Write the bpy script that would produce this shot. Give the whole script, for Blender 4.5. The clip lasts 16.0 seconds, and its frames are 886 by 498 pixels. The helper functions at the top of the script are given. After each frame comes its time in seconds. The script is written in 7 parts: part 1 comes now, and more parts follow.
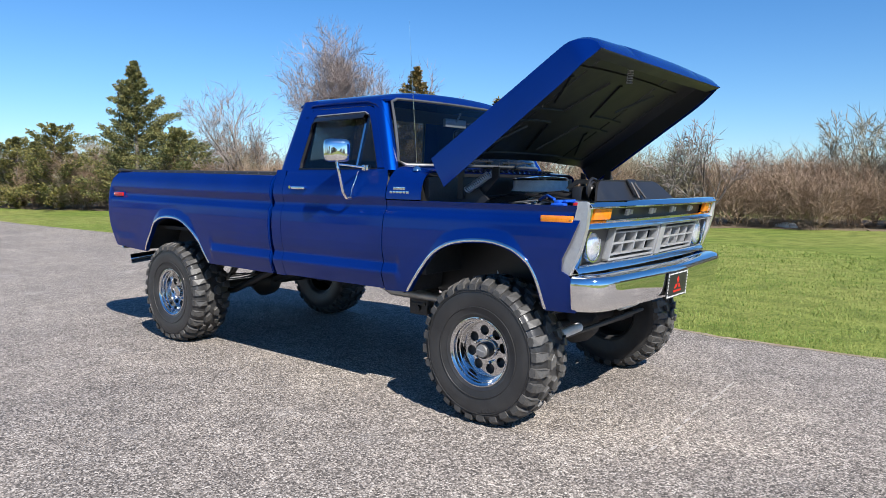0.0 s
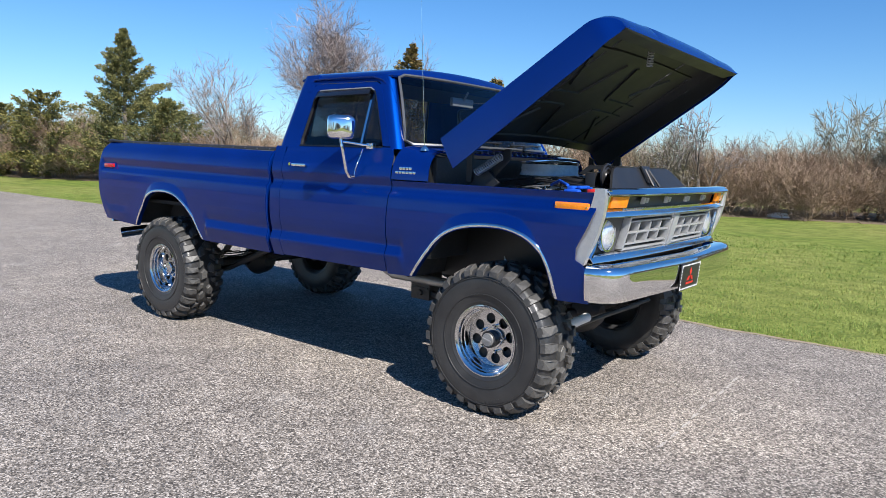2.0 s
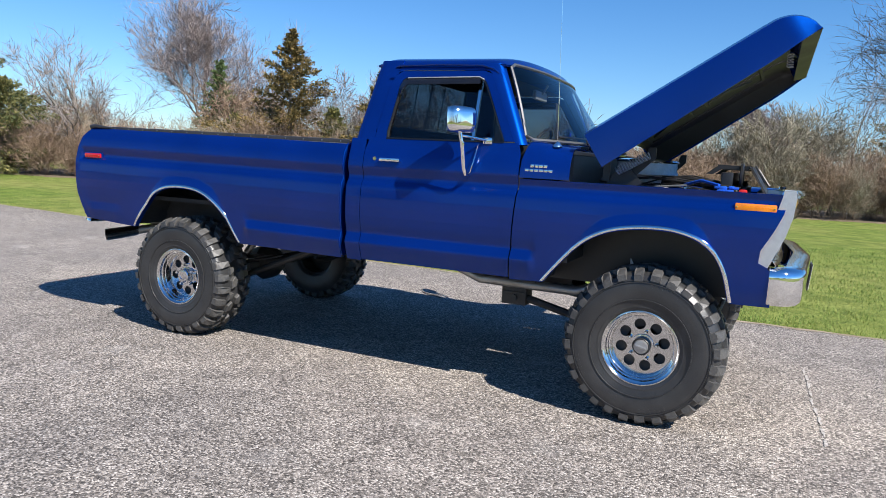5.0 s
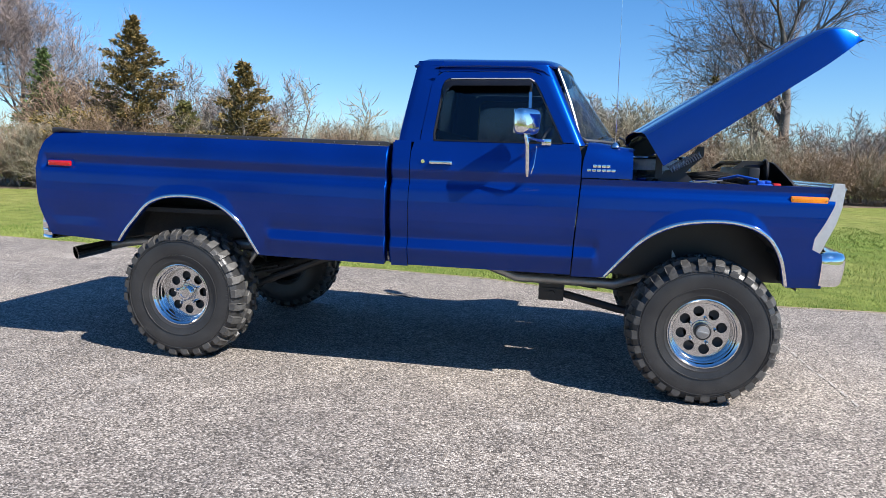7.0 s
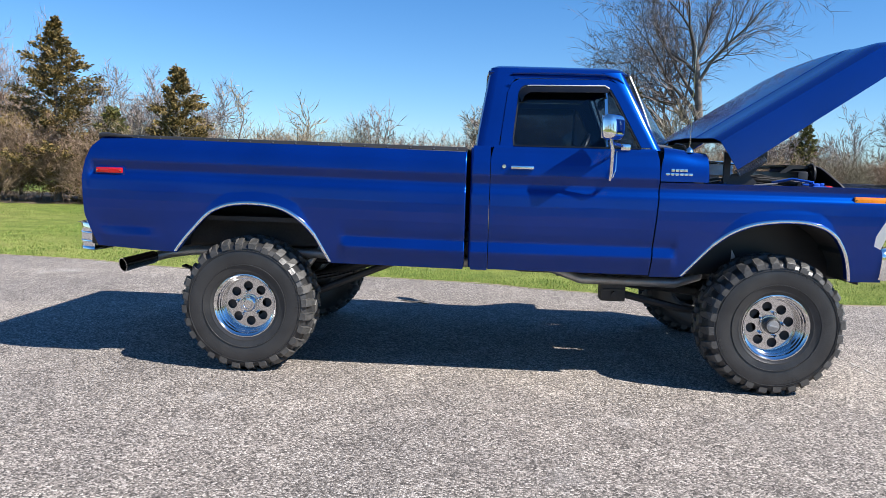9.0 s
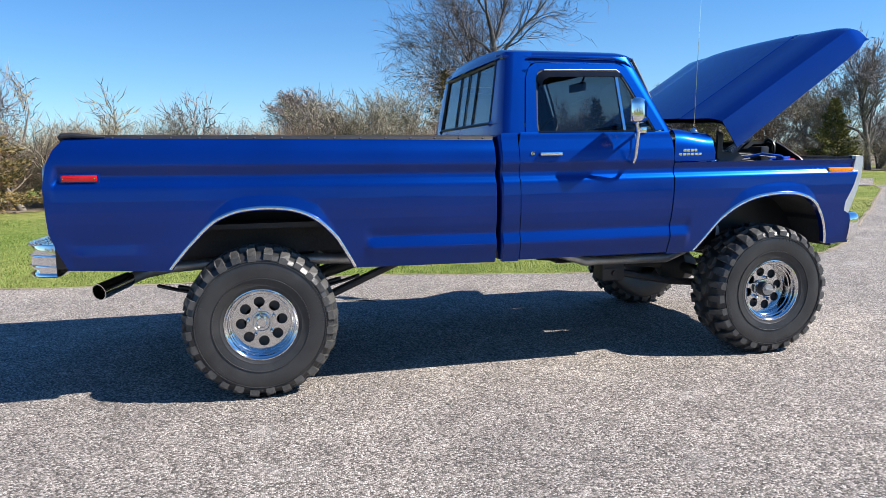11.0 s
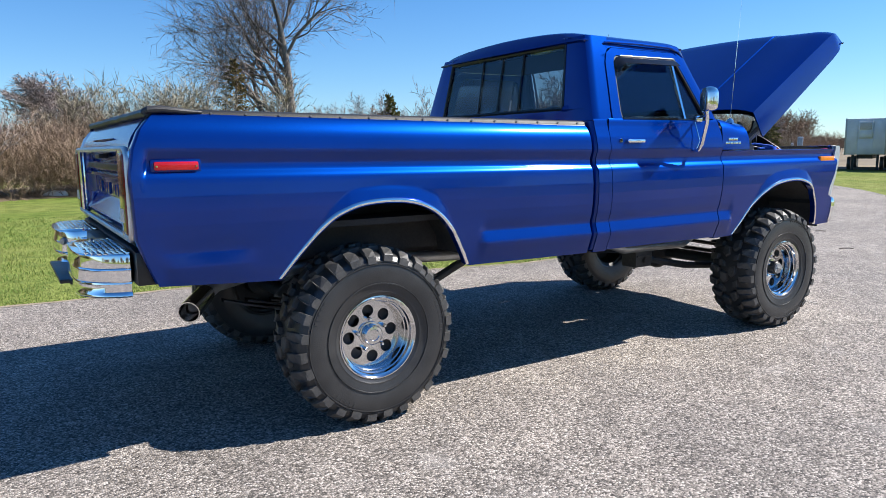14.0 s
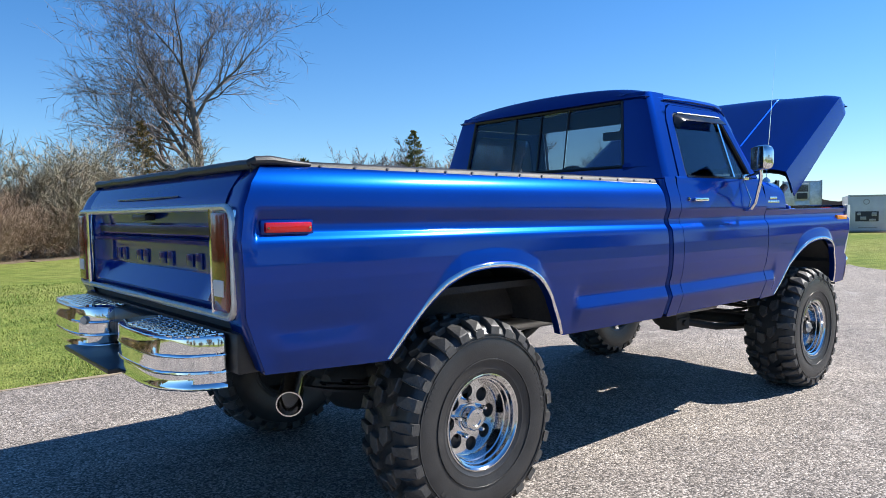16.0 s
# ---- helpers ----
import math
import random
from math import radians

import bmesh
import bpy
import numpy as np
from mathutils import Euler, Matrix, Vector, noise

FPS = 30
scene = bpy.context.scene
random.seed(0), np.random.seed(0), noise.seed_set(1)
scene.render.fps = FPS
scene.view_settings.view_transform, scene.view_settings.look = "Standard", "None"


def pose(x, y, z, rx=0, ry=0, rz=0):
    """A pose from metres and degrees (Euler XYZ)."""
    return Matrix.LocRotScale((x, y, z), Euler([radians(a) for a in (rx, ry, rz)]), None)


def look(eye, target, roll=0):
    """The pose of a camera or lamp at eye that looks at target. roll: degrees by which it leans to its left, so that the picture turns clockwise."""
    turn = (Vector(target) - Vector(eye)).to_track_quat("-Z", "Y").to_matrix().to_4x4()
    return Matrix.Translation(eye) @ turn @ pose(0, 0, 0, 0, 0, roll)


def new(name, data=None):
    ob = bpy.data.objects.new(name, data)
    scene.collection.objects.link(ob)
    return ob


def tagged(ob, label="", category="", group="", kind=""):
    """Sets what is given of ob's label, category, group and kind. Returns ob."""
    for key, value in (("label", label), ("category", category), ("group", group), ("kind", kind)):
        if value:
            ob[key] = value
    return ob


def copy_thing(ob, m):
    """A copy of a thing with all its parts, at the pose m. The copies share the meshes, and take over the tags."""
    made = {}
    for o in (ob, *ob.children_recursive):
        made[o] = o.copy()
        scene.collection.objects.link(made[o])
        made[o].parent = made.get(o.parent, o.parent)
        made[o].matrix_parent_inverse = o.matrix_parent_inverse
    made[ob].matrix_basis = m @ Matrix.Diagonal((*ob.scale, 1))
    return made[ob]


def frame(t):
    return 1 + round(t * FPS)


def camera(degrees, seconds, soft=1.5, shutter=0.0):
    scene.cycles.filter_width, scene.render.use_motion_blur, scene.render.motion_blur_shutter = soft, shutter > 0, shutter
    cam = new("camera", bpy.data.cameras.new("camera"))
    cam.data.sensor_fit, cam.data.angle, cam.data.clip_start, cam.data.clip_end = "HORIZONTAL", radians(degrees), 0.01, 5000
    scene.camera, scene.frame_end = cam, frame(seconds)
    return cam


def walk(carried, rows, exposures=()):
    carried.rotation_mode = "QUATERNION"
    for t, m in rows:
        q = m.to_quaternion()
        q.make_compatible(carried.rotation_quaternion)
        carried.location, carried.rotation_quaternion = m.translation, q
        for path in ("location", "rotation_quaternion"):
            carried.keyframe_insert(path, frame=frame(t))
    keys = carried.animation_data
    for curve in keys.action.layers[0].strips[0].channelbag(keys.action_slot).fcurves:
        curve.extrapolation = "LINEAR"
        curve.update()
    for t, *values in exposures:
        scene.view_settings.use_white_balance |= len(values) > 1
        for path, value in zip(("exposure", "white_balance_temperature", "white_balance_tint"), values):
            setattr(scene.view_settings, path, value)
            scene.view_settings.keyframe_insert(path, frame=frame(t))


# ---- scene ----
cam = camera(64.5, 16.0, 0.8)
PATH = [
    (0, (4.083, -4.324, 1.441), (2.836, -2.772, 1.248), 0.5),
    (0.5, (4.091, -4.326, 1.441), (2.846, -2.772, 1.253), 0.7),
    (1, (4.103, -4.32, 1.442), (2.887, -2.743, 1.253), 0.0),
    (1.5, (4.037, -4.319, 1.446), (2.825, -2.749, 1.19), 1.4),
    (2, (3.898, -4.272, 1.448), (2.683, -2.703, 1.199), 2.2),
    (2.5, (3.625, -4.253, 1.45), (2.402, -2.688, 1.219), 0.9),
    (3, (3.332, -4.328, 1.421), (2.156, -2.731, 1.157), 2.0),
    (3.5, (3.045, -4.52, 1.429), (1.985, -2.847, 1.148), -1.2),
    (4, (2.837, -4.673, 1.407), (1.831, -2.959, 1.18), -0.7),
    (4.2, (2.721, -4.74, 1.402), (1.745, -3.008, 1.178), 0.1),
    (6.3, (1.387, -5.081, 1.414), (0.879, -3.166, 1.146), 0.7),
    (6.5, (1.223, -5.156, 1.418), (0.761, -3.227, 1.16), -0.4),
    (7, (0.929, -5.271, 1.406), (0.56, -3.322, 1.151), 1.9),
    (7.5, (0.576, -5.336, 1.393), (0.318, -3.367, 1.155), 0.8),
    (8, (0.266, -5.413, 1.382), (0.181, -3.427, 1.154), 1.2),
    (8.5, (-0.015, -5.483, 1.358), (-0.129, -3.499, 1.13), 1.9),
    (8.7, (-0.041, -5.467, 1.35), (-0.186, -3.485, 1.125), 2.1),
    (10.8, (-1.395, -5.161, 1.412), (-0.996, -3.217, 1.165), -2.0),
    (11, (-1.545, -5.091, 1.383), (-1.095, -3.16, 1.119), -0.9),
    (11.5, (-1.865, -4.924, 1.356), (-1.17, -3.062, 1.131), -2.7),
    (12, (-2.136, -4.695, 1.339), (-1.303, -2.894, 1.09), -1.4),
    (12.5, (-2.399, -4.483, 1.374), (-1.505, -2.717, 1.088), -1.4),
    (13, (-2.712, -4.366, 1.362), (-1.762, -2.63, 1.08), -2.4),
    (13.5, (-2.967, -4.23, 1.366), (-1.968, -2.52, 1.083), -0.8),
    (14, (-3.193, -4.018, 1.351), (-2.134, -2.346, 1.067), -0.6),
    (14.5, (-3.403, -3.869, 1.375), (-2.229, -2.273, 1.104), -0.6),
    (15, (-3.614, -3.692, 1.388), (-2.372, -2.136, 1.202), -1.2),
    (15.5, (-3.69, -3.431, 1.364), (-2.425, -1.89, 1.2), -1.1),
    (16, (-3.714, -3.16, 1.337), (-2.418, -1.641, 1.23), -0.9),
]
walk(cam, [(t, look(eye, target, roll)) for t, eye, target, roll in PATH], [(0, 1.15), (4, 1.17), (7, 1.29), (11, 1.30), (16, 1.29)])

# ---------------------------------------------------------------- light
SUN = Vector((1.0, -0.42, 1.06)).normalized()
EL, AZ = math.asin(SUN.z), math.atan2(SUN.x, SUN.y)
world = bpy.data.worlds.new("sky")
scene.world = world
world.use_nodes = True
wn = world.node_tree
wn.nodes.clear()
sky = wn.nodes.new("ShaderNodeTexSky")
sky.sky_type, sky.sun_disc, sky.sun_elevation, sky.sun_rotation = "NISHITA", False, EL, AZ
sky.air_density, sky.dust_density, sky.ozone_density = 1.0, 0.0, 4.0
bgd = wn.nodes.new("ShaderNodeBackground")
bgd.inputs[1].default_value = 0.057
wout = wn.nodes.new("ShaderNodeOutputWorld")
tint = wn.nodes.new("ShaderNodeMix")
tint.data_type, tint.blend_type = "RGBA", "MULTIPLY"
tint.inputs[0].default_value = 1.0
# clearer and bluer overhead, paler towards the horizon
way, split, rise = (wn.nodes.new(k) for k in ("ShaderNodeTexCoord", "ShaderNodeSeparateXYZ", "ShaderNodeValToRGB"))
rise.color_ramp.elements[0].color, rise.color_ramp.elements[1].color = (0.70, 0.90, 1.12, 1), (0.36, 0.79, 1.15, 1)
rise.color_ramp.elements[0].position, rise.color_ramp.elements[1].position = 0.0, 0.34
wn.links.new(way.outputs["Generated"], split.inputs[0])
wn.links.new(split.outputs[2], rise.inputs[0])
wn.links.new(rise.outputs[0], tint.inputs[7])
wn.links.new(sky.outputs[0], tint.inputs[6])
wn.links.new(tint.outputs[2], bgd.inputs[0])
wn.links.new(bgd.outputs[0], wout.inputs[0])
sun = new("sun", bpy.data.lights.new("sun", "SUN"))
sun.data.energy, sun.data.angle, sun.data.color = 3.9, radians(0.55), (1.0, 0.955, 0.90)
sun.matrix_world = look(SUN * 50, (0, 0, 0))


# ---------------------------------------------------------------- materials
def material(name, a, b=None, rough=0.5, metal=0.0, scale=8.0, fine=120.0, bump=0.0, coat=0.0, coat_rough=0.03,
             rough_var=0.08, per_object=0.0, fine_mix=0.35, ior=1.5):
    """Two scales of noise between the colours a and b, roughness that varies, a fine bump."""
    m = bpy.data.materials.new(name)
    m.use_nodes = True
    nt = m.node_tree
    bsdf = nt.nodes["Principled BSDF"]
    b = b or tuple(c * 0.8 for c in a)
    tc = nt.nodes.new("ShaderNodeTexCoord")
    n1, n2 = nt.nodes.new("ShaderNodeTexNoise"), nt.nodes.new("ShaderNodeTexNoise")
    for n, s, d in ((n1, scale, 4), (n2, fine, 2)):
        n.inputs["Scale"].default_value, n.inputs["Detail"].default_value = s, d
        nt.links.new(tc.outputs["Object"], n.inputs["Vector"])
    mix = nt.nodes.new("ShaderNodeMix")
    mix.data_type = "FLOAT"
    mix.inputs[0].default_value = fine_mix
    nt.links.new(n1.outputs[0], mix.inputs[2])
    nt.links.new(n2.outputs[0], mix.inputs[3])
    ramp = nt.nodes.new("ShaderNodeValToRGB")
    ramp.color_ramp.elements[0].position, ramp.color_ramp.elements[1].position = 0.36, 0.64
    ramp.color_ramp.elements[0].color, ramp.color_ramp.elements[1].color = (*a, 1), (*b, 1)
    nt.links.new(mix.outputs[0], ramp.inputs[0])
    col = ramp.outputs[0]
    if per_object:
        info = nt.nodes.new("ShaderNodeObjectInfo")
        hsv = nt.nodes.new("ShaderNodeHueSaturation")
        rng = nt.nodes.new("ShaderNodeMapRange")
        rng.inputs[3].default_value, rng.inputs[4].default_value = 1 - per_object, 1 + per_object
        nt.links.new(info.outputs["Random"], rng.inputs[0])
        nt.links.new(rng.outputs[0], hsv.inputs["Value"])
        nt.links.new(col, hsv.inputs["Color"])
        col = hsv.outputs[0]
    nt.links.new(col, bsdf.inputs["Base Color"])
    mr = nt.nodes.new("ShaderNodeMapRange")
    mr.inputs[3].default_value, mr.inputs[4].default_value = max(0.0, rough - rough_var), rough + rough_var
    nt.links.new(n1.outputs[0], mr.inputs[0])
    nt.links.new(mr.outputs[0], bsdf.inputs["Roughness"])
    bsdf.inputs["Metallic"].default_value = metal
    bsdf.inputs["Coat Weight"].default_value, bsdf.inputs["Coat Roughness"].default_value = coat, coat_rough
    bsdf.inputs["IOR"].default_value = ior
    if bump:
        bp = nt.nodes.new("ShaderNodeBump")
        bp.inputs["Strength"].default_value, bp.inputs["Distance"].default_value = bump, 0.004
        nt.links.new(n2.outputs[0], bp.inputs["Height"])
        nt.links.new(bp.outputs[0], bsdf.inputs["Normal"])
    return m


def leafy(name, a, b, scale=1.2, rough=0.7):
    """Twigs and foliage: colour varies from piece to piece and in patches."""
    m = bpy.data.materials.new(name)
    m.use_nodes = True
    nt = m.node_tree
    bsdf = nt.nodes["Principled BSDF"]
    geo, tc = nt.nodes.new("ShaderNodeNewGeometry"), nt.nodes.new("ShaderNodeTexCoord")
    n1 = nt.nodes.new("ShaderNodeTexNoise")
    n1.inputs["Scale"].default_value, n1.inputs["Detail"].default_value = scale, 3
    nt.links.new(tc.outputs["Object"], n1.inputs["Vector"])
    mix = nt.nodes.new("ShaderNodeMix")
    mix.data_type = "FLOAT"
    mix.inputs[0].default_value = 0.45
    nt.links.new(n1.outputs[0], mix.inputs[2])
    nt.links.new(geo.outputs["Random Per Island"], mix.inputs[3])
    ramp = nt.nodes.new("ShaderNodeValToRGB")
    ramp.color_ramp.elements[0].position, ramp.color_ramp.elements[1].position = 0.3, 0.7
    ramp.color_ramp.elements[0].color, ramp.color_ramp.elements[1].color = (*a, 1), (*b, 1)
    nt.links.new(mix.outputs[0], ramp.inputs[0])
    nt.links.new(ramp.outputs[0], bsdf.inputs["Base Color"])
    bsdf.inputs["Roughness"].default_value = rough
    bsdf.inputs["Specular IOR Level"].default_value = 0.25
    return m


def glass(name, tint, rough=0.0):
    """A thin tinted pane: it lets tinted light straight through and mirrors by Fresnel."""
    m = bpy.data.materials.new(name)
    m.use_nodes = True
    nt = m.node_tree
    nt.nodes.clear()
    out = nt.nodes.new("ShaderNodeOutputMaterial")
    tr, gl, lw, mx = (nt.nodes.new("ShaderNode" + k) for k in ("BsdfTransparent", "BsdfGlossy", "LayerWeight", "MixShader"))
    tr.inputs[0].default_value = (*tint, 1)
    gl.inputs["Roughness"].default_value = rough
    lw.inputs[0].default_value = 0.5
    pw, mr = nt.nodes.new("ShaderNodeMath"), nt.nodes.new("ShaderNodeMapRange")
    pw.operation = "POWER"
    pw.inputs[1].default_value = 4.5
    mr.inputs[3].default_value, mr.inputs[4].default_value = 0.05, 0.95
    nt.links.new(lw.outputs["Facing"], pw.inputs[0])
    nt.links.new(pw.outputs[0], mr.inputs[0])
    nt.links.new(mr.outputs[0], mx.inputs[0])
    nt.links.new(tr.outputs[0], mx.inputs[1])
    nt.links.new(gl.outputs[0], mx.inputs[2])
    nt.links.new(mx.outputs[0], out.inputs[0])
    return m


def asphalt():
    m = bpy.data.materials.new("chip_seal_asphalt")
    m.use_nodes = True
    nt = m.node_tree
    bsdf = nt.nodes["Principled BSDF"]
    tc = nt.nodes.new("ShaderNodeTexCoord")

    def noise_node(s, d, kind="ShaderNodeTexNoise"):
        n = nt.nodes.new(kind)
        n.inputs["Scale"].default_value = s
        if kind == "ShaderNodeTexNoise":
            n.inputs["Detail"].default_value = d
        nt.links.new(tc.outputs["Object"], n.inputs["Vector"])
        return n

    def ramp(src, stops):
        r = nt.nodes.new("ShaderNodeValToRGB")
        while len(r.color_ramp.elements) < len(stops):
            r.color_ramp.elements.new(0.5)
        for e, (p, c) in zip(r.color_ramp.elements, stops):
            e.position, e.color = p, (*c, 1)
        nt.links.new(src, r.inputs[0])
        return r.outputs[0]

    def mixc(kind, fac, a, b):
        x = nt.nodes.new("ShaderNodeMix")
        x.data_type, x.blend_type = "RGBA", kind
        if isinstance(fac, float):
            x.inputs[0].default_value = fac
        else:
            nt.links.new(fac, x.inputs[0])
        nt.links.new(a, x.inputs[6])
        nt.links.new(b, x.inputs[7])
        return x.outputs[2]

    chips = noise_node(114.0, 0, "ShaderNodeTexVoronoi")
    chips2 = noise_node(48.0, 0, "ShaderNodeTexVoronoi")
    sep = nt.nodes.new("ShaderNodeSeparateColor")
    nt.links.new(chips.outputs["Color"], sep.inputs[0])
    sep2 = nt.nodes.new("ShaderNodeSeparateColor")
    nt.links.new(chips2.outputs["Color"], sep2.inputs[0])
    stone = ramp(sep.outputs[0], [(0.0, (0.030, 0.026, 0.022)), (0.28, (0.115, 0.101, 0.088)), (0.60, (0.290, 0.254, 0.221)), (0.84, (0.47, 0.416, 0.369)), (1.0, (0.69, 0.628, 0.565))])
    stone2 = ramp(sep2.outputs[1], [(0.0, (0.11, 0.10, 0.095)), (0.6, (0.25, 0.23, 0.21)), (1.0, (0.46, 0.43, 0.40))])
    stone = mixc("MIX", 0.16, stone, stone2)
    joints = ramp(chips.outputs["Distance"], [(0.0, (1, 1, 1)), (0.55, (0.92, 0.92, 0.92)), (1.0, (0.5, 0.5, 0.5))])
    stone = mixc("MULTIPLY", 0.8, stone, joints)
    big = ramp(noise_node(0.55, 5).outputs[0], [(0.3, (0.82, 0.82, 0.83)), (0.55, (1.0, 0.99, 0.98)), (0.72, (1.22, 1.2, 1.16))])
    stone = mixc("MULTIPLY", 1.0, stone, big)
    mid = ramp(noise_node(4.0, 4).outputs[0], [(0.35, (0.88, 0.88, 0.88)), (0.65, (1.1, 1.1, 1.09))])
    stone = mixc("MULTIPLY", 1.0, stone, mid)
    pale = ramp(noise_node(1.6, 6).outputs[0], [(0.62, (0, 0, 0)), (0.75, (1, 1, 1))])
    white = nt.nodes.new("ShaderNodeRGB")
    white.outputs[0].default_value = (0.48, 0.45, 0.42, 1)
    pm = nt.nodes.new("ShaderNodeMath")
    pm.operation = "MULTIPLY"
    pm.inputs[1].default_value = 0.30
    nt.links.new(pale, pm.inputs[0])
    stone = mixc("MIX", pm.outputs[0], stone, white.outputs[0])
    nt.links.new(stone, bsdf.inputs["Base Color"])
    bsdf.inputs["Roughness"].default_value = 0.82
    bsdf.inputs["Specular IOR Level"].default_value = 0.35
    bp = nt.nodes.new("ShaderNodeBump")
    bp.inputs["Strength"].default_value, bp.inputs["Distance"].default_value = 0.9, 0.005
    inv = nt.nodes.new("ShaderNodeMath")
    inv.operation = "SUBTRACT"
    inv.inputs[0].default_value = 1.0
    nt.links.new(chips.outputs["Distance"], inv.inputs[1])
    nt.links.new(inv.outputs[0], bp.inputs["Height"])
    nt.links.new(bp.outputs[0], bsdf.inputs["Normal"])
    return m




def car_paint():
    """Deep blue pigment with a share of metal flake, both under one clear coat."""
    m = bpy.data.materials.new("deep_blue_metallic_paint")
    m.use_nodes = True
    nt = m.node_tree
    pigment, out = nt.nodes["Principled BSDF"], nt.nodes["Material Output"]
    flake, mix = nt.nodes.new("ShaderNodeBsdfPrincipled"), nt.nodes.new("ShaderNodeMixShader")
    tc = nt.nodes.new("ShaderNodeTexCoord")
    n1, n2 = nt.nodes.new("ShaderNodeTexNoise"), nt.nodes.new("ShaderNodeTexNoise")
    for n, k, d in ((n1, 2.2, 3), (n2, 900.0, 1)):
        n.inputs["Scale"].default_value, n.inputs["Detail"].default_value = k, d
        nt.links.new(tc.outputs["Object"], n.inputs["Vector"])
    for b, lo, hi, src in ((pigment, (0.0003, 0.0115, 0.104), (0.0005, 0.0145, 0.130), n1), (flake, (0.0002, 0.050, 0.32), (0.0004, 0.076, 0.45), n2)):
        r = nt.nodes.new("ShaderNodeValToRGB")
        r.color_ramp.elements[0].position, r.color_ramp.elements[1].position = 0.35, 0.65
        r.color_ramp.elements[0].color, r.color_ramp.elements[1].color = (*lo, 1), (*hi, 1)
        nt.links.new(src.outputs[0], r.inputs[0])
        nt.links.new(r.outputs[0], b.inputs["Base Color"])
        b.inputs["Coat Weight"].default_value, b.inputs["Coat Roughness"].default_value = 1.0, 0.085
        b.inputs["Coat IOR"].default_value = 1.40
    pigment.inputs["Roughness"].default_value, pigment.inputs["Specular IOR Level"].default_value = 0.9, 0.0
    flake.inputs["Roughness"].default_value, flake.inputs["Metallic"].default_value = 0.37, 1.0
    flake.inputs["Specular Tint"].default_value = (0.02, 0.30, 0.90, 1)
    mix.inputs[0].default_value = 0.31
    nt.links.new(pigment.outputs[0], mix.inputs[1])
    nt.links.new(flake.outputs[0], mix.inputs[2])
    nt.links.new(mix.outputs[0], out.inputs["Surface"])
    return m


PAINT = car_paint()
CHROME = material("chrome", (0.86, 0.87, 0.88), (0.80, 0.81, 0.83), rough=0.05, metal=1.0, scale=6, rough_var=0.03)
ALLOY = material("polished_aluminium", (0.70, 0.70, 0.70), (0.58, 0.58, 0.59), rough=0.11, metal=1.0, scale=14, rough_var=0.05)
SATIN_ALLOY = material("satin_aluminium", (0.74, 0.73, 0.71), (0.64, 0.63, 0.62), rough=0.42, metal=0.85, scale=30, fine=220, bump=0.12)
SILVER = material("silver_plastic", (0.40, 0.405, 0.41), (0.34, 0.345, 0.35), rough=0.38, metal=0.35, scale=10)
RUBBER = material("tyre_rubber", (0.022, 0.022, 0.023), (0.040, 0.040, 0.040), rough=0.36, scale=9, fine=160, bump=0.25)
TREAD = material("dusty_tread_rubber", (0.036, 0.036, 0.036), (0.090, 0.086, 0.080), rough=0.50, scale=7, fine=90, bump=0.3)
BLACK = material("black_underbody_paint", (0.022, 0.022, 0.023), (0.042, 0.040, 0.038), rough=0.55, scale=5, fine=60, bump=0.15)
SATIN = material("satin_black_metal", (0.012, 0.012, 0.013), (0.020, 0.020, 0.021), rough=0.38, scale=6, rough_var=0.1)
FLAP = material("worn_black_vinyl", (0.016, 0.017, 0.019), (0.028, 0.029, 0.032), rough=0.50, scale=5, fine=300, bump=0.25, rough_var=0.1)
FLAP.node_tree.nodes["Principled BSDF"].inputs["Specular IOR Level"].default_value = 0.25
VINYL = material("black_vinyl", (0.016, 0.016, 0.018), (0.026, 0.026, 0.028), rough=0.45, scale=4, fine=300, bump=0.3)
STEEL = material("grey_exhaust_steel", (0.42, 0.42, 0.42), (0.30, 0.29, 0.28), rough=0.42, metal=0.7, scale=9)
TRIM = material("dulled_bright_trim", (0.16, 0.16, 0.155), (0.11, 0.11, 0.108), rough=0.40, metal=0.6, scale=9)
UNDERHOOD = material("black_underhood_enamel", (0.007, 0.008, 0.008), (0.014, 0.015, 0.015), rough=0.50, scale=7, fine=60, bump=0.1, rough_var=0.12)
AMBER = material("amber_lens", (0.85, 0.26, 0.01), (0.75, 0.20, 0.01), rough=0.15, scale=30, coat=0.6)
RED = material("red_lens", (0.50, 0.004, 0.006), (0.42, 0.003, 0.004), rough=0.15, scale=30, coat=0.6)
DARKRED = material("dark_red_lens", (0.16, 0.006, 0.005), (0.12, 0.005, 0.005), rough=0.12, scale=30, coat=0.7)
WHITE = material("white_enamel", (0.72, 0.72, 0.70), (0.62, 0.62, 0.60), rough=0.4, scale=12)
LENS = material("headlight_lens", (0.80, 0.82, 0.84), (0.55, 0.57, 0.60), rough=0.08, metal=0.6, scale=60, coat=1.0)
BLUEPART = material("blue_plastic", (0.01, 0.10, 0.55), (0.01, 0.07, 0.40), rough=0.4, scale=20)
REDPART = material("red_plastic", (0.60, 0.02, 0.015), (0.45, 0.015, 0.01), rough=0.4, scale=20)
CARGREY = material("dark_interior_cloth", (0.030, 0.031, 0.035), (0.045, 0.046, 0.050), rough=0.9, scale=20)
GLOSSY = material("smooth_black_trim", (0.006, 0.006, 0.007), (0.010, 0.010, 0.011), rough=0.10, scale=8, rough_var=0.05)
WELL = material("dull_black_coating", (0.040, 0.040, 0.041), (0.065, 0.062, 0.060), rough=0.85, scale=6, fine=70, bump=0.3)
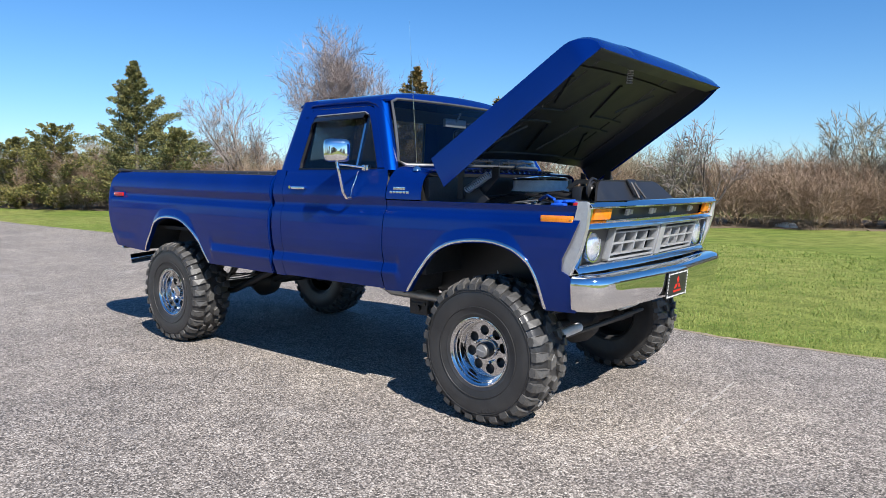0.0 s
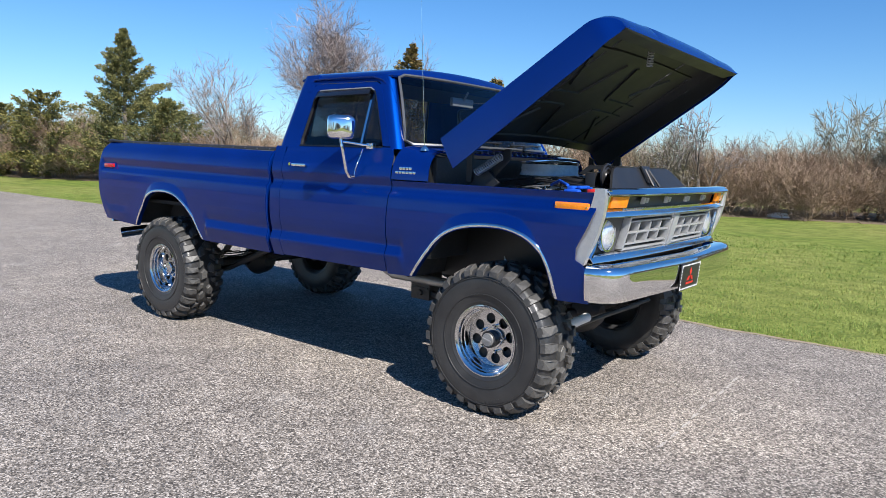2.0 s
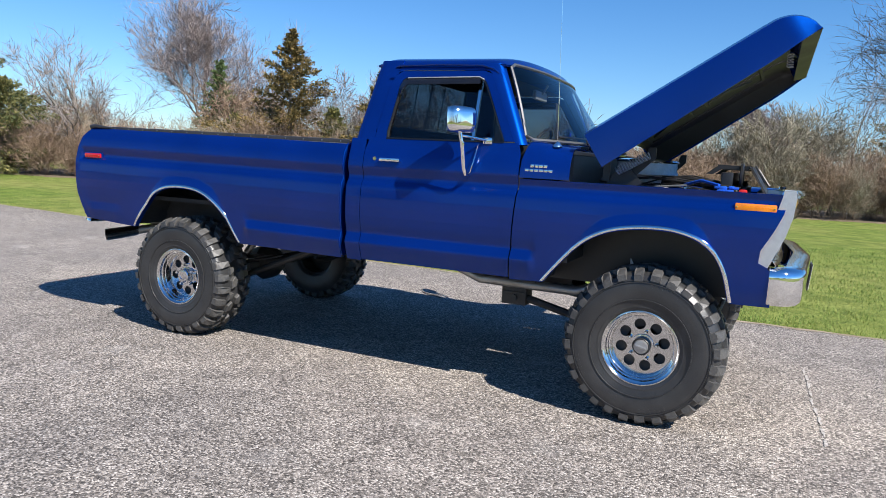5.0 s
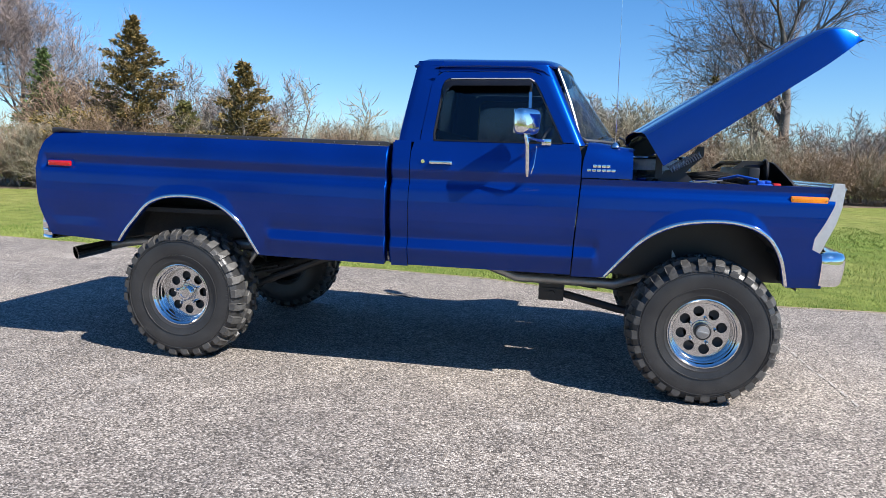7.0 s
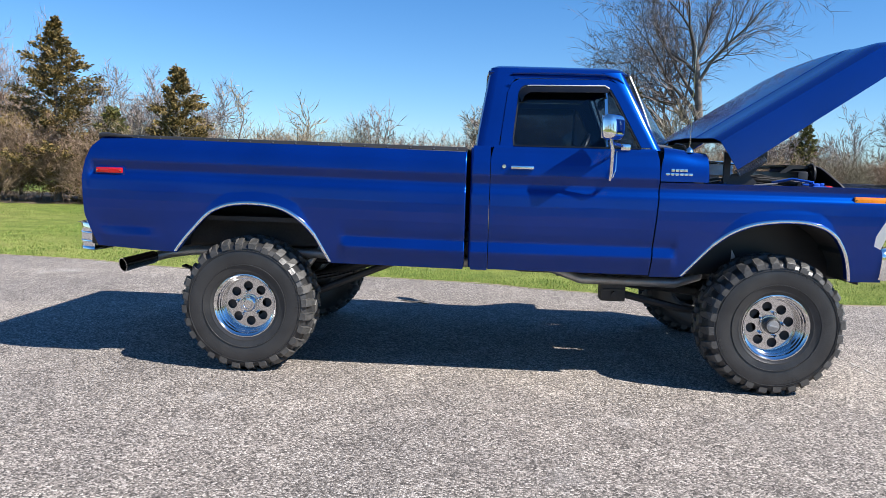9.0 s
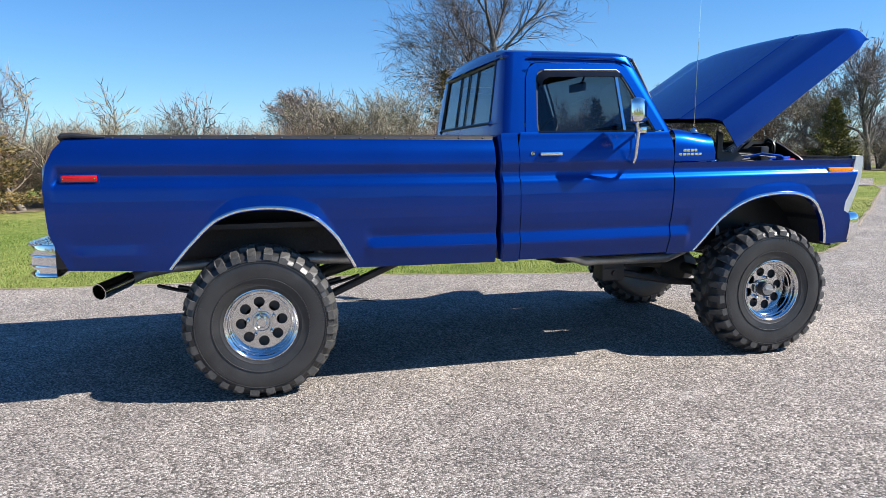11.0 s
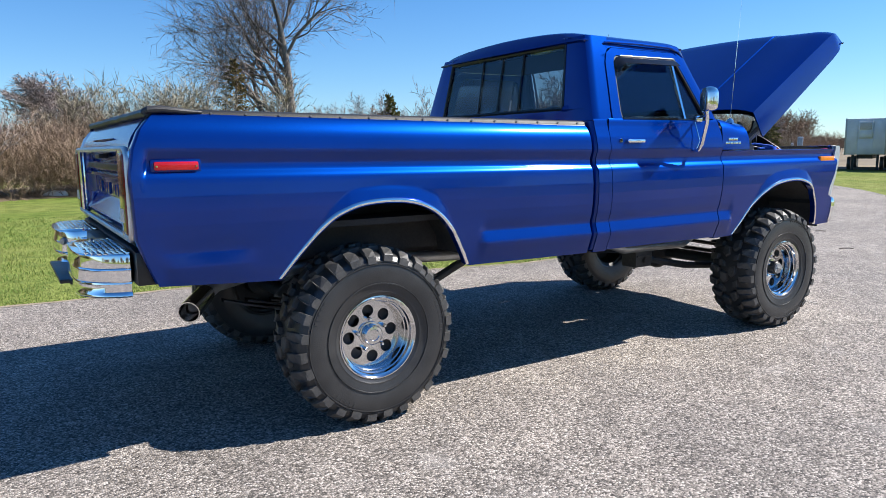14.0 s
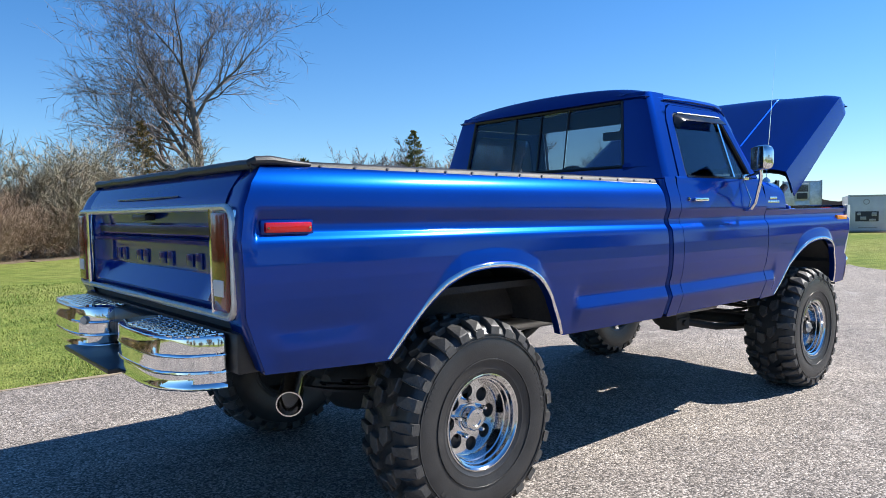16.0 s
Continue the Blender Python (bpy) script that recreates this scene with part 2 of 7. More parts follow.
WELL.node_tree.nodes["Principled BSDF"].inputs["Specular IOR Level"].default_value = 0.2
FILTER = material("pale_pleated_filter", (0.55, 0.56, 0.57), (0.68, 0.69, 0.70), rough=0.6, scale=30)
CHARCOAL = material("charcoal_plastic", (0.035, 0.036, 0.038), (0.05, 0.051, 0.053), rough=0.45, scale=12)
TINT = glass("tinted_glass", (0.42, 0.44, 0.46))
CLEAR = glass("windscreen_glass", (0.72, 0.75, 0.75))
RTINT = glass("rear_window_glass", (0.62, 0.65, 0.67))
ROAD = asphalt()


# ---------------------------------------------------------------- mesh helpers
def part(name, bm, mat, parent=None, label="", smooth=35.0):
    """Links a bmesh as one mesh object, under a thing or a part of it."""
    me = bpy.data.meshes.new(name)
    bmesh.ops.recalc_face_normals(bm, faces=bm.faces)
    bm.to_mesh(me)
    bm.free()
    me.materials.append(mat)
    if smooth:
        me.shade_smooth()
        me.set_sharp_from_angle(angle=radians(smooth))
    ob = new(name, me)
    if parent:
        ob.parent = parent
    if label:
        ob["label"] = label
    return ob


def raw(name, verts, faces, mat, parent=None, label="", smooth=False):
    me = bpy.data.meshes.new(name)
    me.from_pydata([tuple(v) for v in verts], [], faces)
    me.materials.append(mat)
    if smooth:
        me.shade_smooth()
    ob = new(name, me)
    if parent:
        ob.parent = parent
    if label:
        ob["label"] = label
    return ob


def box(bm, x0, x1, y0, y1, z0, z1, bevel=0.0, m=None):
    made = bmesh.ops.create_cube(bm, size=1.0)["verts"]
    bmesh.ops.scale(bm, vec=(abs(x1 - x0), abs(y1 - y0), abs(z1 - z0)), verts=made)
    bmesh.ops.translate(bm, vec=((x0 + x1) / 2, (y0 + y1) / 2, (z0 + z1) / 2), verts=made)
    if m is not None:
        bmesh.ops.transform(bm, matrix=m, verts=made)
    if bevel:
        edges = list({e for v in made for e in v.link_edges})
        bmesh.ops.bevel(bm, geom=edges, offset=bevel, segments=2, affect="EDGES", profile=0.6)
    return bm


def prism(bm, poly, fn, depth):
    """A flat outline, set into space by fn(a, b, d), d = 0 and d = depth."""
    lo = [bm.verts.new(fn(a, b, 0.0)) for a, b in poly]
    hi = [bm.verts.new(fn(a, b, depth)) for a, b in poly]
    n = len(poly)
    for i in range(n):
        bm.faces.new((lo[i], lo[(i + 1) % n], hi[(i + 1) % n], hi[i]))
    bm.faces.new(lo[::-1])
    bm.faces.new(hi)
    return bm


def tube(bm, pts, r, n=8, caps=True, closed=False):
    """A round bar along a line; r may be one radius or one for each point."""
    pts = [Vector(p) for p in pts]
    rs = r if isinstance(r, (list, tuple)) else [r] * len(pts)
    rings, prev = [], None
    k = len(pts)
    for i, p in enumerate(pts):
        a = pts[(i - 1) % k] if (closed or i) else p
        b = pts[(i + 1) % k] if (closed or i < k - 1) else p
        t = (b - a).normalized()
        if prev is None:
            u = t.orthogonal().normalized()
        else:
            u = (prev - t * prev.dot(t)).normalized()
        prev = u
        v = t.cross(u)
        rings.append([bm.verts.new(p + (u * math.cos(2 * math.pi * j / n) + v * math.sin(2 * math.pi * j / n)) * rs[i]) for j in range(n)])
    for i in range(k if closed else k - 1):
        A, B = rings[i], rings[(i + 1) % k]
        for j in range(n):
            bm.faces.new((A[j], A[(j + 1) % n], B[(j + 1) % n], B[j]))
    if caps and not closed:
        bm.faces.new(rings[0][::-1])
        bm.faces.new(rings[-1])
    return bm


def lathe(bm, prof, n=48, centre=(0, 0, 0), axis="y"):
    """Turns (radius, along) pairs about an axis."""
    c = Vector(centre)
    rings = []
    for r, a in prof:
        ring = []
        for j in range(n):
            s, co = math.sin(2 * math.pi * j / n), math.cos(2 * math.pi * j / n)
            p = {"y": (r * co, a, r * s), "z": (r * co, r * s, a), "x": (a, r * co, r * s)}[axis]
            ring.append(bm.verts.new(c + Vector(p)))
        rings.append(ring)
    for A, B in zip(rings, rings[1:]):
        for j in range(n):
            bm.faces.new((A[j], A[(j + 1) % n], B[(j + 1) % n], B[j]))
    for ring, (r, a) in ((rings[0], prof[0]), (rings[-1], prof[-1])):
        if r < 0.02:
            bm.faces.new(ring)
    return bm


def grid(bm, rows):
    """A sheet from rows of points."""
    vs = [[bm.verts.new(p) for p in row] for row in rows]
    for A, B in zip(vs, vs[1:]):
        for j in range(len(A) - 1):
            bm.faces.new((A[j], A[j + 1], B[j + 1], B[j]))
    return bm


def thicken(bm, t):
    bmesh.ops.remove_doubles(bm, verts=bm.verts, dist=0.0006)
    bmesh.ops.dissolve_degenerate(bm, edges=bm.edges, dist=0.0004)
    bmesh.ops.recalc_face_normals(bm, faces=bm.faces)
    bmesh.ops.solidify(bm, geom=list(bm.faces), thickness=t)
    return bm


def lin(x, table):
    """Straight lines through (x, value) pairs."""
    return float(np.interp(x, [a for a, _ in table], [b for _, b in table]))


def smoothstep(a, b, x):
    t = min(1.0, max(0.0, (x - a) / (b - a)))
    return t * t * (3 - 2 * t)


def empty(name, label, category, kind="", group=""):
    return tagged(new(name), label, category, group, kind)


# ---------------------------------------------------------------- ground
def ground_sheet():
    """Lawn to the horizon; one sheet, finer near the road."""
    bm = bmesh.new()
    xs = [-2500, -600, -200, -90] + [x for x in range(-60, 61, 4)] + [90, 200, 600, 2500]
    ys = [-2500, -600, -200, -60, -20, 0, 1.5] + [2.5 + 0.75 * i for i in range(20)] + [20, 24, 28, 33, 40, 50, 70, 100, 200, 600, 2500]
    rows = [[(x, y, -0.02 + (0.02 * noise.noise((x * 0.2, y * 0.3, 0)) if abs(x) < 61 and 3 < y < 60 else 0.0)) for x in xs] for y in ys]
    return grid(bm, rows)


def road_edge(x):
    return lin(x, [(-60, 7.0), (-30, 5.0), (-20, 4.4), (-14, 4.6), (-7.5, 3.95), (-5.4, 3.7), (-4, 3.25), (-1.3, 3.1), (-0.2, 3.0), (0.5, 2.72), (2, 2.38), (4.0, 2.42), (4.8, 2.58), (5.57, 2.88), (6.68, 3.65), (8.53, 5.39), (12.54, 9.15), (19, 15.3), (20.6, 17.2), (24.5, 22), (60, 60)]) + 0.05 * noise.noise((x * 0.9, 3.1, 0)) + 0.03 * noise.noise((x * 3.7, 1.1, 0))


GRASS = leafy("lawn_grass", (0.085, 0.170, 0.020), (0.30, 0.33, 0.095), scale=1.1)


def lawn_material():
    m = bpy.data.materials.new("lawn_ground")
    m.use_nodes = True
    nt = m.node_tree
    bsdf = nt.nodes["Principled BSDF"]
    tc = nt.nodes.new("ShaderNodeTexCoord")
    cols = []
    for s, d, stops in ((0.16, 4, ((0.38, (0.115, 0.185, 0.030)), (0.62, (0.27, 0.265, 0.09)))), (30.0, 6, ((0.3, (0.06, 0.105, 0.016)), (0.7, (0.26, 0.28, 0.08)))), (2.3, 9, ((0.36, (0.74, 0.78, 0.70)), (0.62, (1.2, 1.16, 1.16))))):
        n, r = nt.nodes.new("ShaderNodeTexNoise"), nt.nodes.new("ShaderNodeValToRGB")
        n.inputs["Scale"].default_value, n.inputs["Detail"].default_value = s, d
        nt.links.new(tc.outputs["Object"], n.inputs["Vector"])
        for e, (p, c) in zip(r.color_ramp.elements, stops):
            e.position, e.color = p, (*c, 1)
        nt.links.new(n.outputs[0], r.inputs[0])
        cols.append((r.outputs[0], n))
    mx = nt.nodes.new("ShaderNodeMix")
    mx.data_type = "RGBA"
    mx.inputs[0].default_value = 0.5
    nt.links.new(cols[0][0], mx.inputs[6])
    nt.links.new(cols[1][0], mx.inputs[7])
    tufts = nt.nodes.new("ShaderNodeMix")
    tufts.data_type, tufts.blend_type = "RGBA", "MULTIPLY"
    tufts.inputs[0].default_value = 1.0
    nt.links.new(mx.outputs[2], tufts.inputs[6])
    nt.links.new(cols[2][0], tufts.inputs[7])
    nt.links.new(tufts.outputs[2], bsdf.inputs["Base Color"])
    bsdf.inputs["Roughness"].default_value = 0.95
    bsdf.inputs["Specular IOR Level"].default_value = 0.1
    bp = nt.nodes.new("ShaderNodeBump")
    bp.inputs["Strength"].default_value, bp.inputs["Distance"].default_value = 1.0, 0.05
    nt.links.new(cols[1][1].outputs[0], bp.inputs["Height"])
    nt.links.new(bp.outputs[0], bsdf.inputs["Normal"])
    return m


tagged(part("ground", ground_sheet(), lawn_material(), smooth=0), "flat mown lawn with yellowish patches running to the trees", "lawn", kind="structure")

road_bm = bmesh.new()
road_x = [-60 + 0.5 * i for i in range(130)]
road_x[-1] = 4.5
grid(road_bm, [[(x, road_edge(x), -0.03) for x in road_x], [(x, road_edge(x), 0.0) for x in road_x], [(x, -1.5, 0.0) for x in road_x], [(x, -19, 0.0) for x in road_x]])


def drive_right(y):
    """The far side of the drive, where the second lawn begins."""
    return lin(y, [(-40, 9.8), (-8, 10.0), (-3, 10.6), (0, 11.4), (1.85, 12.4), (2.58, 12.95), (3.95, 15.2), (5.6, 16.9), (7, 18.6), (9.3, 20.8), (10.66, 21.9), (12.1, 23.7), (15, 25.8), (16.8, 26.4), (19, 26.9), (22.4, 25.6)]) + 0.12 * noise.noise((1.7, y * 0.9, 0))


def drive_left(y):
    xs = np.linspace(4.5, 26, 400)
    es = [road_edge(x) for x in xs]
    return 4.5 if y < es[0] else float(np.interp(y, np.maximum.accumulate(es), xs))


drive_y = [-19, -8, -4, -1.5, 0, 1, 1.6, 2.0] + [road_edge(4.5) + 0.3 * i for i in range(51)]
rows = []
for y in drive_y:
    a, b = drive_left(y), drive_right(y)
    rows.append([(a + (b - a) * u, y, 0.0) for u in (0, 0.25, 0.5, 0.75, 1)])
grid(road_bm, rows)
# the lane that crosses beyond the drive
lane = [((20.4, 17.2), (25.6, 22.4)), ((18.6, 20.4), (22.6, 25.4)), ((15.5, 25.0), (18.8, 30.0)), ((12.0, 30.0), (14.5, 35.0))]
grid(road_bm, [[(a[0] + (b[0] - a[0]) * u, a[1] + (b[1] - a[1]) * u, 0.004) for u in (0, 0.5, 1)] for a, b in lane])
verge_bm = bmesh.new()
rowsv = [[], [], []]
for x in np.arange(-40, 24, 0.12):
    e = road_edge(x)
    rowsv[0].append((x, e - 0.015 - 0.06 * abs(noise.noise((x * 2.1, 7, 0))), 0.004))
    rowsv[1].append((x, e + 0.02, 0.007))
    rowsv[2].append((x, e + 0.10 + 0.07 * noise.noise((x * 2.9, 9, 0)), -0.012))
grid(verge_bm, rowsv)
tagged(part("verge", verge_bm, material("sandy_soil", (0.20, 0.155, 0.10), (0.34, 0.28, 0.20), rough=0.95, scale=6, fine=90, bump=0.5), smooth=0), "thin sandy strip between asphalt and lawn", "verge", kind="structure")
road = part("road", road_bm, ROAD, smooth=0)
tagged(road, "pale grey chip-seal asphalt with faint white stains", "road", kind="structure")

rng = random.Random(21)
SCUFF = material("chalky_scuff", (0.20, 0.18, 0.16), (0.56, 0.52, 0.48), rough=0.9, scale=40, fine=150, fine_mix=0.6)
for i in range(9):
    y = -0.72 + 0.19 * i
    cx = 2.66 - 0.04 * i / 8 + rng.gauss(0, 0.006)
    ring = [(cx + rng.uniform(0.006, 0.014) * math.cos(a), y + rng.uniform(0.04, 0.10) * math.sin(a), 0.0045) for a in np.linspace(0, 2 * math.pi, 15)[:-1]]
    bm = bmesh.new()
    bm.faces.new([bm.verts.new(p) for p in ring])
    part("scuff", bm, SCUFF, road, "faint white scuff on the asphalt", smooth=0)

# ---------------------------------------------------------------- pickup truck
truck = empty("pickup_truck", "deep blue lifted pickup truck with open hood on asphalt", "truck")

ARCH_R = [(-2.14, 0.775), (-2.05, 0.885), (-1.915, 1.02), (-1.83, 1.068), (-1.74, 1.094), (-1.60, 1.102), (-1.46, 1.085), (-1.34, 1.03), (-1.237, 0.93), (-1.17, 0.82), (-1.128, 0.742)]
ARCH_F = [(1.115, 0.735), (1.20, 0.838), (1.29, 0.938), (1.385, 1.014), (1.50, 1.066), (1.63, 1.090), (1.76, 1.096), (1.86, 1.084), (1.955, 1.05), (2.03, 0.985), (2.083, 0.885), (2.12, 0.742)]


def curve(pts, n):
    """A smooth line through the points."""
    out = []
    for i in range(len(pts) - 1):
        p = [Vector(pts[min(max(k, 0), len(pts) - 1)]) for k in (i - 1, i, i + 1, i + 2)]
        for j in range(n):
            t = j / n
            v = 0.5 * (2 * p[1] + (p[2] - p[0]) * t + (2 * p[0] - 5 * p[1] + 4 * p[2] - p[3]) * t * t + (3 * p[1] - p[0] - 3 * p[2] + p[3]) * t ** 3)
            out.append((v.x, v.y))
    return out + [tuple(pts[-1])]


ARCH_R, ARCH_F = curve(ARCH_R, 4), curve(ARCH_F, 4)


def bottom(x):
    if -2.14 < x < -1.128:
        return lin(x, ARCH_R)
    if 1.115 < x < 2.12:
        return lin(x, ARCH_F)
    return lin(x, [(-2.75, 0.805), (-2.14, 0.775), (-1.128, 0.742), (-0.2, 0.732), (0.9, 0.727), (1.115, 0.735), (2.12, 0.742), (2.4, 0.748)])


PROFILE = [(0.70, 0.972), (0.74, 0.985), (0.82, 1.014), (0.835, 1.019), (0.843, 1.020), (0.851, 1.018), (0.902, 1.001), (0.912, 1.0005), (0.925, 1.003), (0.96, 1.014), (1.02, 1.023), (1.08, 1.0265), (1.14, 1.0262), (1.195, 1.0215), (1.209, 1.0195), (1.218, 1.0165),
           (1.226, 1.0115), (1.242, 0.9990), (1.254, 0.9945), (1.266, 0.9925), (1.276, 0.9915), (1.284, 0.9930), (1.318, 1.0050), (1.326, 1.0078), (1.335, 1.0088), (1.36, 1.0060), (1.39, 1.0000), (1.41, 0.9935), (1.43, 0.9830), (1.45, 0.9690), (1.465, 0.9550), (1.48, 0.935), (1.50, 0.90)]
BELT = [(1.36, 1.0060), (1.40, 0.9985), (1.43, 0.9885), (1.46, 0.979), (1.475, 0.974), (1.492, 0.971), (1.505, 0.968), (1.515, 0.962)]
PLAIN_LOW = [(0.70, 0.972), (0.74, 0.985), (0.80, 0.9985), (0.88, 1.009), (0.96, 1.0165), (1.02, 1.023)]
PLAIN_HIGH = [(1.14, 1.0262), (1.20, 1.0235), (1.28, 1.0165), (1.335, 1.0090), (1.36, 1.006)]


def seg_gap(x, z, p, q):
    dx, dz = q[0] - p[0], q[1] - p[1]
    t = min(1.0, max(0.0, ((x - p[0]) * dx + (z - p[1]) * dz) / (dx * dx + dz * dz)))
    return math.hypot(x - p[0] - t * dx, z - p[1] - t * dz)


def drift(x):
    """How far the pressed lines lie above their height at the cab; the bed's lines climb towards the rear."""
    return lin(x, [(-2.75, 0.029), (-0.2, 0.0), (2.4, 0.006)])


def band(x):
    """The lower pressed band stops short of both wheel arches and of the bed's rear corner."""
    return max(0.45 * smoothstep(-2.71, -2.62, x) * (1 - smoothstep(-2.34, -2.19, x)), smoothstep(-1.075, -1.01, x) * (1 - smoothstep(1.035, 1.08, x)))


def half_width(x, z):
    zz = z - drift(x)
    y = lin(zz, BELT if x > -0.24 and zz > 1.36 else PROFILE)
    if zz < 1.02:
        y += (lin(zz, PLAIN_LOW) - y) * (1 - band(x))
    elif 1.14 < zz < 1.36 and x < -2.6:
        y += (lin(zz, PLAIN_HIGH) - y) * (1 - smoothstep(-2.712, -2.690, x))
    for arch in (ARCH_R, ARCH_F):
        x0, x1 = arch[0][0] + 0.17, arch[-1][0] - 0.09
        if not (x0 < x < x1 and z > 0.90):
            continue
        d = min(seg_gap(x, z, p, q) for p, q in zip(arch, arch[1:]))
        reach = 0.075 * min(1.0, max(0.0, (x - x0) / 0.16, 0.0) ** 0.6, max(0.0, (x1 - x) / 0.12) ** 0.6)
        if d < reach:
            y += 0.019 * (1 - d / reach) * min(1.0, reach / 0.075)
    return y


LEVELS = sorted({round(v, 4) for v in [0.70 + 0.02 * i for i in range(42)] + [1.0 + 0.0075 * i for i in range(27)] + [1.2 + 0.006 * i for i in range(26)] + [a for a, _ in PROFILE]})


def columns(x0, x1, step=0.03):
    xs = set(np.linspace(x0, x1, max(2, int((x1 - x0) / step) + 1)).round(4).tolist())
    for arch in (ARCH_R, ARCH_F):
        for (a, b), (c, d) in zip(arch, arch[1:]):
            for k in range(2):
                v = a + (c - a) * k / 2
                if x0 < v < x1:
                    xs.add(round(v, 4))
    for a, b in ((-2.715, -2.64), (-2.27, -2.19), (-1.085, -1.0), (1.025, 1.09)):
        xs.update(round(v, 4) for v in np.linspace(a, b, 9).tolist() if x0 < v < x1)
    return sorted(xs)


def side_panel(x0, x1, top, s, shift=None, fold=0.03):
    """A pressed outer panel on one side (s = -1 right, 1 left), with the crease, the sill tuck and the wheel-arch flare."""
    bm = bmesh.new()
    rows = []
    for x in columns(x0, x1):
        lo, hi = bottom(x), top(x)
        row = [(shift(x, lo) if shift else x, s * (half_width(x, lo) - fold), lo + 0.002)]
        for z in LEVELS:
            z = min(max(z + drift(x), lo), hi)
            row.append((shift(x, z) if shift else x, s * half_width(x, z), z))
        rows.append(row)
    grid(bm, rows)
    return thicken(bm, 0.006 * s)


def rear_edge(x, z):
    e = lin(z, [(0.79, -2.655), (0.90, -2.70), (1.0, -2.735), (1.25, -2.745), (1.36, -2.725), (1.44, -2.69), (1.50, -2.635), (1.53, -2.60)])
    return x if x > -2.3 else -2.3 + (x + 2.3) * (e + 2.3) / (-2.745 + 2.3)


def front_edge(x, z):
    e = lin(z, [(0.74, 2.315), (0.93, 2.295), (0.945, 2.285), (0.96, 2.24), (1.03, 2.245), (1.125, 2.295), (1.22, 2.335), (1.32, 2.355)])
    if x < 1.1:
        e = lin(z, [(0.72, 0.913), (1.0, 0.926), (1.30, 0.946)])
        return 1.1 - (1.1 - x) * (1.1 - e) / (1.1 - 0.944)
    return x if x < 2.15 else 2.15 + (x - 2.15) * (e - 2.15) / (2.375 - 2.15)


def arch_trim(arch, s):
    bm = bmesh.new()
    pts = []
    for (a, b), (c, d) in zip(arch, arch[1:]):
        for k in range(2):
            pts.append((a + (c - a) * k / 2, b + (d - b) * k / 2))
    pts.append(arch[-1])
    sm = [pts[0]] + [((p[0] + 2 * q[0] + r[0]) / 4, (p[1] + 2 * q[1] + r[1]) / 4) for p, q, r in zip(pts, pts[1:], pts[2:])] + [pts[-1]]
    cx = (arch[0][0] + arch[-1][0]) / 2
    rows = []
    for x, z in sm:
        w = half_width(x, z)
        dx, dz = x - cx, z - 0.70
        l = math.hypot(dx, dz)
        ux, uz = dx / l, dz / l
        rows.append([(x + ux * a, s * (w + b), z + uz * a) for a, b in ((-0.004, -0.02), (-0.005, 0.003), (-0.002, 0.008), (0.003, 0.0105), (0.008, 0.0105), (0.014, 0.008), (0.019, 0.003), (0.021, -0.006))])
    return grid(bm, rows)


for s in (-1, 1):
    bed_side = part("bed_side", side_panel(-2.745, -0.262, lambda x: lin(x, [(-2.75, 1.505), (-0.2, 1.482)]), s, rear_edge), PAINT, truck)
    part("wheel_arch_trim", arch_trim(ARCH_R, s), CHROME, bed_side, "bright wheel arch moulding")
    fender = part("fender", side_panel(0.944, 2.375, lambda x: 1.316, s, front_edge), PAINT, truck)
    part("wheel_arch_trim", arch_trim(ARCH_F, s), CHROME, fender, "bright wheel arch moulding")
    corner = part("cab_corner", side_panel(-0.214, -0.108, lambda x: 1.51, s), PAINT, truck)
    # rolled edges on both sides of the gap between bed and cab
    bm = bmesh.new()
    grid(bm, [[(-0.214, s * half_width(-0.21, z), z), (-0.222, s * (half_width(-0.21, z) - 0.004), z), (-0.229, s * (half_width(-0.21, z) - 0.014), z), (-0.232, s * (half_width(-0.21, z) - 0.032), z), (-0.232, s * (half_width(-0.21, z) - 0.12), z)] for z in [v for v in LEVELS if 0.733 < v < 1.515]])
    part("corner_return", thicken(bm, 0.004), PAINT, corner)
    bm = bmesh.new()
    grid(bm, [[(-0.262, s * half_width(-0.262, z), z), (-0.257, s * (half_width(-0.262, z) - 0.003), z), (-0.255, s * (half_width(-0.262, z) - 0.010), z), (-0.256, s * (half_width(-0.262, z) - 0.07), z)] for z in [v for v in LEVELS if 0.733 < v < 1.482]])
    part("bed_return", thicken(bm, 0.004), PAINT, bed_side)

    # rear side marker, set in a shallow raised pad
    bm = box(bmesh.new(), -2.655, -2.48, s * 1.0, s * 1.020, 1.273, 1.309, 0.008)
    marker = part("side_marker_light", bm, RED, bed_side, "red side marker lamp")
    part("marker_pad", box(bmesh.new(), -2.668, -2.467, s * 0.985, s * 1.0085, 1.263, 1.318, 0.009), PAINT, bed_side)
    for xx in (-2.645, -2.49):
        part("screw", tube(bmesh.new(), [(xx, s * 1.015, 1.290), (xx, s * 1.023, 1.290)], 0.004, 8), CHROME, marker)
    bm = box(bmesh.new(), 2.105, 2.30, s * 1.0, s * 1.022, 1.222, 1.262, 0.007)
    marker = part("side_marker_light", bm, AMBER, fender, "amber side marker lamp")
    for xx in (2.115, 2.29):
        part("screw", tube(bmesh.new(), [(xx, s * 1.02, 1.242), (xx, s * 1.025, 1.242)], 0.004, 8), CHROME, marker)


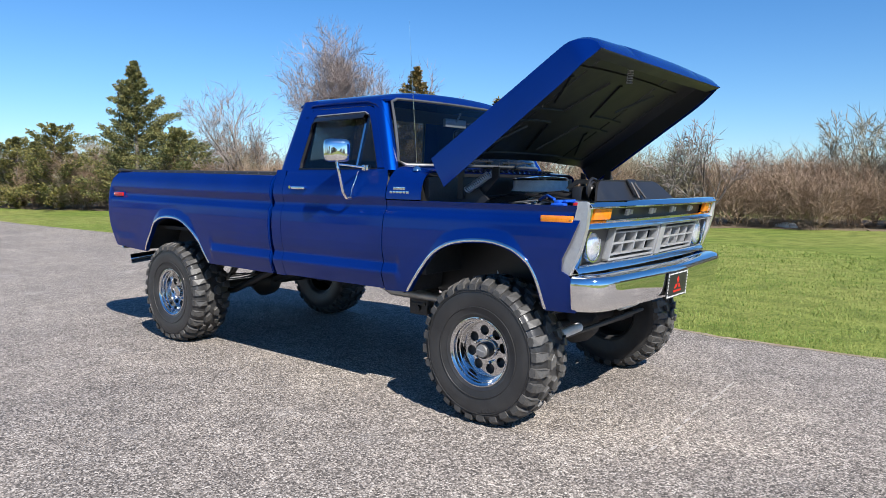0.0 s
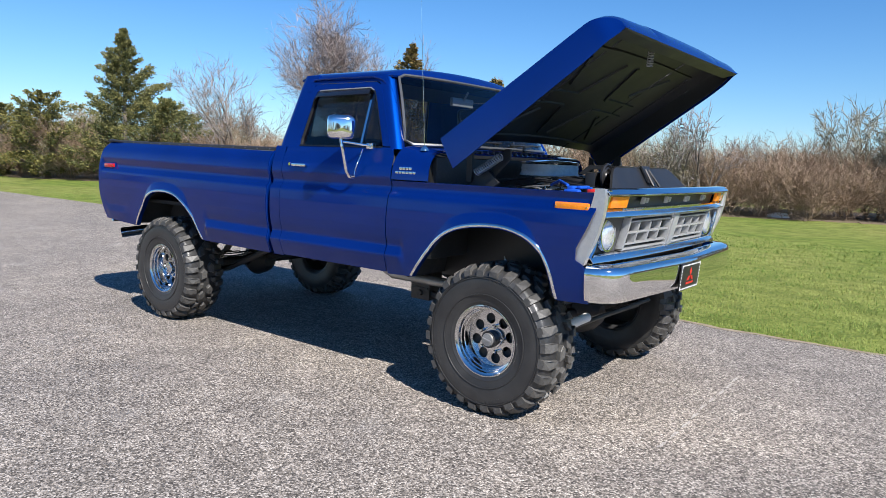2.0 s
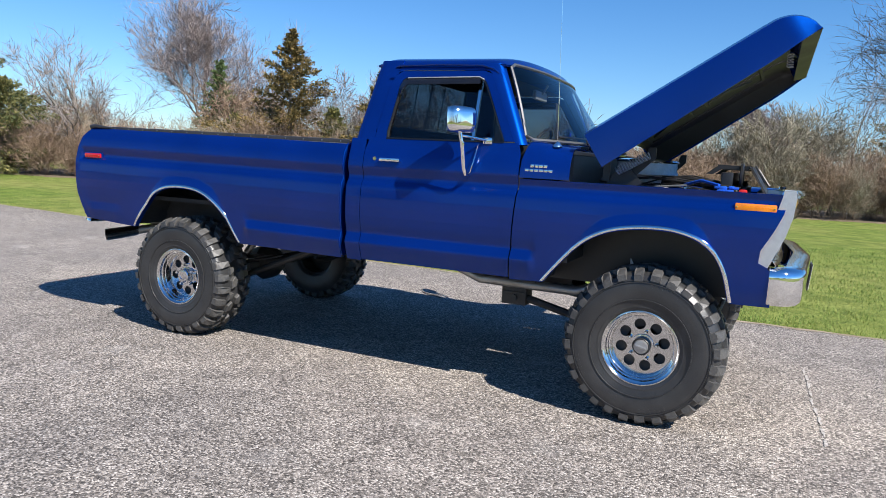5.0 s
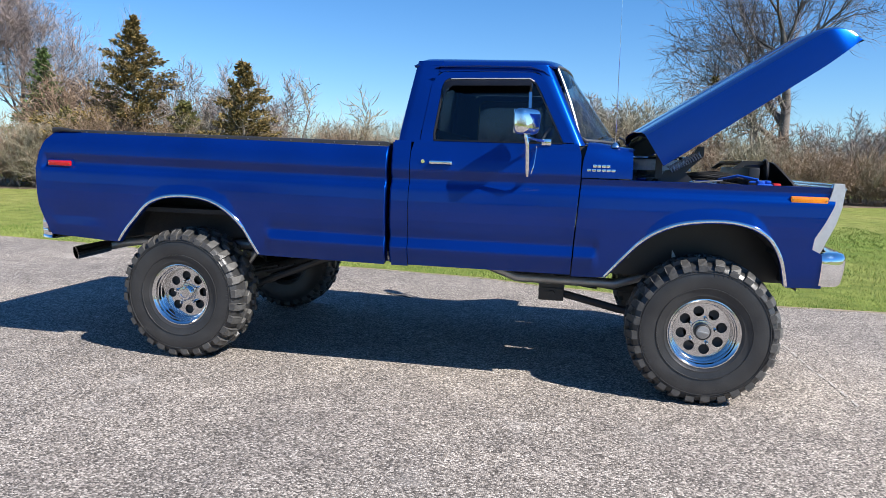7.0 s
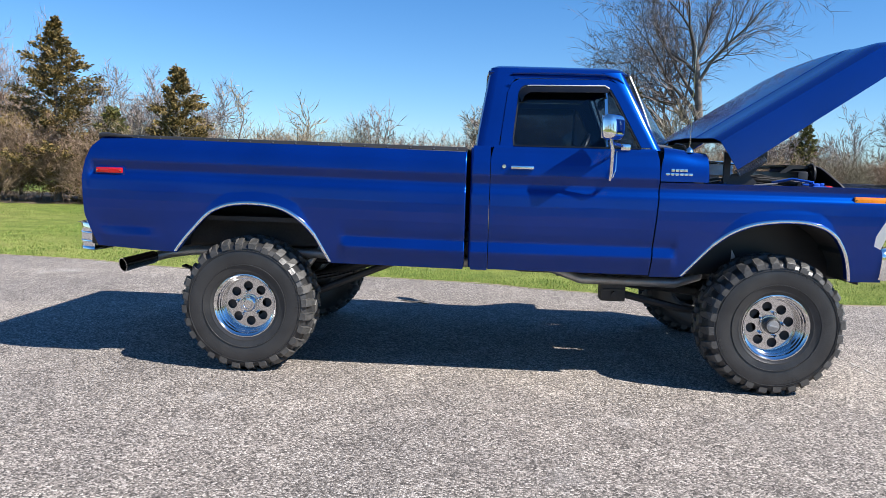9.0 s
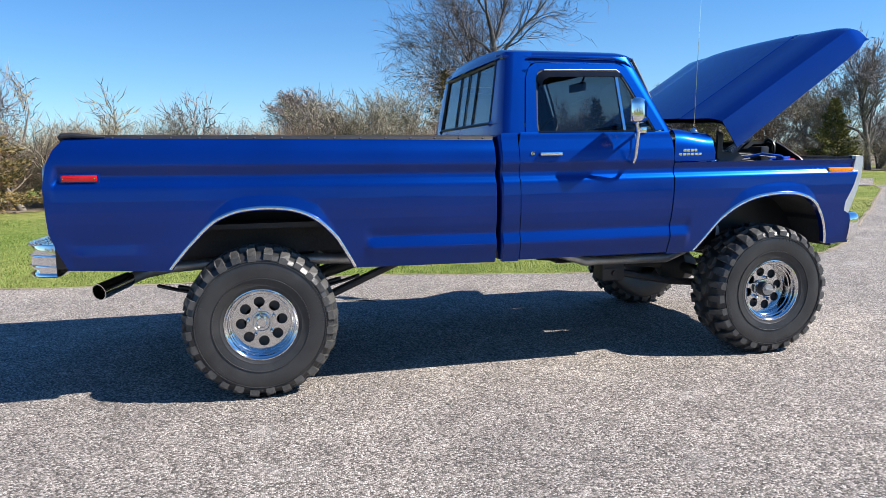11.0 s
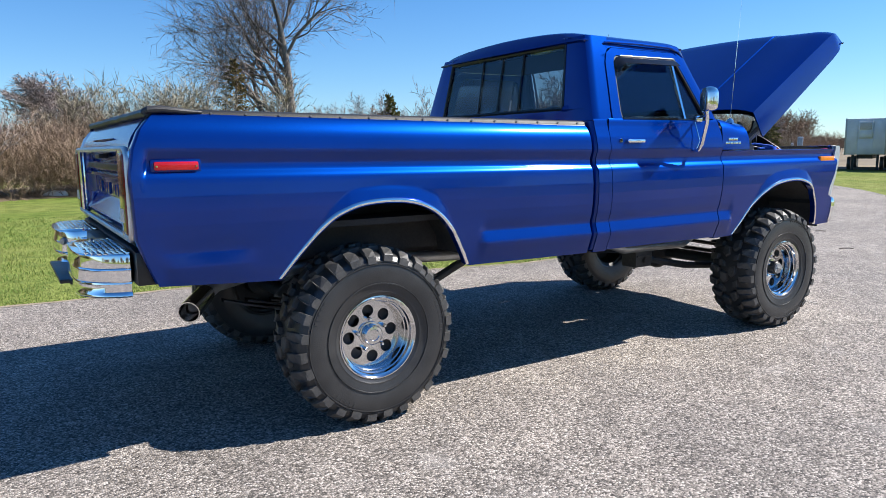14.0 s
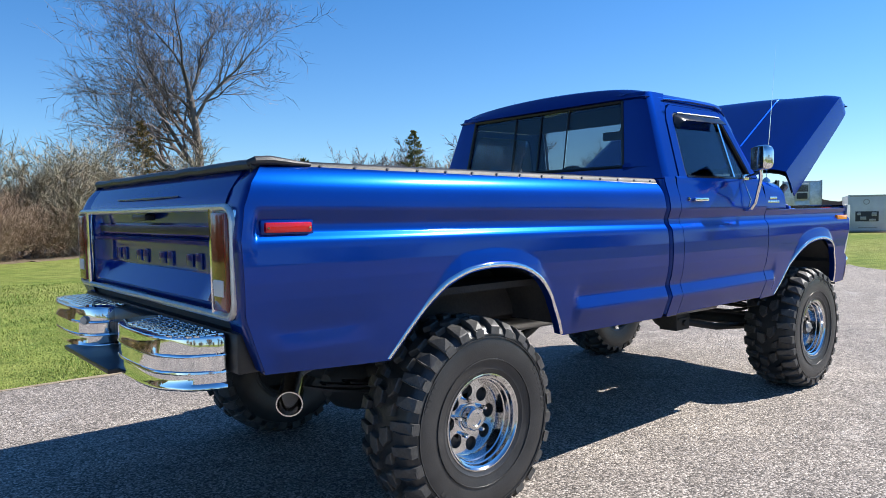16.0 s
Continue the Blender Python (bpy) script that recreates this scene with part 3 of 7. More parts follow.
# cowl panels with the badge
def cowl_side(s):
    bm = bmesh.new()
    prof = [(1.322, 1.004), (1.36, 1.002), (1.42, 0.993), (1.465, 0.978), (1.495, 0.957), (1.515, 0.93), (1.527, 0.89), (1.53, 0.84)]
    grid(bm, [[(x + (0.0 if z < 1.40 else (z - 1.40) * 0.25 * (1.235 - x) / 0.3), s * y, z - 0.03 * smoothstep(0.95, 1.24, x) * smoothstep(1.34, 1.5, z)) for z, y in prof] for x in np.linspace(0.944, 1.235, 8)])
    return thicken(bm, 0.006 * s)


for s in (-1, 1):
    cowl = part("cowl_panel", cowl_side(s), PAINT, truck)
    bm = bmesh.new()
    for row, z, n, w in ((0, 1.392, 4, 0.022), (1, 1.366, 6, 0.024)):
        for i in range(n):
            x = 1.055 + (i - (n - 1) / 2) * (w + 0.004)
            box(bm, x - w / 2, x + w / 2, s * 0.996, s * 1.008, z - 0.009, z + 0.010, 0.003)
    part("fender_badge", bm, CHROME, cowl, "chrome badge of small raised blocks")

bm = bmesh.new()
grid(bm, [[(0.93 + 0.25 * (1 - abs(y / 0.86) ** 2.8) + u * (0.32 - 0.25 * (1 - abs(y / 0.86) ** 2.8)), y, 1.530 - 0.03 * u) for y in np.linspace(-0.86, 0.86, 15)] for u in np.linspace(0, 1, 5)])
thicken(bm, 0.01)
cowl_top = part("cowl_top", bm, PAINT, truck)
for i in range(18):
    y = -0.60 + 1.2 * i / 17
    part("vent_slot", box(bmesh.new(), 1.192, 1.235, y - 0.012, y + 0.012, 1.508, 1.522), SATIN, cowl_top, "black cowl vent slot")


# doors
def tumble(z):
    """Half width of the glasshouse."""
    return lin(z, [(1.48, 0.972), (1.52, 0.962), (1.90, 0.832), (2.0, 0.795)])


def upper(poly, s, out=0.0, depth=0.035):
    bm = bmesh.new()
    return prism(bm, poly, lambda a, b, d: (a, s * (tumble(b) + out - d), b), depth)


def strip(bm, line, w, s, out, depth, closed=False):
    """A flat band along a line in the glasshouse's side."""
    n = len(line)
    for i in range(n if closed else n - 1):
        (a, b), (c, d) = line[i], line[(i + 1) % n]
        l = math.hypot(c - a, d - b)
        ux, uz = (c - a) / l, (d - b) / l
        nx, nz = -uz, ux
        e = 0.0
        prism(bm, [(a - ux * e - nx * w / 2, b - uz * e - nz * w / 2), (c + ux * e - nx * w / 2, d + uz * e - nz * w / 2), (c + ux * e + nx * w / 2, d + uz * e + nz * w / 2), (a - ux * e + nx * w / 2, b - uz * e + nz * w / 2)],
              lambda p, q, dd: (p, s * (tumble(q) + out - dd), q), depth)
    return bm


WIN = [(0.035, 1.535), (0.025, 1.56), (0.055, 1.84), (0.085, 1.885), (0.60, 1.885), (0.655, 1.86), (0.815, 1.565), (0.795, 1.535)]

for s in (-1, 1):
    bm = bmesh.new()
    rows = []
    for i, u in enumerate(np.linspace(0, 1, 36)):
        row = []
        zs = [z for z in LEVELS if z < 1.47] + [1.475, 1.492, 1.505, 1.515]
        for z in [0.735] + [z for z in zs if z > 0.735]:
            xf = lin(z, [(0.72, 0.905), (1.0, 0.918), (1.30, 0.938), (1.45, 0.936), (1.52, 0.915)])
            xr = lin(z, [(0.72, -0.1035), (1.44, -0.1035), (1.52, -0.085)])
            x = xr + u * (xf - xr)
            y = half_width(x, z)
            row.append((x, s * y, z))
        rows.append(row)
    grid(bm, rows)
    door = part("door", thicken(bm, 0.006 * s), PAINT, truck)
    # window frame pressed in one with the door
    bm = bmesh.new()
    frame_line = [(-0.052, 1.51), (-0.045, 1.58), (-0.012, 1.84), (0.012, 1.895), (0.06, 1.925), (0.62, 1.925), (0.675, 1.905), (0.735, 1.80), (0.888, 1.525)]
    inner = [(0.03, 1.51), (0.025, 1.56), (0.055, 1.84), (0.07, 1.87), (0.095, 1.885), (0.60, 1.885), (0.64, 1.865), (0.68, 1.80), (0.825, 1.525)]
    for k in range(len(inner) - 1):
        prism(bm, [frame_line[k], frame_line[k + 1], inner[k + 1], inner[k]], lambda a, b, d: (a, s * (tumble(b) + 0.006 - d), b), 0.04)
    bmesh.ops.remove_doubles(bm, verts=bm.verts, dist=0.0005)
    part("window_frame", bm, PAINT, door)
    bm = bmesh.new()
    prism(bm, [(0.03, 1.515), (0.06, 1.875), (0.60, 1.882), (0.612, 1.515)], lambda a, b, d: (a, s * (tumble(b) - 0.016 - d), b), 0.005)
    pane = part("window_pane", bm, TINT, door, "dark tinted glass", smooth=0)
    bm = bmesh.new()
    prism(bm, [(0.622, 1.515), (0.612, 1.878), (0.635, 1.862), (0.822, 1.525)], lambda a, b, d: (a, s * (tumble(b) - 0.016 - d), b), 0.005)
    vent = part("vent_pane", bm, TINT, door, "dark tinted glass", smooth=0)
    bm = strip(bmesh.new(), [(0.617, 1.515), (0.606, 1.884)], 0.018, s, -0.004, 0.02)
    part("vent_divider", bm, CHROME, door, "bright divider bar")
    bm = strip(bmesh.new(), [(0.036, 1.52), (0.031, 1.56), (0.061, 1.84), (0.075, 1.866), (0.10, 1.88), (0.60, 1.88), (0.637, 1.860), (0.675, 1.795), (0.82, 1.525)], 0.008, s, 0.002, 0.02)
    part("window_seal", bm, SATIN, door, "thin dark seal")
    bm = strip(bmesh.new(), [(0.035, 1.519), (0.82, 1.519)], 0.010, s, 0.010, 0.02)
    part("window_sill_moulding", bm, GLOSSY, door, "black sill moulding")
    bm = strip(bmesh.new(), [(-0.020, 1.87), (-0.008, 1.905), (0.02, 1.938), (0.06, 1.950), (0.62, 1.950), (0.685, 1.935), (0.72, 1.88)], 0.042, s, 0.000, 0.03)
    part("roof_rail", bm, PAINT, door)
    # rain visor over the glass
    bm = bmesh.new()
    vis = [(0.055, 1.815), (0.072, 1.855), (0.11, 1.874), (0.60, 1.880)]
    rows = []
    for (a, b), o in zip(vis, (0.012, 0.03, 0.04, 0.04)):
        rows.append([(a, s * (tumble(b) + 0.008), b + 0.006), (a + 0.012, s * (tumble(b) + 0.008 + o * 0.7), b - 0.012), (a + 0.02, s * (tumble(b - 0.03) + 0.008 + o), b - 0.035)])
    grid(bm, rows)
    visor = part("rain_visor", thicken(bm, 0.004), GLOSSY, door, "black rain visor")
    # whitish metal along the upper edge imitates the glint of sun and sky
    bm = tube(bmesh.new(), [(a, s * (tumble(b) + 0.016), b + 0.007) for a, b in vis[2:]] + [(0.628, s * (tumble(1.868) + 0.010), 1.872)], 0.0036, 6)
    part("visor_edge", bm, SATIN_ALLOY, visor, "pale upper edge of the visor imitating its glint")
    # handle and lock
    bm = bmesh.new()
    box(bm, 0.02, 0.165, s * 1.012, s * 1.034, 1.372, 1.394, 0.007)
    box(bm, 0.025, 0.05, s * 0.995, s * 1.02, 1.374, 1.392, 0.004)
    box(bm, 0.135, 0.16, s * 0.995, s * 1.02, 1.374, 1.392, 0.004)
    part("door_handle", bm, CHROME, door, "chrome door handle")
    bm = lathe(bmesh.new(), [(0.0, s * 1.014), (0.012, s * 1.014), (0.013, s * 1.0), (0.0, s * 0.99)], 16, (-0.022, 0, 1.386))
    part("door_lock", bm, CHROME, door, "chrome lock button")

    # big square mirror on tube arms
    mx, my, mz = 0.61, s * 1.125, 1.636
    swing = Matrix.Translation((mx, my, 0)) @ Matrix.Rotation(radians(38 * s), 4, "Z") @ Matrix.Translation((-mx, -my, 0))
    bm = bmesh.new()
    shell = []
    for u in np.linspace(-math.pi / 2, math.pi / 2, 17):
        cu, su = math.cos(u), math.sin(u)
        ring = []
        for v in np.linspace(0, 2 * math.pi, 41):
            f = lambda q, e: math.copysign(abs(q) ** e, q)
            rr = f(max(cu, 0.0), 0.42)
            ring.append((mx + max(-0.020, (0.055 if su > 0 else 0.034) * f(su, 0.9)), my + 0.090 * rr * f(math.cos(v), 0.42), mz + 0.077 * rr * f(math.sin(v), 0.42)))
        shell.append(ring)
    grid(bm, shell)
    bmesh.ops.remove_doubles(bm, verts=bm.verts, dist=0.0004)
    bmesh.ops.recalc_face_normals(bm, faces=bm.faces)
    bmesh.ops.transform(bm, matrix=swing, verts=bm.verts)
    mirror = part("side_mirror", bm, CHROME, door, "chrome square side mirror on tube arms")
    bm = box(bmesh.new(), mx - 0.025, mx - 0.019, my - 0.080, my + 0.080, mz - 0.067, mz + 0.067, 0.002)
    bmesh.ops.transform(bm, matrix=swing, verts=bm.verts)
    part("mirror_glass", bm, ALLOY, mirror, "mirror glass")
    bm = tube(bmesh.new(), [(mx, my, mz - 0.07), (mx, my, 1.555), (mx + 0.005, my, 1.535), (mx + 0.012, my * 0.995, 1.50), (0.625, s * 1.085, 1.36), (0.628, s * 1.06, 1.325), (0.63, s * 1.012, 1.318)], 0.012, 10)
    part("mirror_arm", bm, CHROME, mirror)
    bm = tube(bmesh.new(), [(mx, my, 1.545), (mx + 0.03, s * 1.09, 1.542), (mx + 0.10, s * 0.985, 1.528), (mx + 0.115, s * 0.965, 1.525)], 0.0085, 8)
    box(bm, mx + 0.085, mx + 0.145, s * 0.955, s * 0.985, 1.505, 1.545, 0.008)
    part("mirror_bracket", bm, CHROME, mirror)
    bm = tube(bmesh.new(), [(0.63, s * 1.012, 1.318), (0.645, s * 1.035, 1.335), (0.66, s * 1.04, 1.38), (0.665, s * 1.02, 1.43), (0.67, s * 0.99, 1.50)], 0.004, 6)
    part("mirror_brace", bm, CHROME, mirror)

# cab shell: sill, floor, rear wall, pillars, roof
cab_rear = lambda z: lin(z, [(0.74, -0.206), (1.49, -0.206), (1.58, -0.196), (1.95, -0.135), (2.02, -0.12)])


bm = bmesh.new()
rows = []
for z in np.linspace(0.74, 1.575, 12):
    w = min(half_width(-0.15, z), tumble(z) if z > 1.48 else 9) - 0.03
    rows.append([(cab_rear(z) + (0.03 if abs(y) > w - 0.02 else 0), y, z) for y in np.linspace(-w, w, 10)])
grid(bm, rows)
for s in (-1, 1):
    rows = []
    for z in np.linspace(1.575, 1.99, 9):
        yi = lin(z, [(1.575, 0.69), (1.955, 0.64), (1.99, 0.635)])
        w = tumble(z)
        rows.append([(cab_rear(z), s * yi, z), (cab_rear(z), s * (yi + (w - 0.045 - yi) * 0.5), z), (cab_rear(z), s * (w - 0.045), z), (cab_rear(z) + 0.010, s * (w - 0.017), z), (cab_rear(z) + 0.035, s * (w - 0.002), z),
                     (cab_rear(z) + 0.06, s * w, z), (lin(z, [(1.50, -0.054), (1.58, -0.047), (1.84, -0.014), (1.90, 0.012), (1.99, 0.05)]), s * w, z)])
    grid(bm, rows)
    rows = []
    for z in np.linspace(1.505, 1.575, 3):
        w = tumble(z)
        rows.append([(cab_rear(z) + 0.0, s * 0.69, z), (cab_rear(z), s * (w - 0.045), z), (cab_rear(z) + 0.010, s * (w - 0.017), z), (cab_rear(z) + 0.035, s * (w - 0.002), z), (cab_rear(z) + 0.06, s * w, z), (-0.054, s * w, z)])
    grid(bm, rows)
grid(bm, [[(cab_rear(z), y, z) for y in np.linspace(-0.635, 0.635, 10)] for z in (1.952, 1.99)])
thicken(bm, 0.012)
cab = part("cab_shell", bm, PAINT, truck)

# A pillars
for s in (-1, 1):
    bm = bmesh.new()
    rows = []
    for t in np.linspace(0, 1, 8):
        z = 1.51 + t * 0.46
        xa = lin(z, [(1.51, 0.892), (1.525, 0.888), (1.80, 0.735), (1.905, 0.675), (1.925, 0.62), (1.99, 0.58)])
        xb = lin(z, [(1.51, 0.955), (1.55, 0.935), (1.97, 0.725)])
        w = tumble(z)
        rows.append([(xa, s * (w + 0.004), z), (xb - 0.035, s * (w + 0.002), z), (xb - 0.012, s * (w - 0.012), z), (xb, s * (w - 0.04), z), (xb - 0.01, s * (w - 0.075), z)])
    grid(bm, rows)
    part("windscreen_pillar", thicken(bm, 0.012), PAINT, cab)

# roof, crowned, with rolled edges and a drip rail
bm = bmesh.new()
rows = []
for u in np.linspace(0, 1, 25):
    x = -0.142 + u * (0.745 + 0.142)
    row = []
    for v in np.linspace(-1, 1, 33):
        w = 0.812 - 0.01 * abs(2 * u - 1) ** 4
        y = w * math.copysign(1 - (1 - abs(v)) ** 1.35, v)
        e = abs(y) / w
        side = (max(0.0, 1 - e ** 7)) ** 0.5
        endr = max(0.0, 1 - max(0.0, (0.10 - u) / 0.10) ** 2.4) ** 0.5
        endf = max(0.0, 1 - max(0.0, (u - 0.86) / 0.14) ** 2.2) ** 0.5
        z = 1.962 + (0.052 + 0.042 * (1 - (y / w) ** 2)) * side * min(endr, endf) * (1 - 0.10 * u)
        bow = 0.085 * (1 - e ** 2.8) * max(0.0, (u - 0.5) / 0.5)
        row.append((x + bow - 0.015 * (1 - e * e) * max(0.0, (0.4 - u) / 0.4), y, z))
    rows.append(row)
grid(bm, rows)
roof = part("roof", thicken(bm, 0.012), PAINT, truck, smooth=50)
for s in (-1, 1):
    bm = bmesh.new()
    tube(bm, [(0.0, s * 0.815, 1.948), (0.03, s * 0.820, 1.956), (0.3, s * 0.824, 1.961), (0.60, s * 0.824, 1.956), (0.68, s * 0.826, 1.934), (0.72, s * 0.832, 1.905)], [0.003, 0.006, 0.007, 0.007, 0.006, 0.003], 6)
    part("drip_rail", bm, PAINT, roof)


# windscreen and its bright surround
def shield(y, t):
    z = 1.545 + t * 0.425
    return (lin(t, [(0, 0.925), (1, 0.718)]) + 0.25 * (1 - min(1.0, abs(y) / 0.86) ** 2.8) * (1 - 0.5 * t), y, z)


bm = bmesh.new()
grid(bm, [[shield((0.865 - 0.105 * t) * v, t) for v in np.linspace(-1, 1, 17)] for t in np.linspace(0, 1, 9)])
windscreen = part("windscreen", bm, CLEAR, truck, "curved windscreen glass")
edge = [shield((0.865 - 0.105 * t) * -1, t) for t in np.linspace(0.05, 0.95, 8)] + [shield((0.865 - 0.105) * v, 1) for v in np.linspace(-0.94, 0.94, 13)]
edge += [shield((0.865 - 0.105 * t), t) for t in np.linspace(0.95, 0.05, 8)] + [shield(0.865 * v, 0) for v in np.linspace(0.95, -0.95, 15)]
bm = tube(bmesh.new(), edge, 0.010, 6, closed=True)
part("windscreen_trim", bm, TRIM, windscreen, "bright metal windscreen surround")
for y0 in (-0.52, 0.12):
    bm = tube(bmesh.new(), [(1.20, y0 - 0.02, 1.530), (1.19, y0, 1.556), (1.17, y0 + 0.15, 1.575)], 0.007, 6)
    tube(bm, [shield(y0 - 0.13, 0.05), shield(y0 + 0.40, 0.075)], 0.006, 5)
    bmesh.ops.translate(bm, vec=(0.012, 0, 0.008), verts=bm.verts)
    part("wiper", bm, SATIN, windscreen, "black wiper")

# rear window, four sliding panes in a black frame
bm = bmesh.new()
rw = lambda y, z, d=0.0: (cab_rear(z) + 0.004 - d, y, z)
for a, b in (((-0.685, 1.58), (0.685, 1.58)), ((0.685, 1.58), (0.638, 1.95)), ((0.638, 1.95), (-0.638, 1.95)), ((-0.638, 1.95), (-0.685, 1.58))):
    tube(bm, [rw(*a), rw(*b)], 0.011, 6)
rear_window = part("rear_window", bm, SATIN, truck, "sliding rear window in a black rubber frame")
for y0, y1 in ((-0.67, -0.235), (-0.225, 0.0), (0.0, 0.225), (0.235, 0.67)):
    bm = bmesh.new()
    prism(bm, [(y0, 1.59), (y1, 1.59), (y1 if abs(y1) < 0.5 else y1 * 0.95, 1.945), (y0 if abs(y0) < 0.5 else y0 * 0.95, 1.945)], lambda a, b, d: (cab_rear(b) + 0.01 + d, a, b), 0.004)
    part("window_pane", bm, RTINT, rear_window, "lightly tinted glass", smooth=0)
for y in (-0.23, 0.0, 0.23):
    bm = tube(bmesh.new(), [rw(y, 1.585), rw(y, 1.95)], 0.0055, 6)
    part("window_divider", bm, SATIN, rear_window)

# cab interior
bm = bmesh.new()
box(bm, -0.16, 1.05, -0.93, 0.93, 0.76, 0.80)
box(bm, 0.93, 1.05, -0.90, 0.90, 0.80, 1.42)
part("cab_floor", bm, CARGREY, cab)
for s in (-1, 1):
    bm = box(bmesh.new(), -0.09, 0.90, s * 0.93, s * 0.955, 0.80, 1.50)
    part("inner_door_trim", bm, CARGREY, cab)
    bm = box(bmesh.new(), -0.18, 0.95, s * 0.90, s * 0.955, 0.735, 0.80)
    part("sill", bm, BLACK, cab)
bm = box(bmesh.new(), -0.10, 0.42, -0.72, 0.72, 1.02, 1.20, 0.05)
box(bm, -0.14, 0.02, -0.72, 0.72, 1.15, 1.60, 0.05)
part("bench_seat", bm, CARGREY, cab, "dark bench seat")
bm = box(bmesh.new(), 0.70, 0.99, -0.88, 0.88, 1.33, 1.515, 0.04)
part("dashboard", bm, SATIN, cab, "black padded dashboard")
bm = bmesh.new()
ring = [(0.60 + 0.08 * math.cos(a), 0.40 + 0.19 * math.sin(a), 1.50 + 0.17 * math.cos(a)) for a in np.linspace(0, 2 * math.pi, 24, endpoint=False)]
tube(bm, ring, 0.013, 6, closed=True)
tube(bm, [(0.60, 0.40, 1.50), (0.80, 0.40, 1.38)], 0.02, 6)
tube(bm, [ring[6], (0.60, 0.40, 1.50), ring[18]], 0.012, 5)
part("steering_wheel", bm, SATIN, cab)
bm = box(bmesh.new(), 0.70, 0.73, -0.13, 0.13, 1.83, 1.89, 0.01)
tube(bm, [(0.73, 0, 1.87), (0.77, 0, 1.93)], 0.008, 5)
part("rear_view_mirror", bm, SILVER, cab, "interior rear-view mirror")

# the glasshouse stands a little taller than its drawing
for ob in truck.children_recursive:
    if ob.name.split(".")[0] in ("cab_shell", "roof", "window_frame", "window_pane", "roof_rail", "vent_pane", "vent_divider", "window_seal", "rain_visor", "visor_edge", "windscreen", "windscreen_trim", "windscreen_pillar",
                                 "rear_window", "window_divider", "drip_rail", "rear_view_mirror"):
        for v in ob.data.vertices:
            if v.co.z > 1.54:
                v.co.z += (v.co.z - 1.54) * 0.065
bm = bmesh.new()
grid(bm, [[(x, y, 1.955) for y in np.linspace(-0.78, 0.78, 5)] for x in (-0.08, 0.3, 0.66)])
part("headliner", bm, CARGREY, cab, "dark cloth headliner")

# antenna on the right cowl
bm = lathe(bmesh.new(), [(0.0, 1.50), (0.028, 1.505), (0.022, 1.522), (0.008, 1.535), (0.0, 1.54)], 14, (1.13, -0.92, 0), "z")
tube(bm, [(1.13, -0.92, 1.53), (1.115, -0.985, 2.43)], [0.0020, 0.0013], 6)
part("antenna", bm, CHROME, truck, "thin chrome whip antenna")


# ---------------------------------------------------------------- hood, raised on its hinges
HC, HS = math.cos(radians(32.9)), math.sin(radians(32.9))


def hood_at(u, y, w):
    return (1.285 + HC * u - HS * w, y - 0.02, 1.595 + HS * u + HC * w)


def hood_w(u, y):
    e = abs(y)
    w = lin(e, [(0, 0.040), (0.30, 0.037), (0.50, 0.029), (0.506, 0.023), (0.512, 0.027), (0.56, 0.021), (0.84, 0.009), (0.90, -0.002), (0.935, -0.026)])
    t = min(1.0, max(0.0, (u - 1.06) / 0.175))
    nose = 1 - math.sqrt(max(0.0, 1 - t * t))
    return w * (1 - 0.3 * nose) - 0.155 * nose


def hood_rows(drop, inset, lip):
    rows = []
    for u in [0.0, 0.02, 0.1, 0.3, 0.5, 0.7, 0.88, 0.96, 1.02, 1.08, 1.11, 1.14, 1.165, 1.19, 1.21, 1.225, 1.235]:
        row = []
        hemw = lin(u, [(0, -0.225), (0.1, -0.222), (1.0, -0.188), (1.12, -0.175), (1.21, -0.165)]) + lip
        half = 0.972 - 0.035 * smoothstep(1.10, 1.235, u) - inset
        ys = [-0.90, -0.84, -0.70, -0.56, -0.512, -0.506, -0.50, -0.30, 0, 0.30, 0.50, 0.506, 0.512, 0.56, 0.70, 0.84, 0.90]
        for s in (-1,):
            row += [hood_at(u, -half, hemw), hood_at(u, -half + 0.002, (hemw + hood_w(u, 0.93)) / 2), hood_at(u, -half + 0.010, hood_w(u, 0.93) - drop)]
        row += [hood_at(u, y * min(1, (half - 0.02) / 0.92), hood_w(u, y) - drop) for y in ys]
        row += [hood_at(u, half - 0.010, hood_w(u, 0.93) - drop), hood_at(u, half - 0.002, (hemw + hood_w(u, 0.93)) / 2), hood_at(u, half, hemw)]
        rows.append(row)
    return rows


bm = bmesh.new()
rows = hood_rows(0, 0, 0)
lip = [[hood_at(1.233, p[1] * 0.995, -0.168) for p in rows[-1]], [hood_at(1.226, p[1] * 0.99, -0.172) for p in rows[-1]], [hood_at(1.15, p[1] * 0.96, -0.150) for p in rows[-1]]]
rows.append(lip[0])
grid(bm, rows)
hood = part("hood", thicken(bm, 0.005), PAINT, truck, "blue hood propped wide open", smooth=40)
bm = bmesh.new()
grid(bm, lip)
part("hood_lip", thicken(bm, 0.004), UNDERHOOD, hood, "dark folded front lip")
bm = bmesh.new()
irows = [r for r in hood_rows(0.045, 0.02, 0.012)][1:-4]
grid(bm, irows)
liner = part("hood_inner_panel", thicken(bm, 0.006), UNDERHOOD, hood, "black hood underside with pressed ribs", smooth=40)


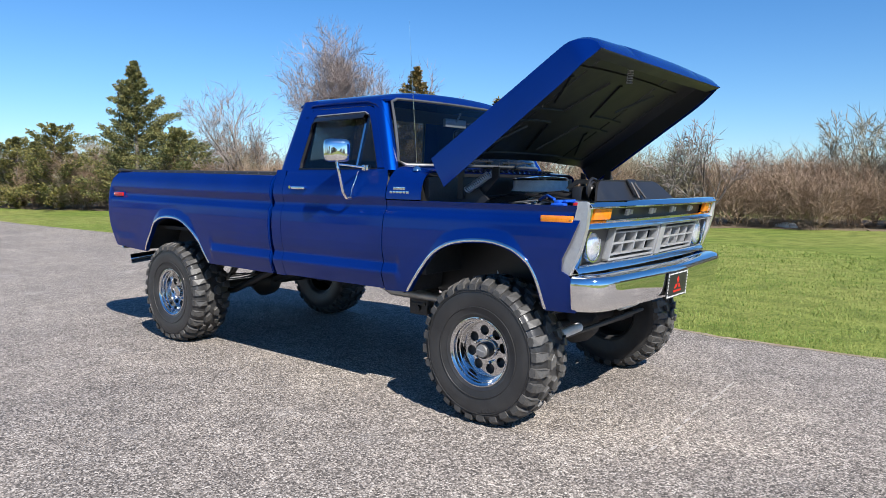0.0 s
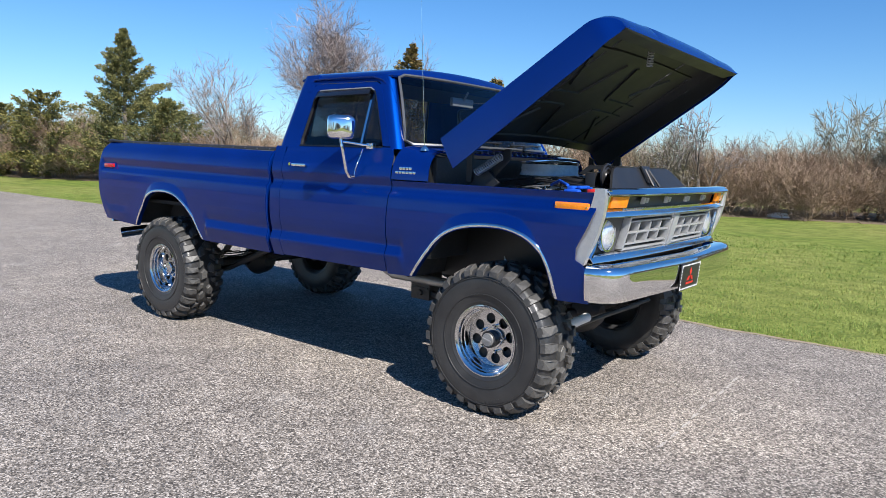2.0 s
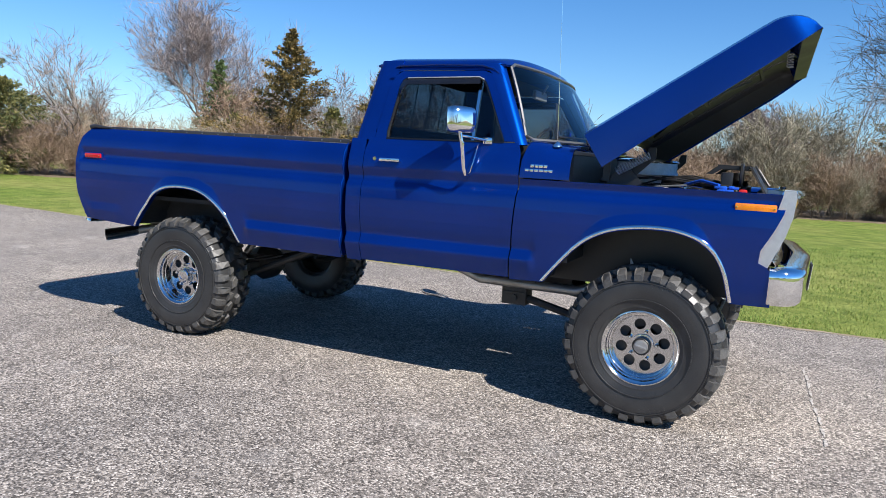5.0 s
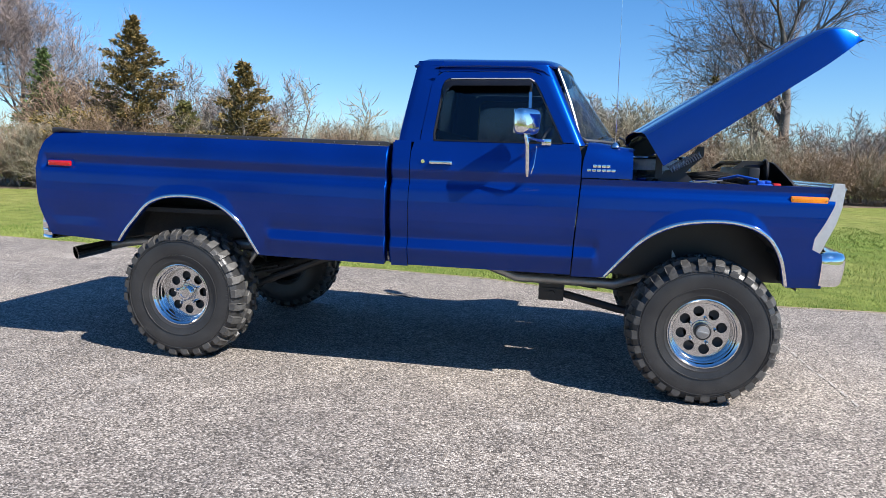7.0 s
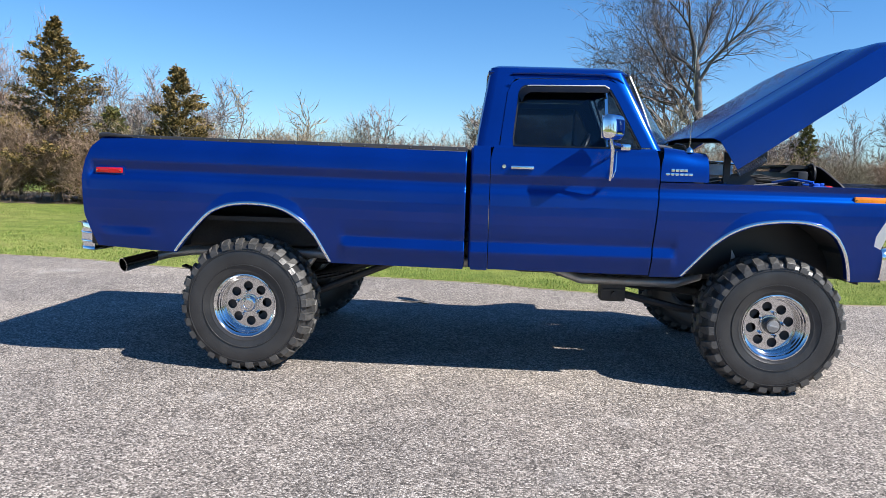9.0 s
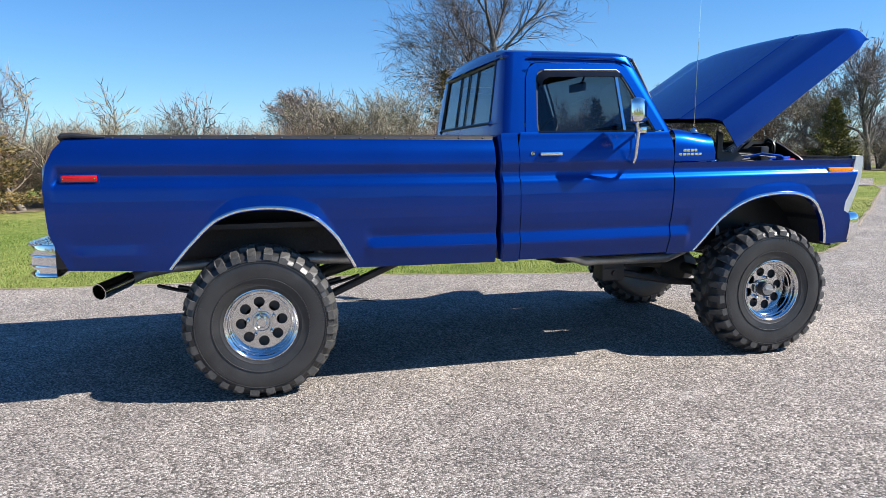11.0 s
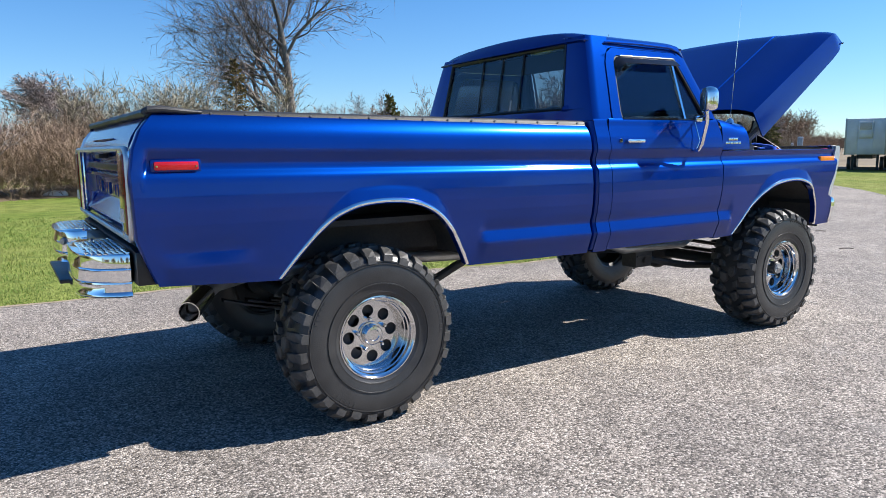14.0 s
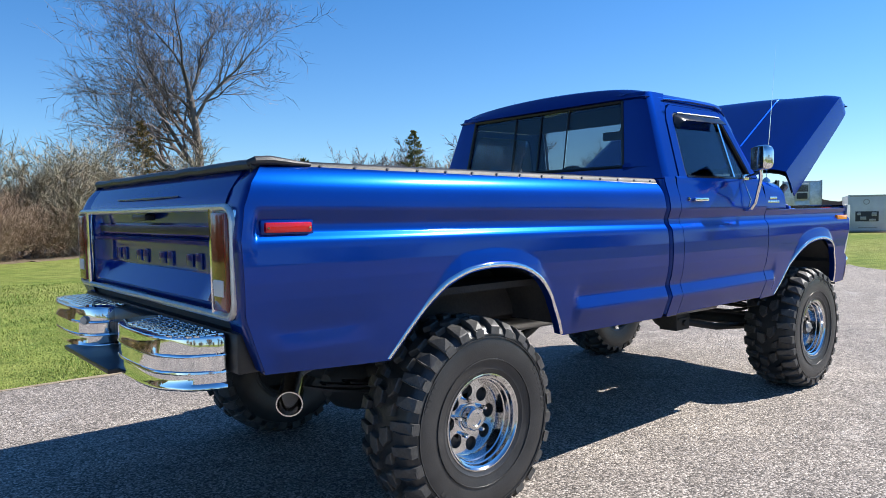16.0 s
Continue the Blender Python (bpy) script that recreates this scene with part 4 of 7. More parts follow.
def rib(a, b, w=0.030, h=0.012):
    bm = bmesh.new()
    (u0, y0), (u1, y1) = a, b
    rows = []
    L = math.hypot(u1 - u0, y1 - y0)
    du, dy = (u1 - u0) / L, (y1 - y0) / L
    for k in np.linspace(0, 1, 8):
        u, y = u0 + (u1 - u0) * k, y0 + (y1 - y0) * k
        row = []
        for off, hh in ((-w / 2, 0), (-w / 3, h), (w / 3, h), (w / 2, 0)):
            uu, yy = u - dy * off, y + du * off
            row.append(hood_at(uu, yy, hood_w(uu, yy) - 0.050 - hh))
        rows.append(row)
    grid(bm, rows)
    return thicken(bm, 0.004)


for a, b in (((0.10, -0.80), (0.98, -0.80)), ((0.10, 0.80), (0.98, 0.80)), ((0.10, -0.80), (0.10, 0.80)), ((0.98, -0.80), (0.98, 0.80)), ((0.58, -0.62), (0.58, -0.20)), ((0.46, -0.62), (0.46, -0.20)), ((0.58, 0.62), (0.58, 0.20)), ((0.46, 0.62), (0.46, 0.20)),
             ((0.58, -0.20), (0.90, -0.08)), ((0.58, 0.20), (0.90, 0.08)), ((0.46, -0.20), (0.16, -0.06)), ((0.46, 0.20), (0.16, 0.06)), ((0.16, -0.62), (0.40, -0.40)), ((0.16, 0.62), (0.40, 0.40)), ((0.66, -0.42), (0.90, -0.60)), ((0.66, 0.42), (0.90, 0.60))):
    part("rib", rib(a, b), UNDERHOOD, hood)


def coil(bm, a, b, radius, turns, wire, n=10):
    a, b = Vector(a), Vector(b)
    t = (b - a).normalized()
    u = t.orthogonal().normalized()
    v = t.cross(u)
    k = int(turns * n)
    return tube(bm, [a + (b - a) * (i / k) + (u * math.cos(2 * math.pi * i / n) + v * math.sin(2 * math.pi * i / n)) * radius for i in range(k + 1)], wire, 5)


bm = coil(bmesh.new(), hood_at(1.12, -0.31, -0.115), hood_at(1.075, -0.33, -0.19), 0.017, 6, 0.003)
part("latch_spring", bm, STEEL, hood, "bare steel latch spring")
for s in (-1, 1):
    bm = bmesh.new()
    side = lambda a, b, d: (a, s * (0.80 - d), b)
    prism(bm, [(1.40, 1.31), (1.56, 1.30), (1.60, 1.33), (1.53, 1.40), (1.44, 1.38)], side, 0.02)
    prism(bm, [(1.45, 1.33), (1.50, 1.31), (1.66, 1.47), (1.66, 1.53), (1.62, 1.53), (1.60, 1.47)], lambda a, b, d: (a, s * (0.775 - d), b), 0.015)
    prism(bm, [(1.38, 1.33), (1.42, 1.33), (1.42, 1.50), (1.38, 1.52)], lambda a, b, d: (a, s * (0.82 - d), b), 0.02)
    hinge = part("hood_hinge", bm, SATIN, truck, "black hood hinge with coil spring")
    bm = coil(bmesh.new(), (1.46, s * 0.83, 1.385), (1.63, s * 0.83, 1.485), 0.021, 13, 0.0048)
    part("hinge_spring", bm, STEEL, hinge, "dark coil spring")

# ---------------------------------------------------------------- front end
fx = lambda z: 2.335 + (z - 0.955) * 0.235


def face(a, b, d):
    return (fx(b) + d - 0.048 * min(1.0, abs(a) / 0.99) ** 3, a, b)


def slab(bm, y0, y1, z0, z1, d0, d1, bev=0.0):
    vs = []
    for d in (d0, d1):
        vs.append([bm.verts.new(face(y, z, d)) for y, z in ((y0, z0), (y1, z0), (y1, z1), (y0, z1))])
    lo, hi = vs
    fs = [bm.faces.new(lo[::-1]), bm.faces.new(hi)] + [bm.faces.new((lo[i], lo[(i + 1) % 4], hi[(i + 1) % 4], hi[i])) for i in range(4)]
    if bev:
        bmesh.ops.bevel(bm, geom=list({e for f in fs for e in f.edges}), offset=bev, segments=2, affect="EDGES", profile=0.6)
    return bm


def bar(bm, w, z0, z1, lean, out):
    """A bright bar whose face leans back."""
    sec = [(-0.06, z0), (out - 0.004, z0), (out, z0 + 0.004), (out - 0.002, z0 + 0.010), (out - lean, z1 - 0.003), (out - lean - 0.006, z1), (-0.08, z1)]
    ys = np.linspace(-w, w, 17)
    return grid(bm, [[face(y, z, d) for d, z in sec] for y in ys])


bm = bmesh.new()
bar(bm, 0.99, 1.303, 1.340, 0.030, 0.030)
bar(bm, 0.985, 1.190, 1.236, 0.034, 0.030)
bar(bm, 0.98, 0.948, 0.992, 0.034, 0.036)
thicken(bm, 0.003)
for s in (-1, 1):
    slab(bm, s * 0.945, s * 0.99, 0.955, 1.335, -0.06, 0.012, 0.010)
grille = part("grille_surround", bm, CHROME, truck, "chrome grille surround")
for s in (-1, 1):
    bm = bmesh.new()
    prism(bm, [(2.245, 0.942), (2.285, 0.942), (2.312, 1.008), (2.352, 1.107), (2.377, 1.205), (2.385, 1.30), (2.378, 1.338), (2.325, 1.338), (2.320, 1.30), (2.300, 1.22), (2.258, 1.125), (2.212, 1.03), (2.204, 0.995), (2.210, 0.965)], lambda a, b, d: (a, s * (1.012 - d), b), 0.035)
    part("grille_end_cap", bm, SATIN_ALLOY, grille, "satin bright metal end cap")
bm = bmesh.new()
slab(bm, -0.95, 0.95, 0.90, 1.31, -0.18, -0.14)
slab(bm, -0.94, 0.94, 0.90, 0.945, -0.12, -0.02)
part("grille_backing", bm, BLACK, grille)
bm = slab(bmesh.new(), -0.74, 0.74, 1.237, 1.302, -0.045, -0.03)
part("letter_panel", bm, SATIN, grille, "black strip with four bright letter shapes")
for y in (-0.50, -0.17, 0.16, 0.49):
    bm = bmesh.new()
    slab(bm, y - 0.036, y - 0.006, 1.253, 1.290, -0.03, -0.012, 0.004)
    slab(bm, y + 0.002, y + 0.036, 1.258, 1.286, -0.03, -0.012, 0.004)
    part("letter_block", bm, SILVER, grille)
for s in (-1, 1):
    bm = slab(bmesh.new(), s * 0.755, s * 0.925, 1.238, 1.301, -0.02, 0.010, 0.008)
    part("turn_signal", bm, AMBER, grille, "amber turn signal lens")
    bm = slab(bmesh.new(), s * 0.665, s * 0.945, 0.993, 1.191, -0.055, -0.034)
    bezel = part("headlight_bezel", bm, CHARCOAL, grille, "dark headlight bezel")
    c = face(s * 0.808, 1.090, -0.032)
    bm = lathe(bmesh.new(), [(0.0, 0.032), (0.03, 0.030), (0.055, 0.024), (0.076, 0.012), (0.082, 0.0)], 32, c, "x")
    lamp = part("headlight", bm, LENS, bezel, "round sealed-beam headlight")
    bm = lathe(bmesh.new(), [(0.081, -0.01), (0.081, 0.012), (0.090, 0.012), (0.093, -0.01)], 32, c, "x")
    part("headlight_ring", bm, CHROME, bezel)
    # egg-crate insert
    y0, y1 = (0.045, 0.655) if s > 0 else (-0.655, -0.045)
    bm = bmesh.new()
    slab(bm, y0, y1, 1.176, 1.188, -0.05, 0.004, 0.003)
    slab(bm, y0, y1, 0.996, 1.008, -0.05, 0.004, 0.003)
    slab(bm, y0, y0 + 0.013, 0.996, 1.188, -0.05, 0.004, 0.003)
    slab(bm, y1 - 0.013, y1, 0.996, 1.188, -0.05, 0.004, 0.003)
    insert = part("grille_insert", bm, SILVER, grille, "silver egg-crate grille insert")
    for k in range(1, 4):
        y = y0 + (y1 - y0) * k / 4
        part("grille_bar", slab(bmesh.new(), y - 0.006, y + 0.006, 1.030, 1.158, -0.098, -0.006, 0.003), SILVER, insert)
    for z in (1.024, 1.088, 1.152):
        part("grille_bar", slab(bmesh.new(), y0 + 0.014, y1 - 0.014, z, z + 0.010, -0.098, -0.004, 0.003), SILVER, insert)
    part("mesh_backing", slab(bmesh.new(), y0 + 0.01, y1 - 0.01, 0.998, 1.186, -0.105, -0.099), WELL, insert)
bm = slab(bmesh.new(), -0.035, 0.035, 0.992, 1.192, -0.06, 0.010, 0.006)
part("grille_divider", bm, SILVER, grille)

# front bumper: one pressed blade that wraps round the corners
def bumper_plan():
    pts = []
    for v in np.linspace(-1, 1, 61):
        e = abs(v)
        y = math.copysign(min(1.015, 1.18 * e if e < 0.78 else 0.9204 + 0.095 * math.sin((e - 0.78) / 0.22 * math.pi / 2)), v)
        x = 2.530 - 0.062 * math.sqrt((min(e, 0.78) / 0.78) ** 2 + 0.004) - (0.0 if e < 0.70 else 0.170 * ((e - 0.70) / 0.30) ** 1.8)
        pts.append((x, y))
    return pts


SECTION = [(-0.10, 0.945), (-0.045, 0.946), (-0.014, 0.938), (0.0, 0.922), (0.005, 0.900), (0.001, 0.85), (-0.006, 0.80), (-0.014, 0.766), (-0.026, 0.752), (-0.06, 0.750)]
bm = bmesh.new()
plan = bumper_plan()
rows = []
for i, (x, y) in enumerate(plan):
    a, b = plan[max(0, i - 1)], plan[min(len(plan) - 1, i + 1)]
    tx, ty = b[0] - a[0], b[1] - a[1]
    l = math.hypot(tx, ty)
    nx, ny = ty / l, -tx / l
    rows.append([(x + nx * d, y + ny * d, z) for d, z in SECTION])
grid(bm, rows)
bumper = part("front_bumper", thicken(bm, 0.004), CHROME, truck, "chrome front bumper")
bm = box(bmesh.new(), 2.484, 2.492, -0.07, 0.25, 0.725, 0.885, 0.003)
plate = part("licence_plate", bm, SATIN, bumper, "black dealer plate with white dashed rim and red emblem")
bm = bmesh.new()
for i in range(15):
    y = -0.06 + 0.30 * i / 14
    for z in (0.735, 0.875):
        box(bm, 2.491, 2.494, y - 0.007, y + 0.007, z - 0.004, z + 0.004)
for i in range(7):
    z = 0.745 + 0.12 * i / 6
    for y in (-0.062, 0.242):
        box(bm, 2.491, 2.494, y - 0.004, y + 0.004, z - 0.006, z + 0.006)
part("plate_rim", bm, WHITE, plate)
bm = bmesh.new()
flat = lambda a, b, d: (2.491 + d, a, b)
for poly in ([(0.09, 0.855), (0.108, 0.832), (0.09, 0.808), (0.072, 0.832)], [(0.088, 0.806), (0.070, 0.782), (0.040, 0.782), (0.058, 0.806)], [(0.092, 0.806), (0.110, 0.782), (0.140, 0.782), (0.122, 0.806)],
             [(0.03, 0.770), (0.15, 0.770), (0.15, 0.758), (0.03, 0.758)]):
    prism(bm, poly, flat, 0.003)
part("plate_emblem", bm, REDPART, plate, "red emblem and bar")

for ob in (plate, *plate.children):
    for v in ob.data.vertices:
        v.co.y -= 0.165
        v.co.x += 0.041 - (0.9 - v.co.z) * 0.08
        v.co.z += 0.018

# ---------------------------------------------------------------- engine bay
for s in (-1, 1):
    bm = bmesh.new()
    rows = [[(x, s * 0.995, 1.316), (x, s * 0.93, 1.312), (x, s * 0.86, 1.300), (x, s * 0.84, 1.285)] for x in np.linspace(1.25, 2.34, 6)]
    grid(bm, rows)
    part("fender_ledge", thicken(bm, 0.006), PAINT, truck)
    bm = box(bmesh.new(), 1.10, 2.30, s * 0.585, s * 0.80, 1.12, 1.27, 0.02)
    box(bm, 1.05, 2.32, s * 0.56, s * 0.60, 0.70, 1.20)
    part("inner_fender", bm, SATIN, truck, "black inner fender")
bm = box(bmesh.new(), 1.05, 1.25, -0.97, 0.97, 0.85, 1.30, 0.01)
box(bm, 1.16, 1.24, -0.93, 0.93, 1.28, 1.47, 0.02)
part("firewall", bm, BLACK, truck, "black firewall")
bm = bmesh.new()
box(bm, 1.25, 1.95, -0.30, 0.30, 0.62, 1.12, 0.03)
for s in (-1, 1):
    box(bm, 1.32, 1.85, s * 0.15, s * 0.34, 1.10, 1.22, 0.03)
    box(bm, 1.32, 1.85, s * 0.30, s * 0.40, 1.0, 1.10, 0.02)
engine = part("engine", bm, BLACK, truck, "black V engine block")
bm = lathe(bmesh.new(), [(0.0, 1.415), (0.02, 1.415), (0.025, 1.405), (0.15, 1.400), (0.198, 1.392), (0.203, 1.384), (0.20, 1.376)], 48, (1.50, -0.02, 0.075), "z")
lid = part("air_cleaner_lid", bm, CHROME, engine, "chrome air cleaner lid")
bm = bmesh.new()
lathe(bm, [(0.194, 1.378), (0.190, 1.365), (0.194, 1.35), (0.190, 1.335), (0.194, 1.318), (0.20, 1.31), (0.203, 1.30), (0.10, 1.295), (0.09, 1.15)], 48, (1.50, -0.02, 0.075), "z")
part("air_cleaner", bm, FILTER, engine, "pale round air cleaner")
for pts, r in (([(1.66, -0.22, 1.34), (1.80, -0.32, 1.35), (1.95, -0.40, 1.34), (2.08, -0.45, 1.30), (2.15, -0.45, 1.20)], 0.028), ([(1.85, 0.10, 1.28), (2.0, 0.12, 1.34), (2.12, 0.10, 1.34)], 0.026),
               ([(1.30, -0.50, 1.33), (1.6, -0.45, 1.36), (1.85, -0.52, 1.34)], 0.008), ([(1.35, 0.40, 1.33), (1.7, 0.38, 1.36), (1.95, 0.5, 1.32)], 0.010)):
    part("hose", tube(bmesh.new(), pts, r, 10), VINYL, engine, "black rubber hose")
spiral = [(2.10, -0.40 + (0.014 + 0.0021 * i) * math.cos(i * 0.55), 1.395 + (0.014 + 0.0021 * i) * math.sin(i * 0.55)) for i in range(36)]
bm = tube(bmesh.new(), spiral, 0.011, 6)
part("horn_coil", bm, SATIN, engine, "black snail horn")
bm = box(bmesh.new(), 1.95, 2.17, -0.76, -0.56, 1.10, 1.292, 0.008)
battery = part("battery", bm, BLUEPART, engine, "blue car battery with blue and red clamps")
bm = bmesh.new()
box(bm, 1.99, 2.08, -0.72, -0.67, 1.292, 1.318, 0.01)
box(bm, 2.00, 2.04, -0.70, -0.62, 1.312, 1.336, 0.008)
box(bm, 1.97, 2.10, -0.60, -0.575, 1.318, 1.332, 0.005)
box(bm, 2.05, 2.075, -0.68, -0.56, 1.322, 1.338, 0.005)
tube(bm, [(2.0, -0.69, 1.34), (1.90, -0.60, 1.36), (1.80, -0.52, 1.33)], 0.009, 6)
part("battery_clamp", bm, BLUEPART, battery, "blue terminal clamp")
bm = box(bmesh.new(), 2.10, 2.145, -0.65, -0.60, 1.292, 1.322, 0.01)
part("battery_clamp", bm, REDPART, battery, "red terminal clamp")
# wires, booster and small fittings
rng = random.Random(5)
for i in range(9):
    a = Vector((rng.uniform(1.35, 1.6), rng.uniform(-0.60, -0.2), rng.uniform(1.26, 1.32)))
    b = Vector((rng.uniform(1.8, 2.15), rng.uniform(-0.66, -0.2), rng.uniform(1.27, 1.33)))
    mid = (a + b) / 2 + Vector((0, rng.gauss(0, 0.05), rng.uniform(0.0, 0.07)))
    part("wire", tube(bmesh.new(), [a, a.lerp(mid, 0.5) + Vector((0, 0, 0.02)), mid, mid.lerp(b, 0.5), b], rng.uniform(0.003, 0.006), 6), (VINYL, STEEL, VINYL)[i % 3], engine)
bm = lathe(bmesh.new(), [(0.0, 1.24), (0.11, 1.25), (0.125, 1.28), (0.12, 1.34), (0.06, 1.37), (0.0, 1.375)], 24, (0.0, 0.48, 1.33), "x")
box(bm, 1.37, 1.52, 0.44, 0.52, 1.31, 1.38, 0.01)
part("brake_booster", bm, SATIN, engine, "black round brake booster")
bm = lathe(bmesh.new(), [(0.0, 1.20), (0.05, 1.20), (0.052, 1.30), (0.03, 1.31), (0.0, 1.31)], 20, (1.84, -0.48, 0.0), "z")
part("canister", bm, ALLOY, engine, "small bright canister")
for x, y, z in ((1.72, -0.50, 1.25), (1.80, -0.36, 1.27), (1.90, -0.42, 1.26), (1.66, -0.36, 1.27)):
    part("fitting", box(bmesh.new(), x - 0.022, x + 0.022, y - 0.018, y + 0.018, z, z + 0.05, 0.008), ALLOY, engine, "bright metal fitting")
# radiator support with the latch plate
bm = bmesh.new()
prism(bm, [(-0.66, 1.24), (0.66, 1.24), (0.60, 1.33), (0.50, 1.405), (0.44, 1.44), (0.38, 1.452), (-0.38, 1.452), (-0.44, 1.44), (-0.50, 1.405), (-0.60, 1.33)], lambda a, b, d: (2.24 - (b - 1.31) * 0.62 - d, a, b), 0.014)
prism(bm, [(2.155, 1.440), (2.155, 1.454), (1.96, 1.458), (1.96, 1.446)], lambda a, b, d: (a, 0.36 - d, b), 0.72)
for s in (-1, 1):
    prism(bm, [(2.15, 1.452), (1.97, 1.455), (1.90, 1.40), (1.94, 1.40), (1.99, 1.432), (2.13, 1.432)], lambda a, b, d: (a, s * (0.38 - d), b), 0.012)
box(bm, 2.02, 2.14, -0.42, 0.42, 0.85, 1.33, 0.01)
box(bm, 2.22, 2.36, -0.85, 0.85, 1.285, 1.305, 0.004)
box(bm, 1.99, 2.06, -0.47, 0.47, 1.20, 1.415, 0.015)
part("radiator_support", bm, SATIN, truck, "black radiator support")
bm = bmesh.new()
prism(bm, [(-0.07, 1.36), (0.07, 1.36), (0.06, 1.462), (-0.06, 1.462)], lambda a, b, d: (2.25 - (b - 1.31) * 0.62 + d, a, b), 0.012)
for y in (-0.05, 0.05):
    tube(bm, [(2.25, y, 1.34), (2.18, y * 0.5, 1.44)], 0.008, 6)
part("hood_latch", bm, SATIN, truck, "dark hood latch")

# ---------------------------------------------------------------- bed: cover, tailgate, rear bumper
bm = bmesh.new()
rows = []
for u in np.linspace(0, 1, 30):
    x = -2.665 + u * (2.665 - 0.255)
    top = lin(x, [(-2.67, 1.515), (-0.2, 1.492)])
    row = []
    for y in [-0.945, -0.940, -0.90, -0.6, -0.3, 0, 0.3, 0.6, 0.90, 0.940, 0.945]:
        z = top + 0.012 * (1 - (y / 0.95) ** 2) + 0.003 * noise.noise((x * 4, y * 4, 2))
        if abs(y) > 0.943:
            z = top - 0.018
        if u == 0:
            z -= 0.02
        row.append((x, y, z))
    rows.append(row)
grid(bm, rows)
cover = part("bed_cover", thicken(bm, 0.006), VINYL, truck, "black vinyl bed cover on bright rails")
for s in (-1, 1):
    bm = bmesh.new()
    rows = []
    for k, x in enumerate(np.linspace(-2.64, -0.262, 60)):
        z = lin(x, [(-2.67, 1.512), (-0.2, 1.489)]) + 0.0015 * noise.noise((x * 9, s, 1))
        o = 0.0012 * noise.noise((x * 14, s, 5))
        rows.append([(x, s * (y + o), z + h) for y, h in ((0.912, 0.010), (0.926, 0.012), (0.937, 0.009), (0.945, 0.002), (0.951, -0.010), (0.955, -0.018))])
    grid(bm, rows)
    rail = part("cover_rail", thicken(bm, 0.004), FLAP, cover, "black vinyl flap snapped over the bed rail")
    part("rail_moulding", tube(bmesh.new(), [(x, s * 0.953, lin(x, [(-2.67, 1.493), (-0.2, 1.470)])) for x in np.linspace(-2.60, -0.265, 12)], 0.0045, 6), TRIM, cover, "dulled metal moulding under the flap")
    for x in np.linspace(-2.55, -0.32, 16):
        z = lin(x, [(-2.67, 1.512), (-0.2, 1.489)])
        part("snap", tube(bmesh.new(), [(x, s * 0.946, z - 0.004), (x, s * 0.953, z - 0.003)], 0.0050, 8), TRIM, rail)
bm = tube(bmesh.new(), [(-2.652, y, 1.508 + 0.006 * noise.noise((y * 7, 0, 5))) for y in np.linspace(-0.95, 0.95, 30)], 0.018, 8)
tube(bm, [(-2.665, -0.93, 1.508), (-2.65, -0.952, 1.516), (-2.60, -0.956, 1.520), (-2.52, -0.952, 1.514), (-2.44, -0.947, 1.510)], [0.014, 0.017, 0.016, 0.012, 0.006], 10)
part("cover_hem", bm, VINYL, cover)
bm = bmesh.new()
box(bm, -2.60, -0.25, -0.90, 0.90, 0.98, 1.01)
box(bm, -0.30, -0.272, -0.93, 0.93, 0.80, 1.46)
part("bed_floor", bm, WELL, truck)

TG = [(1.50, -2.640), (1.47, -2.668), (1.44, -2.690), (1.41, -2.708), (1.385, -2.718), (1.365, -2.722)]
bm = bmesh.new()
grid(bm, [[(x, y, z) for y in np.linspace(-0.855, 0.855, 20)] for z, x in TG])
IN = [(1.362, 0.0), (1.352, 0.03), (1.306, 0.040), (1.298, 0.020), (1.258, 0.016), (1.246, 0.032), (1.240, 0.010), (1.226, 0.010), (1.220, 0.044), (1.200, 0.046), (1.124, 0.046), (1.116, 0.050), (1.03, -0.004), (1.012, 0.002), (0.99, 0.010)]
rows = []
for z, d in IN:
    row = []
    for k, y in enumerate([-0.79, -0.775, -0.74, -0.70] + list(np.linspace(-0.6, 0.6, 7)) + [0.70, 0.74, 0.775, 0.79]):
        e = 1 - smoothstep(0.70, 0.775, abs(y))
        row.append((-2.728 + d * e, y, z))
    rows.append(row)
grid(bm, rows)
tailgate = part("tailgate", thicken(bm, 0.005), PAINT, truck, "blue tailgate with recessed panel")
bm = tube(bmesh.new(), [(-2.712, -0.40, 1.412), (-2.714, 0.0, 1.412), (-2.712, 0.40, 1.412)], [0.003, 0.006, 0.003], 6)
part("tailgate_crease", bm, PAINT, tailgate)
for y in (-0.47, -0.16, 0.15, 0.46):
    bm = bmesh.new()
    box(bm, -2.690, -2.676, y - 0.085, y - 0.02, 1.130, 1.192, 0.005)
    box(bm, -2.690, -2.676, y + 0.005, y + 0.075, 1.136, 1.186, 0.005)
    part("letter_block", bm, PAINT, tailgate)
bm = box(bmesh.new(), -2.745, -2.70, -0.09, 0.09, 1.318, 1.342, 0.006)
part("tailgate_handle", bm, SATIN, tailgate, "black tailgate handle")
bm = box(bmesh.new(), -2.712, -2.705, -0.72, 0.72, 1.262, 1.293, 0.003)
part("tailgate_band", bm, SATIN, tailgate, "dark band across the tailgate")
